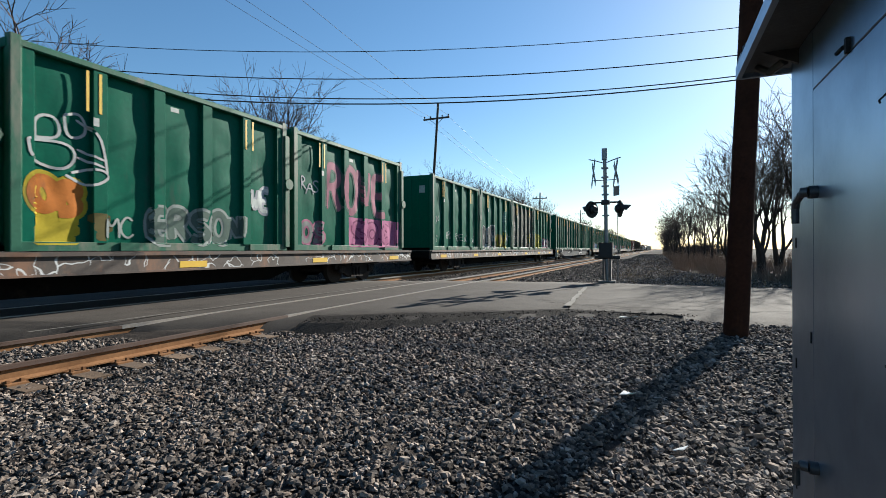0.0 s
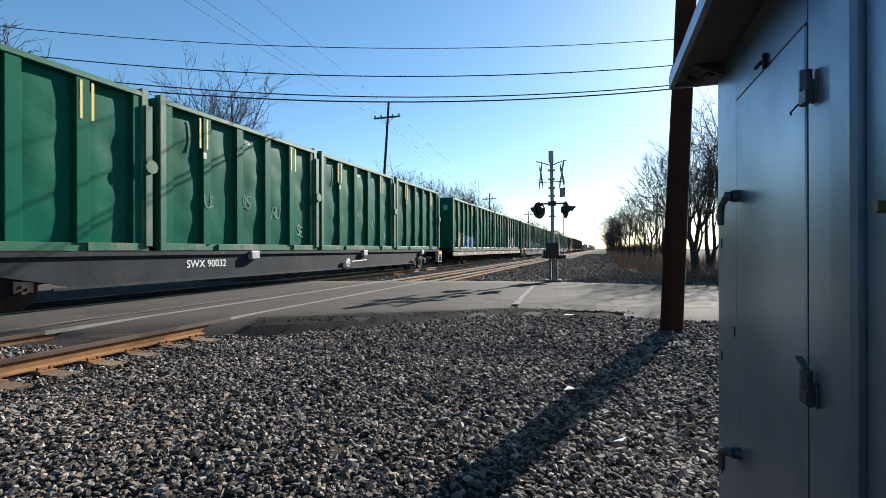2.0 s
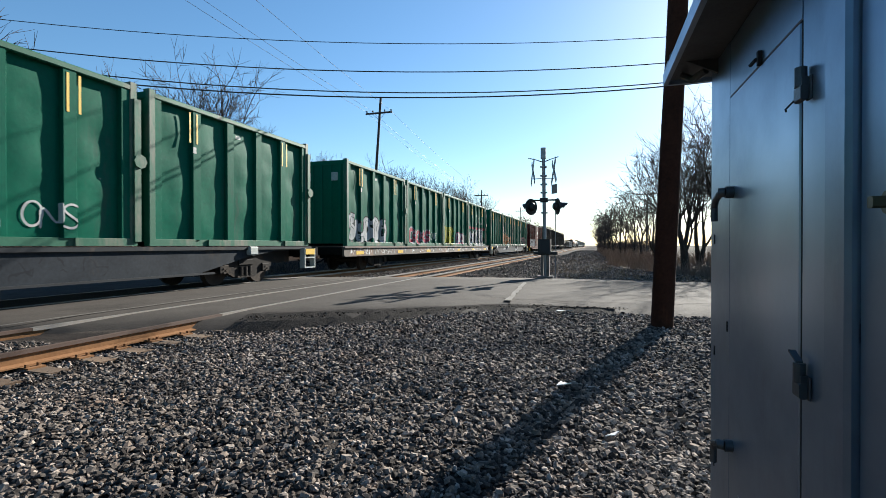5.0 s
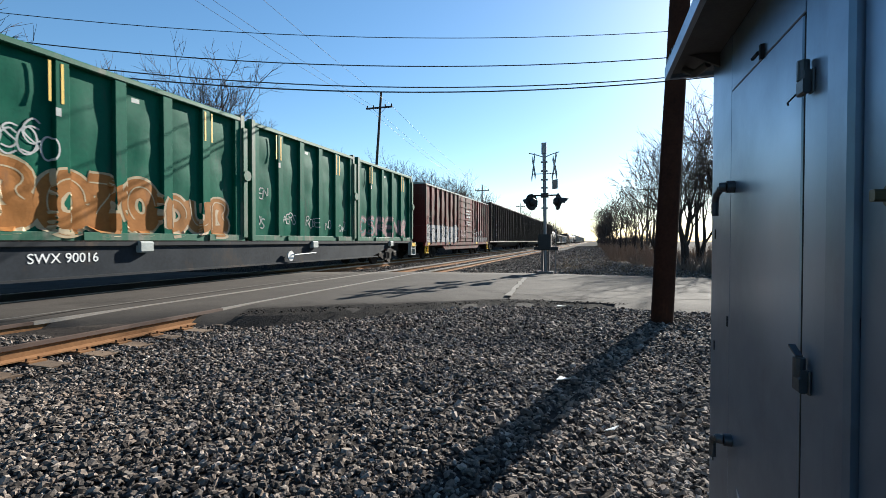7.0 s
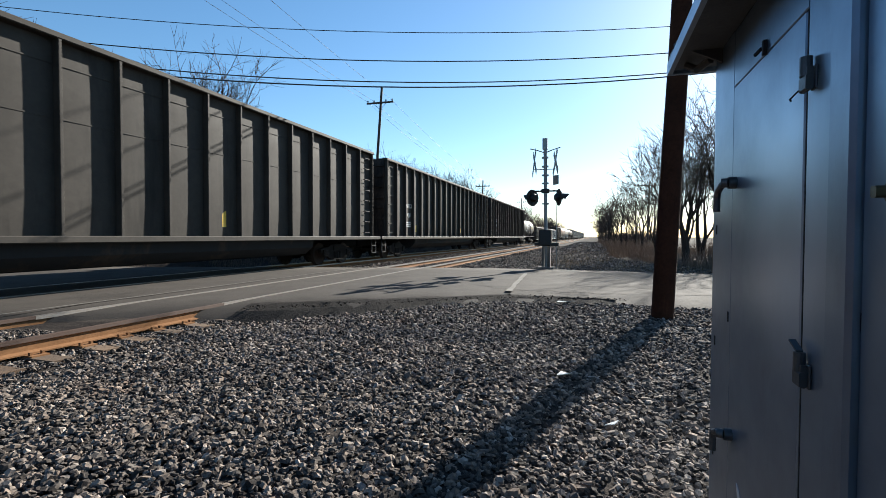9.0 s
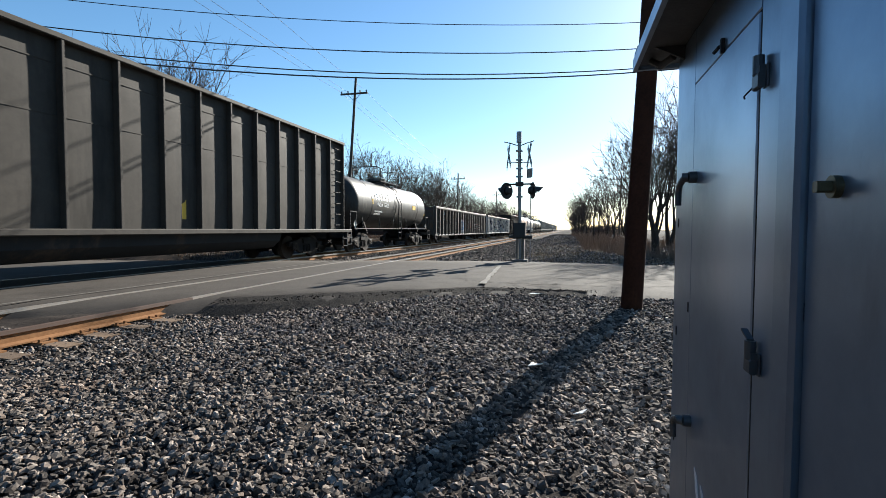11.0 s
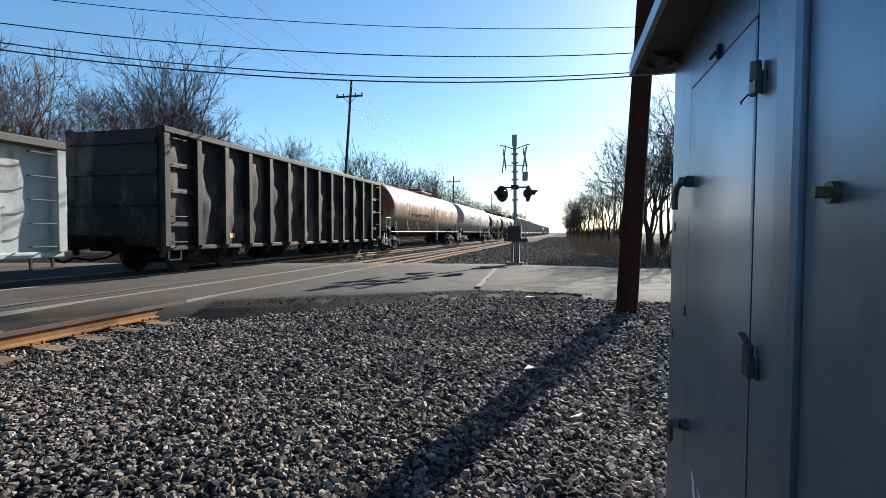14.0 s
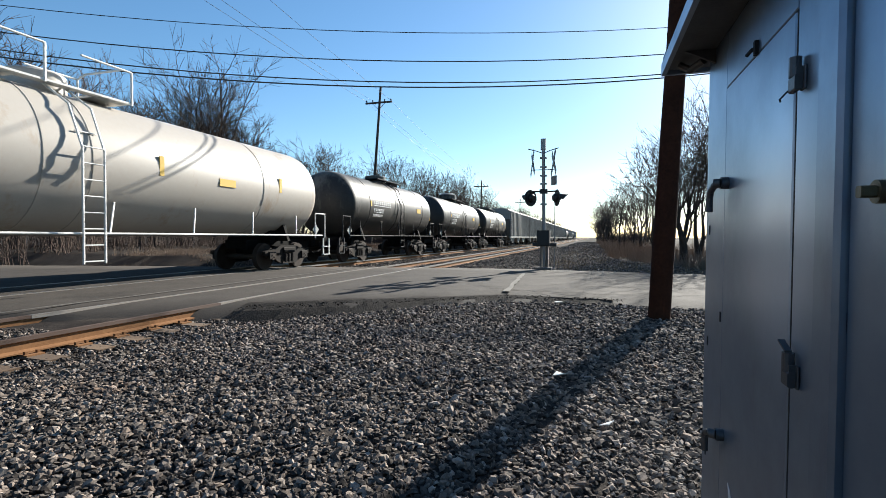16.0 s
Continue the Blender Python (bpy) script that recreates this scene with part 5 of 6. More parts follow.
    if kind == "white" or rail:
        for y in (-1.5, 1.5):
            s.tube([(0.85, y, zt), (0.85, y, zt + 0.75), (0.6, y, zt + 0.85), (-0.6, y, zt + 0.85), (-0.85, y, zt + 0.75), (-0.85, y, zt)], 0.025, 6)
        for x in (-0.85, 0.85):
            for a, b in ((-1.5, -0.35), (0.35, 1.5)):
                s.tube([(x, a, zt + 0.75), (x, b, zt + 0.75), (x, b, zt)], 0.025, 6)
    part("platform", s, rail_m, car, "walkway round the valves", at=pose(0, mid, 0))
    if kind != "black":
        for y in (-h * 0.66, -2.2, 2.0, h * 0.7):
            q = Shape()
            q.box(r * 0.985, r * 0.985 + 0.025, y, y + 0.12, zc - 0.1, zc + 0.35)
            part("reflector", q, M["yellow"], tank, "yellow reflector")
        q = Shape()
        q.box(r - 0.012, r + 0.012, h * 0.42, h * 0.42 + 0.6, zc - 0.15, zc + 0.05)
        part("reflector", q, M["yellow"], tank, "yellow panel")
    else:
        for y, d, z in ((-h * 0.62, 0.12, 0.1), (h * 0.45, 0.6, 0.05), (h - 0.7, 0.09, -0.3)):
            q = Shape()
            xx = math.sqrt(r * r - z * z) * (0.985 if y > h - 1 else 1)
            q.box(xx - 0.03, xx + 0.012, y, y + d, zc + z - 0.12, zc + z + 0.12)
            part("reflector", q, M["yellow"], tank, "yellow reflector")
    # lettering bars
    ink = M["white_ink"] if kind == "black" else M["black_iron"]
    y = -h * 0.55
    rows = [(0.12, 9, 0.26), (-0.2, 7, 0.2), (-0.42, 11, 0.12)]
    if rail:
        paint_text("PROX 15522", 0.30, ink, tank, on_side(r + 0.006, -h * 0.38, zc - 0.02))
        rows = [(0.40, 6, 0.46), (-0.38, 14, 0.09), (-0.52, 11, 0.09)]
    if kind == "white":
        paint_text("TILX  402194", 0.34, ink, tank, on_side(r + 0.004, -h * 0.55 + 1.0, zc + 0.02), squeeze=0.85)
        rows = [(-0.42, 11, 0.12)]
    if kind == "rusty":
        rows = [(-0.35, 22, 0.2)]
    for row, (z, n, s0) in enumerate(rows):
        s = Shape()
        q = y
        for k in range(n):
            wd = s0 * random.uniform(0.45, 0.75)
            for bar, share in ((-0.42, 0.85), (-0.14, 0.3), (0.0, 0.75), (0.16, 0.3), (0.3, 0.85)):
                zb = abs(z + s0 * bar) if z + s0 * bar > 0 else abs(z + s0 * (bar + 0.14))
                xx = math.sqrt(r * r - zb * zb)
                s.box(xx - 0.05, xx + 0.006, q, q + wd * share, zc + z + s0 * bar, zc + z + s0 * (bar + 0.14))
            q += wd + s0 * 0.25
        tagged(part("lettering", s, ink, tank, "unreadable lettering"), kind="stuff")
    for sg in (-1, 1):
        coupler(car, sg * (h + 0.45), sg)
    trucks(car, h - 1.7)
    return car


def gondola(y0, y1, kind, z0, z1, ribs, label):
    car = rail_thing("gondola", label, "gondola car", (y0 + y1) / 2)
    h, w = (y1 - y0) / 2 - 0.1, 1.36
    base = {"grey": dict(col=(0.068, 0.063, 0.056), col2=(0.030, 0.028, 0.025), rough=0.65, spec=0.25, scale=0.8, fine=9, stain=(0.082, 0.044, 0.024), stain_amount=0.36, streak=4),
            "white": dict(col=(0.34, 0.345, 0.335), col2=(0.22, 0.225, 0.22), rough=0.65, spec=0.25, scale=0.8, fine=9, stain=(0.088, 0.068, 0.054), stain_amount=0.36, streak=4),
            "black": dict(col=(0.012, 0.0105, 0.0095), col2=(0.007, 0.006, 0.0055), rough=0.7, spec=0.25, scale=0.8, fine=9, stain=(0.102, 0.071, 0.058), stain_amount=0.5, streak=3)}[kind]
    gm = mat(kind + "_gondola_paint", **base)

    def face(y, z):
        pitch = (2 * h - 0.16) / (ribs - 1)
        if abs((y + h - 0.08 + pitch / 2) % pitch - pitch / 2) < 0.1:
            return w + 0.19
        return w + 0.004 + max(0.0, wall_depth(y, z, -h, h, z0, z1, ribs, 0.16, 0.015, 0.06))

    if kind == "grey":
        patch(car, face, -2.6, -0.7, z0 + 0.1, z0 + 1.3, (0.30, 0.33, 0.36), "white and pale blue sprayed field", 1)
        throw_up(car, face, "OS", -2.3, z0 + 0.3, 0.7, 0.8, 0.22, (0.10, 0.20, 0.33), (0.36, 0.38, 0.4), 2, "blue letters outlined in white")
        for i, (l, y) in enumerate((("RSE", 3.2), ("O", 4.6), ("NWS", 5.6), ("CO", 7.0), ("SE", 8.0), ("AO", 9.6), ("U", 1.8))):
            tag(car, face, l, y - 1.6, z0 + 0.45, 0.34, 0.5, (0.33, 0.33, 0.31) if i % 3 else (0.24, 0.10, 0.10), i, "pale sprayed tag", 0.035)
    elif kind == "white":
        throw_up(car, face, "KASENKZ", -h + 2.5, z0 + 0.15, 2.35, 1.45, 0.28, (0.010, 0.016, 0.048), (0.27, 0.31, 0.32), 3, "dark blue letters edged in pale grey", None, 0.03)
        tag(car, face, "VKZANEW", -h + 3.0, z0 + 0.1, 2.6, 1.6, BLACK, 5, "black sprayed outlines", 0.06)
        for y in range(6):
            patch(car, face, -h + 3.4 + y * 2.9, -h + 4.1 + y * 2.9, z0 + 0.1, z0 + 0.75, (0.09, 0.25, 0.29) if y % 2 else (0.32, 0.37, 0.38), "pale blue sprayed field", y)
    for sg in (1, -1):
        wall = ribbed_wall(car, gm, sg * w, -h, h, z0, z1, ribs, 0.16, 0.19, sg, 0.05, taper=0.28 if kind == "black" else 0.0, bow=0.015, dent=0.06)
        if kind == "black":
            for y in (-h + 0.75, h - 0.75):
                for z in (1.25, 2.1, 2.75):
                    s = Shape()
                    s.box(min(sg * w, sg * (w + 0.1)), max(sg * w, sg * (w + 0.1)), y - 0.6, y + 0.6, z, z + 0.12)
                    part("cross_rib", s, gm, wall)
        s = Shape()
        s.box(min(sg * (w - 0.08), sg * (w + 0.2)), max(sg * (w - 0.08), sg * (w + 0.2)), -h, h, z1, z1 + 0.17, 0.03)
        part("top_chord", s, M["gond_grey" if kind != "black" else "gond_black"], car, "dented top chord")
        s = Shape()
        s.box(min(sg * (w - 0.1), sg * (w + 0.1)), max(sg * (w - 0.1), sg * (w + 0.1)), -h, h, z0 - 0.12, z0, 0.02)
        part("side_sill", s, gm, car)
        for y in np.arange(-h + 2.3, h - 1, 4.3):
            r = Shape()
            r.box(min(sg * (w + 0.003), sg * (w + 0.012)), max(sg * (w + 0.003), sg * (w + 0.012)), y, y + 0.5, z0 + 0.18, z0 + 0.32)
            part("reflector", r, M["yellow"], car, "yellow reflector")
    s = Shape()
    s.box(-w, w, -h, h, z0 - 0.05, z0 + 0.08)
    s.box(-0.35, 0.35, -h - 0.4, h + 0.4, 0.62, 0.95)
    for y in (-2.4, 1.0):
        s.lathe([(y, 0.3), (y + 1.4, 0.3)], "y", 14, (0.6, 0, 0.5))
    part("floor_frame", s, M["black_iron"], car)
    for sg in (-1, 1):
        rail_bars(car, "end_wall", gm, [(-w, w, sg * h - 0.05, sg * h + 0.05, z0, z1 + 0.1)]
                  + [(-w, w, sg * h - 0.12, sg * h + 0.12, z - 0.06, z + 0.06) for z in np.linspace(z0 + 0.3, z1 - 0.2, 4)])
        coupler(car, sg * (h + 0.3), sg)
        ladder(car, w + 0.12, sg * (h - 0.45) - 0.22, sg * (h - 0.45) + 0.22, z0 + 0.1, z1 - 0.1, 5, M["gond_grey"])
        s = Shape()
        for q in (-0.2, 0.2):
            s.box(w + 0.04, w + 0.08, sg * (h - 0.4) + q - 0.02, sg * (h - 0.4) + q + 0.02, 0.38, z0)
        s.box(w + 0.02, w + 0.1, sg * (h - 0.4) - 0.2, sg * (h - 0.4) + 0.2, 0.38, 0.415)
        part("step", s, M["sill_grey"], car)
    if kind == "grey":
        for body, z in (("TCMX", 2.35), ("34452", 1.95)):
            paint_text(body, 0.3, M["white_ink"], car, on_side(w + 0.05, -h + 2.75, z), squeeze=0.8)
    trucks(car, h - 2.2)


def covered_hopper(y0, y1):
    car = rail_thing("covered_hopper", "pale grey covered hopper car with ribbed sides", "hopper car", (y0 + y1) / 2, "covered hoppers of the train")
    h, w, z0, z1 = (y1 - y0) / 2 - 0.3, 1.45, 1.2, 4.3
    for sg in (1, -1):
        ribbed_wall(car, M["cov_grey"], sg * w, -h, h, z0, z1, 16, 0.10, 0.09, sg)
        s = Shape()
        s.box(min(sg * (w - 0.1), sg * (w + 0.1)), max(sg * (w - 0.1), sg * (w + 0.1)), -h - 0.4, h + 0.4, z0 - 0.15, z0)
        part("side_sill", s, M["cov_grey"], car)
    s = Shape()
    s.extrude([(-w, z1), (w, z1), (w * 0.6, z1 + 0.3), (-w * 0.6, z1 + 0.3)], 1, -h, h)
    part("roof", s, M["cov_grey"], car)
    s = Shape()
    for k in range(3):
        y = -h + 3.4 + k * (2 * h - 6.8) / 2
        s.extrude([(y - 2.2, z0), (y + 2.2, z0), (y + 0.4, 0.4), (y - 0.4, 0.4)], 0, -1.2, 1.2)
    part("hopper_bays", s, M["cov_grey"], car)
    for sg in (-1, 1):
        s = Shape()
        s.extrude([(sg * h, z1), (sg * h, z1 - 1.0), (sg * (h - 1.6), z0), (sg * (h - 1.6), z1)], 0, -w + 0.1, w - 0.1)
        s.box(-0.4, 0.4, min(sg * (h - 2), sg * (h + 0.5)), max(sg * (h - 2), sg * (h + 0.5)), 0.7, 1.0)
        part("end_slope", s, M["cov_grey"], car)
        coupler(car, sg * (h + 0.4), sg)
        ladder_rails(car, w + 0.02, sg * (h - 0.3) - 0.2, sg * (h - 0.3) + 0.2, 0.6, z1, 10, M["cov_grey"])
    trucks(car, h - 1.6)
    return car


boxcar(along(203.0), along(221.1))
for a, b, n in ((222.2, 246.0, "4384"), (247.2, 270.8, "4561"), (272.0, 295.9, "4589")):
    coal_car(along(a), along(b), n)
tank_car(along(296.5), along(310.3), "black", 1.34, rail=True)
gondola(along(311.3), along(334.6), "grey", 0.72, 2.68, 22, "weathered grey gondola with dents and small graffiti tags")
gondola(along(335.9), along(358.9), "white", 0.72, 2.68, 20, "pale grey gondola with a large dark blue graffiti piece")
gondola(along(361.2), along(376.2), "black", 0.75, 3.55, 14, "tall black rusty gondola with deep ribs")
tank_car(along(377.2), along(397.7), "rusty", 1.5, mid=0.45)
tank_car(along(398.2), along(418.3), "white", 1.5, mid=0.35)
tank_car(along(419.0), along(431.7), "black", 1.42)
tank_car(along(432.1), along(445.6), "black", 1.42, dome=True)
tank_car(along(446.0), along(459.6), "black", 1.42)
for k in range(5):
    covered_hopper(along(460.9 + 18.6 * k), along(478.6 + 18.6 * k))
for k in range(8):
    u = along(555 + 19 * k)
    if k % 3 == 2:
        tank_car(u, u + 17, "black", 1.45)
    else:
        covered_hopper(u, u + 17.6)


# ---- loose stones, sleepers, broken asphalt ----
def off_road(x, y):
    return y < road_near(x) + 0.12 + 0.3 * noise.noise((x * 1.7, y * 1.7, 2)) or y > road_far(x) - 0.1


def on_gravel(x, y):
    return off_road(x, y) and not (0.42 < x and y < 2.32)


stones("crushed_stone", [
    (-5.5, 0.75, 0.6, 3.2, ground_z, 23000, 0.0195, on_gravel),
    (-5.35, 2.4, 3.0, 6.2, ground_z, 26000, 0.0215, on_gravel),
    (-5.2, 4.5, 6.2, 10.4, ground_z, 24000, 0.0235, on_gravel)], "loose grey crushed stone covering the ground beside the cabinet", 3)
stones("ballast_stone", [
    (-8.6, -5.3, 1.0, 6.6, lambda x, y: -0.11 if -7.43 < x < -6.2 else -0.215, 13000, 0.0205, lambda x, y: on_gravel(x, y) and not (-7.5 < x < -6.0 and y > 4.3 + 0.5 * noise.noise((x * 3, y, 8)))),
    (-13.0, -9.3, 0.0, 3.0, lambda x, y: -0.195, 3000, 0.03, on_gravel)], "loose ballast stone between the rails", 4)
stones("far_ballast_stone", [
    (-13.2, -1.0, 17.5, 34, lambda x, y: ground_z(x, y) if x > -4.8 else -0.19, 20000, 0.03, on_gravel),
    (-13.2, -1.0, 34, 70, lambda x, y: ground_z(x, y) if x > -4.8 else -0.19, 14000, 0.042, on_gravel),
    (-1.0, 5.0, 18.0, 30, ground_z, 9000, 0.028, on_gravel),
    (-1.0, 1.6, 30, 60, ground_z, 7000, 0.036, on_gravel),
    (-4.0, 1.4, 60, 130, ground_z, 7000, 0.06, on_gravel)], "grey ballast stone beyond the road", 5)


def broken_edge():
    """A crumbled dark strip of asphalt where the road meets the stones."""
    v, f = [], []
    xs = np.arange(-5.5, 0.4, 0.07)
    for x in xs:
        e = road_near(x) + 0.15 * noise.noise((x * 1.3, 0, 4))
        fade = min(1.0, (0.4 - x) / 2.5)
        far = e + fade * (0.22 + 0.45 * noise.noise((x * 1.1, 5, 4)) + 0.15 * noise.noise((x * 6, 3, 4))) + 0.02
        fall = max(-0.012 * max(0, x + 5), -0.09)
        for k, (y, z) in enumerate(((e - 0.55, ground_z(x, e) - 0.015), (e - 0.22, -0.085), (e + 0.08, 0.0), (e + 0.08 + (far - e - 0.08) * 0.5, 0.008), (far, 0.002))):
            v.append((x, y, z + (fall if k else 0) + (0.014 * noise.noise((x * 5, y * 5, 7)) if k in (1, 2) else 0)))
    for i in range(len(xs) - 1):
        for j in range(4):
            f.append((i * 5 + j, (i + 1) * 5 + j, (i + 1) * 5 + j + 1, i * 5 + j + 1))
    big_mesh("asphalt_edge", v, f, M["asphalt_dark"], "structure", "crumbled dark asphalt at the edge of the road", "road edge")
    stones("asphalt_crumbs", [(-5.4, 0.6, 6.2, 10.2, lambda x, y: -0.03, 2600, 0.014, lambda x, y: -0.5 < y - road_near(x) < 0.06 + 0.25 * noise.noise((x, y, 1)))],
           "dark crumbs of broken asphalt along the road edge", 6).data.materials[0] = M["asphalt_dark"]


broken_edge()


def road_line(name, pts, w, label):
    """A worn line on the asphalt."""
    v, f = [], []
    for i, (x, y, z) in enumerate(pts):
        a, b = pts[max(0, i - 1)], pts[min(len(pts) - 1, i + 1)]
        d = Vector((b[0] - a[0], b[1] - a[1], 0)).normalized()
        nrm = Vector((-d.y, d.x, 0)) * w * (0.5 + 0.25 * noise.noise((x * 3, y * 3, 0)))
        v += [(x + nrm.x, y + nrm.y, z), (x - nrm.x, y - nrm.y, z)]
        if i:
            f.append((2 * i - 2, 2 * i - 1, 2 * i + 1, 2 * i))
    big_mesh(name, v, f, M["road_paint"], "structure", label, "road marking")


def wiggle(x0, y0, x1, y1, n, amp, z, seed):
    return [(x0 + (x1 - x0) * i / n + amp * noise.noise((i * 0.35, seed, 0)), y0 + (y1 - y0) * i / n + amp * noise.noise((i * 0.35, seed, 9)), z) for i in range(n + 1)]


road_line("flangeway", wiggle(-8.05, 3.8, -8.05, 17, 30, 0.03, 0.012, 1), 0.05, "pale worn flangeway edge in the asphalt")
road_line("stop_line", wiggle(-1.75, 10.2, -2.1, 15.5, 24, 0.04, -0.022, 2), 0.12, "worn pale stop line across the road")


def cracks():
    for k, (x0, y0, x1, y1) in enumerate(((-1.2, 10.6, 3.5, 11.6), (-0.4, 12.2, 4.5, 13.6), (0.4, 11.2, 2.6, 14.5), (-2.6, 11.0, 0.6, 10.1))):
        s = Shape()
        pts = wiggle(x0, y0, x1, y1, 26, 0.5, 0, 20 + k)
        v, f = [], []
        for i, (x, y, _) in enumerate(pts):
            z = -0.009 + max(-0.012 * max(0, x + 5), -0.09) + 0.011
            w = 0.02 + 0.02 * noise.noise((i, k, 0))
            v += [(x, y - w, z), (x, y + w, z)]
            if i:
                f.append((2 * i - 2, 2 * i - 1, 2 * i + 1, 2 * i))
        big_mesh("road_crack", v, f, M["asphalt_dark"], "structure", "dark crack in the old asphalt", "road crack")


cracks()


# ---- the signal cabinet ----
def cabinet():
    k = 0.742
    c = thing("signal_cabinet", "silver-grey metal railway signal cabinet with padlocked doors", "cabinet",
              at=Matrix.Translation((0.005, 0, 1.14 * (1 - k))) @ Matrix.Diagonal((k, k, k, 1)))
    X, Y0, Y1, ZB, ZT = 0.6, -1.4, 3.02, -0.62, 2.12
    s = Shape()
    s.box(X + 0.012, 2.1, Y0, Y1, ZB, ZT)
    part("body", s, M["cabinet"], c)

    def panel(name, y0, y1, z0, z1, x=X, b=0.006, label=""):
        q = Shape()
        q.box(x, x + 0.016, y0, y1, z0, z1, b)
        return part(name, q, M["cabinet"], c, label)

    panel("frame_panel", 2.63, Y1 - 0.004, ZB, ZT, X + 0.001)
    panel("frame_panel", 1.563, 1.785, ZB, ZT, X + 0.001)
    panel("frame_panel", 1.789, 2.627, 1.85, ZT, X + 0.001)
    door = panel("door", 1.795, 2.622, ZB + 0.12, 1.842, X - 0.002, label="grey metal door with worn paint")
    s = Shape()
    s.box(X - 0.03, X + 0.012, 1.43, 1.56, ZB, ZT, 0.012)
    part("corner_post", s, M["cabinet"], c, "folded upright post between the doors")
    panel("frame_panel", 0.2, 1.426, ZB, ZT, X - 0.004)
    s = Shape()
    s.box(X + 0.002, X + 0.013, 1.786, 1.7945, ZB + 0.12, 1.85)
    s.box(X + 0.002, X + 0.013, 1.79, 2.62, 1.8425, 1.8495)
    part("door_gap", s, M["seam"], c, "dark gap round the door")
    for z in (1.39, 0.20):
        s = Shape()
        s.cyl((X, 2.56, z), (X - 0.035, 2.56, z), 0.028, n=14)
        s.tube([(X - 0.035, 2.56, z), (X - 0.05, 2.60, z - 0.005), (X - 0.055, 2.66, z - 0.03), (X - 0.055, 2.68, z - 0.06), (X - 0.055, 2.68, z - 0.13)], 0.016, 10)
        s.cyl((X - 0.035, 2.56, z), (X - 0.06, 2.57, z), 0.022, n=12)
        part("handle", s, M["handle"], door, "bent steel door handle", True)
    for z in (1.64, 0.735):
        q = Shape()
        q.box(X - 0.008, X - 0.002, 1.70, 1.735, z - 0.06, z + 0.01, 0.002)
        q.box(X - 0.025, X - 0.008, 1.715, 1.722, z - 0.03, z + 0.01)
        hasp = part("hasp", q, M["handle"], c, "steel hasp")
        q = Shape()
        q.box(X - 0.030, X - 0.009, 1.712, 1.764, z - 0.06, z - 0.012, 0.005)
        part("padlock", q, M["handle"], hasp, "padlock body")
        q = Shape()
        q.cyl((X - 0.019, 1.742, z - 0.015), (X - 0.019, 1.742, z + 0.045), 0.017, n=12)
        if z < 1:
            q.add([(X - 0.03, 1.74, z + 0.045), (X - 0.01, 1.74, z + 0.045), (X - 0.01, 1.80, z + 0.068), (X - 0.03, 1.80, z + 0.068),
                   (X - 0.03, 1.74, z + 0.051), (X - 0.01, 1.74, z + 0.051), (X - 0.01, 1.80, z + 0.074), (X - 0.03, 1.80, z + 0.074)],
                  [(0, 1, 2, 3), (4, 7, 6, 5), (0, 4, 5, 1), (1, 5, 6, 2), (2, 6, 7, 3), (3, 7, 4, 0)])
        part("lock_cover", q, M["handle"], hasp, "hinged lock cover")
        if z > 1:
            q = Shape()
            q.tube([(X - 0.03, 1.765, z - 0.05), (X - 0.04, 1.80, z - 0.065), (X - 0.035, 1.81, z - 0.07)], 0.003, 6)
            part("pin", q, M["seam"], hasp)
    s = Shape()
    s.tube([(X, 2.19, 1.872), (X - 0.015, 2.19, 1.873), (X - 0.02, 2.24, 1.868)], 0.008, 6)
    s.box(X - 0.014, X, 2.165, 2.185, 1.845, 1.90)
    part("catch", s, M["seam"], c, "small catch over the door")
    s = Shape()
    s.cyl((X, 1.28, 1.235), (X - 0.02, 1.28, 1.235), 0.026, n=16)
    s.box(X - 0.05, X - 0.02, 1.268, 1.292, 1.222, 1.248, 0.004)
    part("knob", s, M["brass"], c, "dull brass fitting on the panel", True)
    for y, z in ((2.92, 0.55), (2.92, -0.05), (2.92, 1.15), (2.66, 0.72), (1.44, 1.32), (1.43, 0.9)):
        q = Shape()
        q.box(X - 0.0025, X + 0.002, y, y + 0.014, z, z + 0.05)
        part("scratch", q, M["seam"], c)
    for k in range(3):
        q = Shape()
        y = 2.46 - 0.11 * k
        q.extrude([(y, 0.02 - 0.03 * k), (y - 0.05, 0.0 - 0.03 * k), (y - 0.10, -0.12), (y - 0.06, -0.13)], 0, X - 0.0045, X - 0.0025)
        part("paint_mark", q, M["white_ink"], door, "smear of pale paint")
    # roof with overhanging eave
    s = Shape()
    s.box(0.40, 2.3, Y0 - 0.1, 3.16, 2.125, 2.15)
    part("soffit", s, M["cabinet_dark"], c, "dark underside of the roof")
    s = Shape()
    s.box(0.375, 0.40, Y0 - 0.1, 3.185, 2.10, 2.17)
    s.box(0.40, 2.3, 3.16, 3.185, 2.10, 2.17)
    part("fascia", s, M["cabinet"], c, "bare metal roof edge")
    s = Shape()
    s.extrude([(0.375, 2.172), (2.32, 2.172), (2.32, 2.42), (1.35, 2.42)], 1, Y0 - 0.1, 3.185)
    part("roof", s, M["cabinet"], c, "sloping sheet metal roof")
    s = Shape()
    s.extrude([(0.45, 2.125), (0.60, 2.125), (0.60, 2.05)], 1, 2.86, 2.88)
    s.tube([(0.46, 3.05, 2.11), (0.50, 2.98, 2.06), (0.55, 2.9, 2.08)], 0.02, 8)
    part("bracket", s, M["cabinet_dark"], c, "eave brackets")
    s = Shape()
    s.tube([(0.42, 3.12, 2.19), (0.42, 3.14, 2.27), (0.50, 3.14, 2.30)], 0.018, 8)
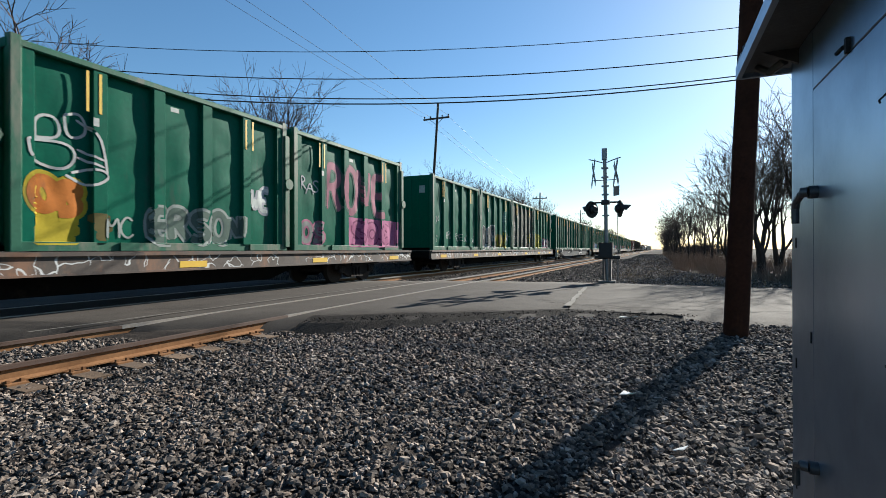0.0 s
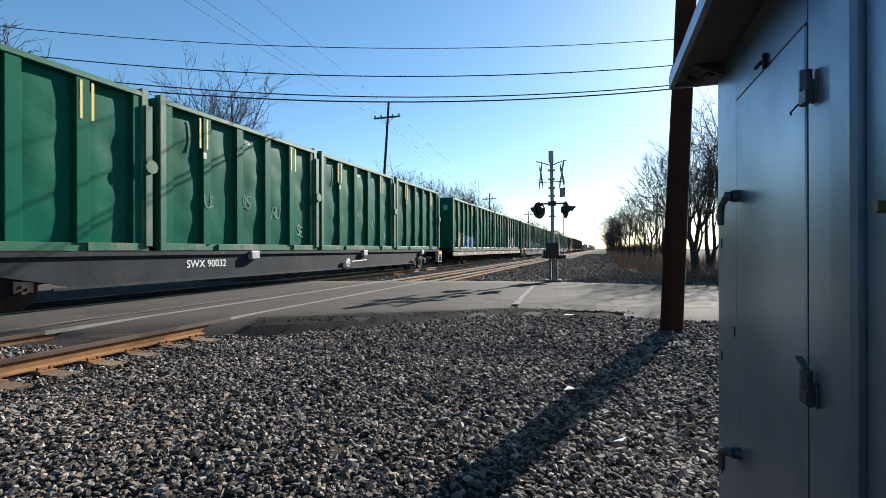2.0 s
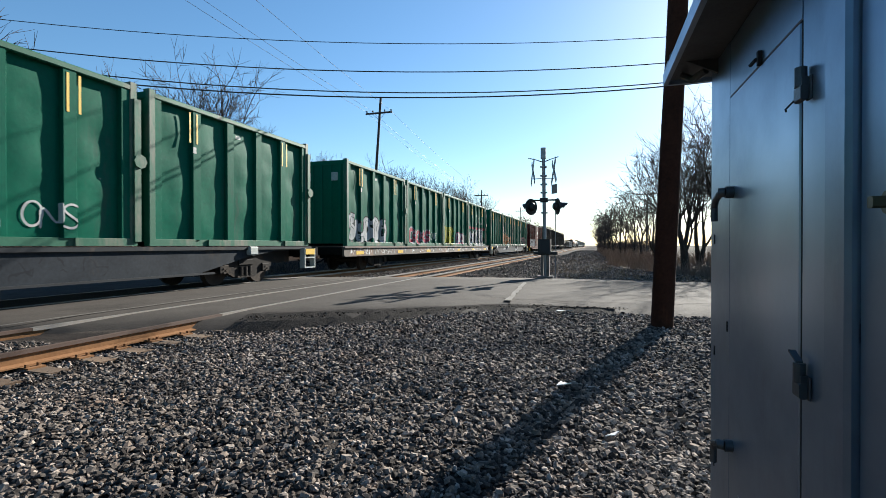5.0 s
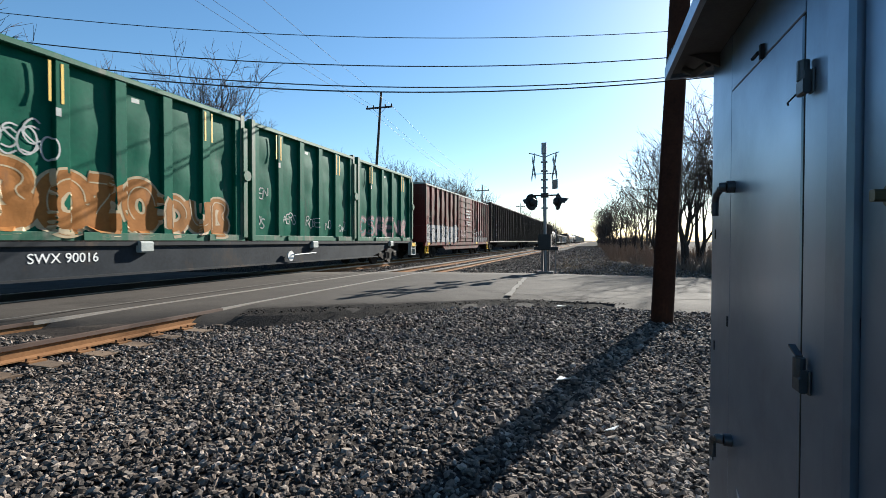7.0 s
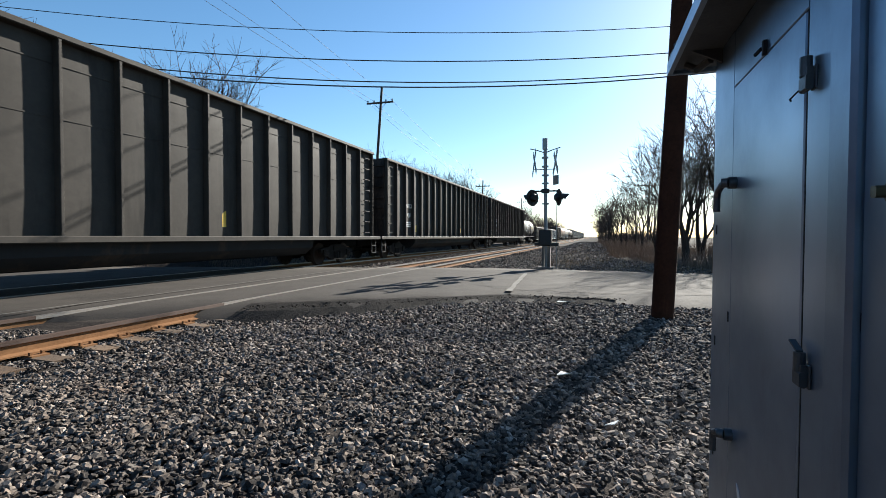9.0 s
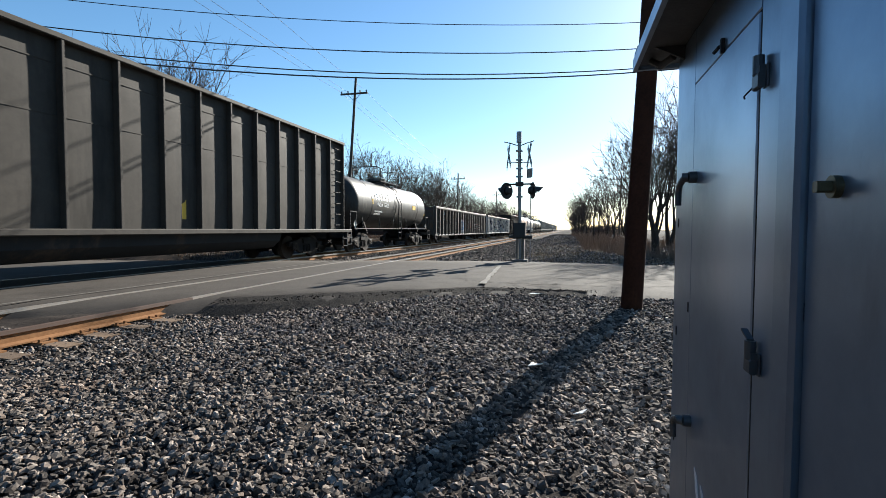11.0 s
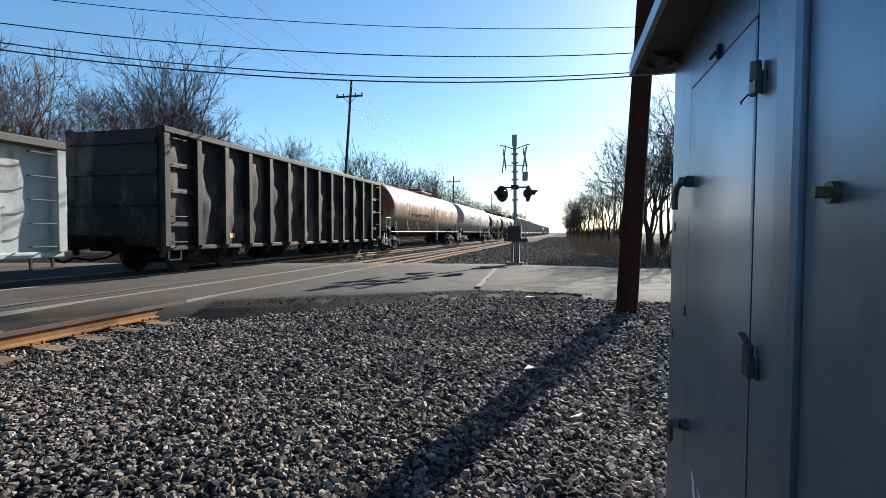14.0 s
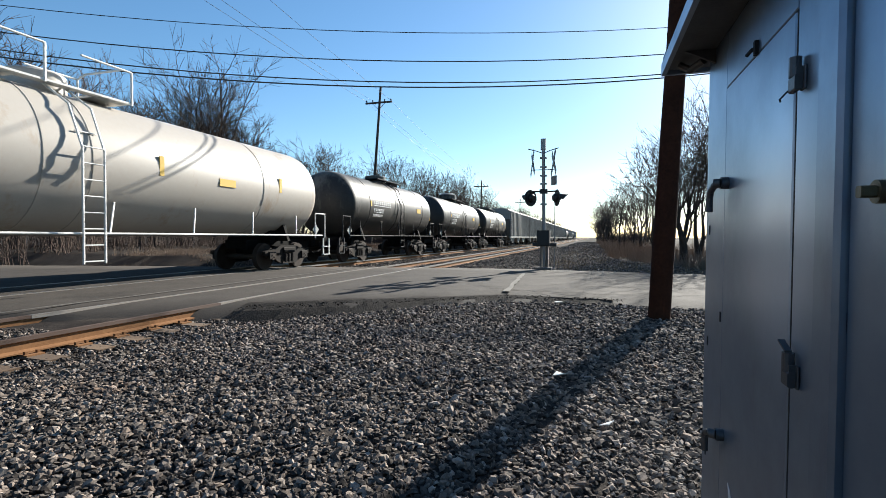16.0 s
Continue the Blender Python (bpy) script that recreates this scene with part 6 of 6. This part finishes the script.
    s.box(0.38, 0.52, 3.02, 3.16, 2.17, 2.20)
    part("conduit", s, M["handle"], c, "bent conduit on the roof edge")


cabinet()


# ---- poles, wires and crossing signal ----
def wooden_pole(name, base, top, r0, r1, label, arm=None, group=""):
    p = thing(name, label, "utility pole", group)
    base, top = Vector(base), Vector(top)
    s = Shape()
    n, k = 16, 26
    v, f = [], []
    for i in range(k + 1):
        t = i / k
        c = base.lerp(top, t)
        r = r0 + (r1 - r0) * t
        for j in range(n):
            a = 2 * math.pi * j / n
            rr = r * (1 + 0.05 * noise.noise((math.cos(a) * 2, math.sin(a) * 2, t * 9 + base.y)))
            v.append((c.x + rr * math.cos(a), c.y + rr * math.sin(a), c.z))
    for i in range(k):
        for j in range(n):
            f.append((i * n + j, i * n + (j + 1) % n, (i + 1) * n + (j + 1) % n, (i + 1) * n + j))
    f.append(tuple(range(k * n, (k + 1) * n)))
    s.add(v, f)
    part("shaft", s, M["pole_wood"] if r0 > 0.155 else M["far_wood"], p, smooth=True)
    if arm:
        z, w = arm
        c = base.lerp(top, (z - base.z) / (top.z - base.z))
        s = Shape()
        s.box(c.x - w, c.x + w, c.y - 0.24, c.y - 0.12, z - 0.07, z + 0.07, 0.01)
        part("crossarm", s, M["far_wood"], p, "wooden crossarm")
        for d in (-w + 0.1, -w * 0.45, w * 0.45, w - 0.1):
            q = Shape()
            q.lathe([(z + 0.07, 0.03), (z + 0.13, 0.06), (z + 0.22, 0.06), (z + 0.27, 0.03)], "z", 10, (c.x + d, c.y - 0.18, 0))
            part("insulator", q, M["signal_black"], p)
        q = Shape()
        for d in (-1, 1):
            q.cyl((c.x + d * w * 0.5, c.y - 0.2, z - 0.05), (c.x, c.y - 0.17, z - 0.6), 0.02, n=6)
        part("brace", q, M["signal_black"], p)
    return p


wooden_pole("utility_pole", (1.02, 8.4, -0.3), (1.55, 8.5, 11.5), 0.17, 0.125, "dark creosoted wooden utility pole standing in gravel")
wooden_pole("utility_pole", (-18.9, 39.0, -0.3), (-17.9, 39.0, 14.1), 0.15, 0.10, "thin wooden pole with one crossarm behind the tracks", (12.75, 1.25), "poles along the tracks")
wooden_pole("utility_pole", (-18.2, 80.0, -0.3), (-18.1, 80.0, 10.6), 0.15, 0.10, "thin wooden pole with one crossarm behind the tracks", (9.6, 1.2), "poles along the tracks")
wooden_pole("utility_pole", (-18.2, 125.0, -0.3), (-18.1, 125.0, 11), 0.15, 0.10, "thin wooden pole with one crossarm behind the tracks", (10, 1.2), "poles along the tracks")
wooden_pole("utility_pole", (7.3, 76.0, -0.3), (7.5, 76.0, 9.2), 0.15, 0.10, "thin wooden pole with one crossarm among bare trees", (8.6, 1.6), "poles along the tracks")


def rope(s, pts, r, n=6):
    """One unbroken thin tube through the points."""
    v, f = [], []
    for i, p in enumerate(pts):
        d = (pts[min(i + 1, len(pts) - 1)] - pts[max(i - 1, 0)]).normalized()
        u = d.cross(Vector((0, 0, 1))).normalized()
        w = u.cross(d)
        v += [p + r * (math.cos(6.2832 * k / n) * u + math.sin(6.2832 * k / n) * w) for k in range(n)]
        if i:
            f += [((i - 1) * n + k, (i - 1) * n + (k + 1) % n, i * n + (k + 1) % n, i * n + k) for k in range(n)]
    s.add(v, f)


def wire(a, b, sag, r, label):
    s = Shape()
    a, b = Vector(a), Vector(b)
    pts = [a.lerp(b, k / 24) - Vector((0, 0, sag * 4 * (k / 24) * (1 - k / 24))) for k in range(25)]
    rope(s, pts, r)
    ob = part("overhead_wire", s, M["wire"], None)
    tagged(ob, label, "wire", "overhead wires")


def road_wire(right, left, sag, r):
    """A wire along the road, through two places, drawn on to poles out of sight."""
    a, b = Vector(right), Vector(left)
    d = (b - a) / (b - a).length
    s = (b - a).length
    p, q = a - d * 8, b + d * 8
    full = (q - p).length
    t = 8 / full
    lift = Vector((0, 0, sag * 4 * t * (1 - t)))
    wire(p + lift, q + lift, sag, r, "black overhead wire along the road")


road_wire((2.3, 22.1, 9.88), (-19.9, 13.2, 9.6), 1.3, 0.014)
road_wire((2.3, 22.1, 8.78), (-19.9, 13.2, 8.57), 1.5, 0.020)
road_wire((2.3, 22.1, 7.95), (-19.9, 13.2, 7.88), 1.7, 0.022)
road_wire((2.3, 22.1, 7.79), (-19.9, 13.0, 7.58), 1.7, 0.026)
for dx in (-1.15, -0.55, 1.15):
    wire((-18.15 + dx, 38.8, 13.0), (-18.0 + dx * 2.2, -4, 15.5), 0.5, 0.010, "thin line wire along the tracks")
    wire((-18.15 + dx, 38.8, 13.0), (-18.1 + dx, 79.8, 9.85), 0.6, 0.010, "thin line wire along the tracks")


def crossing_signal():
    c = thing("crossing_signal", "aluminium railway crossing mast with crossbucks and red flashing lamps", "railway signal")
    bx, by, bz, tx, tz = -1.72, 18.2, -0.1, -1.80, 4.72
    mast_x = lambda z: bx + (tx - bx) * (z - bz) / (tz - bz)
    s = Shape()
    s.cyl((bx, by, bz), (tx, by, tz), 0.065, n=14)
    part("mast", s, M["mast_alu"], c, "grey aluminium mast", True)
    s = Shape()
    for z in (4.05, 3.72, 3.4, 3.1, 2.35):
        s.box(mast_x(z) - 0.12, mast_x(z) + 0.12, by - 0.08, by + 0.08, z - 0.025, z + 0.025)
    s.box(tx - 0.09, tx + 0.09, by - 0.09, by + 0.09, 4.35, 4.75, 0.02)
    part("clamp", s, M["mast_alu"], c, "clamps round the mast")
    s = Shape()
    for d in (-1, 1):
        s.tube([(tx, by, 4.22), (tx + d * 0.26, by, 4.32), (tx + d * 0.55, by, 4.40)], 0.018, 6)
        s.cyl((tx, by, 3.62), (tx + d * 0.40, by, 3.62), 0.015, n=6)
    part("sign_arm", s, M["mast_alu"], c, "arms that carry the crossbucks")
    for d in (-1, 1):
        for tilt in (-42, 42):
            q = Shape()
            q.box(-0.006, 0.006, -0.61, 0.61, -0.11, 0.11)
            part("crossbuck_blade", q, M["sign_back"], c, "crossbuck blade seen from its grey back" if d > 0 else "white crossbuck blade", at=pose(tx + d * 0.38 + tilt * 0.0003, by, 3.86, tilt, 0, 14))
    q = Shape()
    q.box(-0.01, 0.01, -0.16, 0.16, -0.17, 0.17)
    part("track_sign", q, M["sign_back"], c, "small plate under the crossbuck", at=pose(tx + 0.40, by, 3.22, 0, 0, 40))
    s = Shape()
    s.cyl((mast_x(2.8) - 0.55, by, 2.82), (mast_x(2.8) + 0.55, by, 2.82), 0.03, n=8)
    s.box(mast_x(2.8) - 0.14, mast_x(2.8) + 0.14, by - 0.1, by + 0.1, 2.74, 2.9, 0.02)
    part("lamp_crossarm", s, M["signal_black"], c, "black pipe that carries the lamps")
    for d in (-1, 1):
        x = mast_x(2.6) + d * 0.48
        q = Shape()
        q.lathe([(-0.02, 0.30), (0.0, 0.31), (0.02, 0.30)], "x", 26)
        plate = part("lamp_background", q, M["signal_black"], c, "round black backing disc", at=pose(x, by, 2.58, 0, 0, d * 30 - 8))
        q = Shape()
        q.lathe([(-d * 0.16, 0.10), (-d * 0.10, 0.15), (0.0, 0.16)], "x", 18)
        part("lamp_housing", q, M["signal_black"], plate)
        q = Shape()
        q.lathe([(d * 0.022, 0.15), (d * 0.05, 0.12), (d * 0.06, 0.05)], "x", 18)
        part("lens", q, M["lens_red"], plate, "unlit red lens")
        q = Shape()
        n = 12
        v, f = [], []
        for i in range(n + 1):
            a = math.pi * (i / n) * 1.15 - 0.24
            v += [(d * 0.02, 0.17 * math.cos(a), 0.17 * math.sin(a)), (d * 0.40 * (0.5 + 0.5 * max(0, math.sin(a))), 0.17 * math.cos(a), 0.17 * math.sin(a) - 0.03),
                  (d * 0.02, 0.16 * math.cos(a), 0.16 * math.sin(a)), (d * 0.40 * (0.5 + 0.5 * max(0, math.sin(a))), 0.16 * math.cos(a), 0.16 * math.sin(a) - 0.03)]
            if i:
                k = 4 * i
                f += [(k - 4, k - 3, k + 1, k), (k - 2, k + 2, k + 3, k - 1), (k - 3, k - 1, k + 3, k + 1), (k - 4, k, k + 2, k - 2)]
        q.add(v, f)
        part("hood", q, M["signal_black"], plate, "black lamp hood")
    s = Shape()
    s.box(bx - 0.26, bx + 0.20, by - 0.2, by + 0.2, 0.85, 1.38, 0.03)
    s.box(bx - 0.42, bx + 0.45, by - 0.15, by + 0.15, 0.80, 0.92, 0.02)
    part("junction_box", s, M["signal_black"], c, "dark junction box on the mast")
    s = Shape()
    s.box(bx - 0.15, bx - 0.08, by - 0.1, by + 0.1, bz, 0.8)
    s.box(bx + 0.08, bx + 0.15, by - 0.1, by + 0.1, bz, 0.8)
    s.box(bx - 0.28, bx + 0.28, by - 0.25, by + 0.25, bz - 0.1, bz + 0.12, 0.03)
    part("foundation", s, M["concrete"], c, "base casting of the mast")
    s = Shape()
    s.cyl((bx + 0.36, by + 0.05, -0.1), (bx + 0.36, by + 0.05, 2.75), 0.015, n=6)
    part("conduit", s, M["mast_alu"], c)


crossing_signal()


# ---- trees and brush ----
def tubes(segs, thick, sides):
    """Tapered prisms round (p, q, r, s), as arrays."""
    P, Q = np.array([s[0] for s in segs]), np.array([s[1] for s in segs])
    R, S = np.array([s[2] for s in segs]), np.array([s[3] for s in segs])
    d = Q - P
    d /= np.linalg.norm(d, axis=1, keepdims=True) + 1e-9
    up = np.where(np.abs(d[:, 2:3]) > 0.9, np.array([[1.0, 0, 0]]), np.array([[0, 0, 1.0]]))
    u = np.cross(d, up)
    u /= np.linalg.norm(u, axis=1, keepdims=True)
    w = np.cross(d, u)
    ang = np.arange(sides) * 2 * math.pi / sides
    ring = np.cos(ang)[None, :, None] * u[:, None] + np.sin(ang)[None, :, None] * w[:, None]
    v = np.concatenate([P[:, None] + ring * R[:, None, None], Q[:, None] + ring * S[:, None, None]], 1).reshape(-1, 3)
    b = (np.arange(len(segs)) * 2 * sides)[:, None]
    f = np.concatenate([np.concatenate([b + k, b + (k + 1) % sides, b + sides + (k + 1) % sides, b + sides + k], 1) for k in range(sides)])
    return v, f


def bare_tree(seed, height, spread, stems=1, levels=7, twigs=5):
    """A leafless tree that forks again and again into thinner limbs, with a spray of fine twigs at every tip."""
    rng = random.Random(seed)
    big, small = [], []

    def tilt(d, angle, turn):
        u = d.orthogonal().normalized()
        w = d.cross(u)
        side = math.cos(turn) * u + math.sin(turn) * w
        return (math.cos(angle) * d + math.sin(angle) * side).normalized()

    def limb(p, d, length, r, r2, n, wob, keep):
        for i in range(n):
            d = (d + Vector((rng.uniform(-wob, wob), rng.uniform(-wob, wob), rng.uniform(-wob, wob) * 0.7 + 0.03))).normalized()
            q = p + d * length / n
            ra, rb = r + (r2 - r) * i / n, r + (r2 - r) * (i + 1) / n
            keep.append((tuple(p), tuple(q), ra, rb))
            p = q
        return p, d

    def spray(p, d, length):
        for _ in range(twigs):
            limb(p, tilt(d, rng.uniform(0.15, 0.8), rng.uniform(0, 6.28)), length * rng.uniform(0.6, 1.2), 0.010, 0.005, 3, 0.12, small)

    def grow(p, d, length, r, level):
        tip, d2 = limb(p, d, length, r, r * 0.72, 4 if level < 3 else 3, 0.10 + 0.012 * level, big if level < 4 else small)
        if level > 2:
            for _ in range(2):
                f = rng.uniform(0.2, 0.9)
                limb(p.lerp(tip, f), tilt(d, rng.uniform(0.5, 1.1), rng.uniform(0, 6.28)), length * rng.uniform(0.5, 0.95), max(0.009, r * 0.35), 0.005, 3, 0.13, small)
        if level == levels:
            spray(tip, d2, length * 0.9)
            return
        turn = rng.uniform(0, 6.28)
        kids = 3 if level in (1, 2) and rng.random() < 0.6 else 2
        for k in range(kids):
            main = k == 0
            angle = (rng.uniform(0.10, 0.32) if main else rng.uniform(0.38, 0.78)) * spread
            nd = tilt(d2, angle, turn + k * 6.283 / kids + rng.uniform(-0.4, 0.4))
            nd = (nd + Vector((0, 0, 0.10))).normalized()
            grow(tip, nd, length * (rng.uniform(0.84, 0.96) if main else rng.uniform(0.66, 0.9)), max(0.009, r * 0.74 * (rng.uniform(0.85, 0.97) if main else rng.uniform(0.55, 0.78))), level + 1)

    for k in range(stems):
        a = 6.283 * k / stems + rng.uniform(0, 1)
        lean = Vector((math.cos(a), math.sin(a), 0)) * (0.05 if stems == 1 else 0.16)
        grow(Vector((lean.x, lean.y, -0.3)), (Vector((0, 0, 1)) + lean).normalized(), height * 0.22 * (1 if k == 0 else rng.uniform(0.75, 0.95)), height * (0.024 if stems == 1 else 0.018), 0)
    top = max(q[1][2] for q in small)
    return [[(tuple(c * height / top for c in p), tuple(c * height / top for c in q), r, r2) for p, q, r, r2 in part_] for part_ in (big, small)]


def tree_model(seed, height, spread, stems, levels, twigs, label):
    t = thing("bare_tree", label, "tree", "bare trees along the railway")
    big, small = bare_tree(seed, height, spread, stems, levels, twigs)
    v, f = tubes(big, 0, 6)
    big_mesh("trunk", v, f, M["bark"], parent=t)
    v, f = tubes(small, 0, 3)
    big_mesh("crown", v, f, M["twig"], parent=t)
    return t


# models of 10 m height: tall and domed, crooked, slim, bushy
TREES = [tree_model(11, 10, 1.05, 3, 6, 4, "tall bare deciduous tree with forked trunks and a domed crown"), tree_model(23, 10, 1.25, 1, 7, 2, "bare tree with crooked dark forking limbs"),
         tree_model(37, 10, 0.85, 2, 6, 3, "slim bare tree with upright branches"), tree_model(41, 10, 1.15, 4, 6, 3, "bushy leafless tree with many stems and reddish twigs")]
USED = set()


def plant(k, x, y, scale, turn):
    m = pose(x, y, ground_z(x, y), 0, 0, turn)
    t = TREES[k]
    if k in USED:
        t = copy_thing(t, m)
    else:
        USED.add(k)
    t.scale = (scale,) * 3
    t.matrix_basis = m @ Matrix.Diagonal((scale, scale, scale, 1))


# behind the tracks, model, place, height, turn: the tall domed tree, the dark crooked one, the thick clump, then the lower row along the line
for k, x, y, h, turn in ((0, -28, 30.6, 16.8, 77), (1, -28.6, 31.8, 16.0, 200), (2, -27.6, 29.2, 15.0, 150), (1, -25, 22.2, 9.9, 20), (3, -26, 17.6, 10.9, 0), (3, -28.5, 17.4, 11.2, 130), (1, -30, 20.5, 10.6, 250), (1, -26, 12.9, 14.4, 200),
                         (3, -29, 9, 11.5, 60), (1, -27, 5, 11, 300), (2, -31, 25, 11.5, 100), (2, -27, 26.2, 9.5, 310), (2, -29.5, 33.5, 11.8, 40), (1, -27, 35.5, 10.4, 150), (3, -30, 38, 9.5, 220),
                         (2, -26, 39, 9.0, 15), (1, -26, 42.4, 11.6, 80), (2, -27.5, 46, 11.2, 190), (3, -25, 49, 9.6, 300), (2, -24.5, 52, 10.4, 60), (1, -24, 58, 13.0, 140), (2, -25.5, 61, 12.4, 250),
                         (3, -24, 65, 11.6, 20), (2, -25, 69, 12.2, 90), (3, -23, 74, 12.6, 160), (3, -23, 80, 13.6, 330), (3, -25, 84, 13.2, 45), (2, -23, 89, 12.0, 210), (1, -37, 42, 11, 20), (1, -38, 22, 11, 110),
                         (2, -35, 30, 12, 75), (3, -35, 12, 11, 170), (0, -33, 1, 13, 10)):
    plant(k, x, y, h / 10.3, turn)
rng_t = random.Random(5)
for i in range(26):
    plant(rng_t.choice((2, 3, 3, 1)), -23.5 + rng_t.uniform(-2.5, 1.5), 95 + i * 9.5, rng_t.uniform(1.0, 1.25), rng_t.uniform(0, 360))
# beside the near track, beyond the road
for k, x, y, h, turn in ((0, 5.0, 30.5, 10.0, 40), (1, 7.0, 31.5, 10.6, 190), (2, 4.2, 36, 8.6, 300), (2, 6.6, 35, 9.4, 70), (2, 8.6, 33, 9.0, 120), (0, 10.5, 37, 10, 20), (2, 3.0, 56, 8.0, 150), (1, 4.4, 52, 7.4, 0), (2, 4.6, 61, 8.4, 210),
                         (1, 2.6, 68, 7.8, 80), (2, 2.2, 80, 8.4, 20), (1, 2.0, 92, 8.6, 190)):
    plant(k, x, y, h / 10, turn)
for i in range(15):
    plant(rng_t.choice((1, 2, 2)), 2.2 + rng_t.uniform(-0.6, 2.0), 104 + i * 13, rng_t.uniform(0.85, 1.05), rng_t.uniform(0, 360))


def thicket(name, x0, x1, y0, y1, n, h0, h1, width, material, label, category, seed, per=4, keep=None):
    """Dry stems and blades in clumps; every stem is a thin leaning three-sided prism."""
    rng = np.random.default_rng(seed)
    segs = []
    x, y = rng.uniform(x0, x1, n), y0 + (y1 - y0) * rng.power(0.75, n)
    for a, b in zip(x, y):
        if keep and not keep(a, b):
            continue
        if road_near(max(a, -20)) - 0.3 < b < road_far(max(a, -20)) + 0.5 and a > -45:
            continue
        z = ground_z(a, b) - 0.05
        h = rng.uniform(h0, h1) * (0.7 + 0.6 * abs(noise.noise((a * 0.25, b * 0.25, seed))))
        for _ in range(per):
            lean = rng.normal(0, 0.28, 2)
            p = (a + rng.normal(0, 0.12), b + rng.normal(0, 0.12), z)
            k = h * rng.uniform(0.5, 1.0)
            m = (p[0] + lean[0] * k * 0.4, p[1] + lean[1] * k * 0.4, z + k * 0.55)
            q = (p[0] + lean[0] * k, p[1] + lean[1] * k, z + k)
            segs.append((p, m, width, width * 0.7))
            segs.append((m, q, width * 0.7, width * 0.25))
            if h > 1.2:
                for _ in range(2):
                    e = rng.normal(0, 0.22 * h, 3)
                    segs.append((m, (m[0] + e[0], m[1] + e[1], m[2] + abs(e[2]) + 0.1 * h), width * 0.5, width * 0.2))
    v, f = tubes(segs, 0, 3)
    big_mesh(name, v, f, material, "stuff", label, category)


def brush_edge(x, y):
    return x > max(0.9, 4.6 - (y - 22) * 0.36) + 0.4 * noise.noise((x, y * 0.6, 3))


thicket("dry_brush", 0.8, 10.0, 22.3, 45, 1250, 0.3, 1.35, 0.009, M["brush"], "dense brown dry brush beside the tracks", "brush", 1, 6, brush_edge)
thicket("dry_brush", 0.8, 7.0, 42, 150, 900, 0.5, 1.6, 0.014, M["brush"], "dense brown dry brush beside the tracks", "brush", 2, 5, brush_edge)
thicket("dry_grass", -2.0, 4.5, 20, 70, 1300, 0.08, 0.28, 0.007, M["grass_dry"], "thin dry grass at the foot of the brush", "grass", 3, 6)
thicket("dry_grass_bank", -17.5, -13.4, 6, 60, 3600, 0.15, 0.5, 0.009, M["brush"], "dry brown grass on the bank behind the tracks", "grass", 4, 7)
thicket("undergrowth", -32, -20, -8, 90, 2200, 1.0, 3.0, 0.016, M["twig"], "leafless undergrowth in front of the bare trees", "undergrowth", 5, 4)
thicket("undergrowth", -30, -21, 55, 340, 2000, 2.0, 5.0, 0.03, M["twig"], "leafless undergrowth along the far tracks", "undergrowth", 6, 4)
thicket("undergrowth", 1.6, 12, 80, 330, 700, 1.5, 4.0, 0.03, M["twig"], "leafless undergrowth along the far tracks", "undergrowth", 7, 4)


def litter(x, y, pts, label):
    s = Shape()
    v = [(x + a, y + b, ground_z(x, y) + 0.035 + 0.015 * ((i * 7) % 3)) for i, (a, b) in enumerate(pts)]
    n = len(v)
    s.add(v + [(p[0], p[1], p[2] - 0.006) for p in v], [tuple(range(n)), tuple(range(2 * n - 1, n - 1, -1))] + [(i, (i + 1) % n, n + (i + 1) % n, n + i) for i in range(n)])
    ob = part("paper_scrap", s, M["litter"], None)
    tagged(ob, label, "litter", "scraps of litter")


litter(-0.27, 4.45, ((-0.06, -0.03), (0.0, -0.05), (0.07, -0.02), (0.05, 0.04), (-0.03, 0.05)), "crumpled white scrap of paper on the stones")
litter(0.10, 3.36, ((-0.04, -0.02), (0.02, -0.03), (0.05, 0.01), (0.0, 0.03)), "small white scrap on the stones")
litter(-0.54, 9.45, ((-0.16, -0.03), (0.02, -0.06), (0.17, 0.0), (0.05, 0.05), (-0.12, 0.04)), "flat pale scrap of cardboard at the road edge")

# ties last: the near ones under the rusty track, then those beyond the road
build_ties(near_track, TRACK_NEAR, -1.0, 6.3)
build_ties(near_track, TRACK_NEAR, 18.4, 60, True)
build_ties(far_track, TRACK_FAR, -3.0, 3.0, True)
build_ties(far_track, TRACK_FAR, 15.8, 60, True)

def motions():
    """The train rolls past at an even speed; its wheels turn with it."""
    for ob, u, z in MOVERS:
        walk(ob, [(t, pose(TRACK_FAR, u - V_TRAIN * t, z)) for t in (0.0, 4.0, 8.0, 12.0, 16.0)])
    turns = [(k / FPS, pose(0, 0, 0, (88.0 * k) % 360)) for k in range(16 * FPS + 1)]
    for wheels, y in WHEELSETS:
        walk(wheels, [(t, pose(0, y, 0.44) @ m) for t, m in turns])


motions()
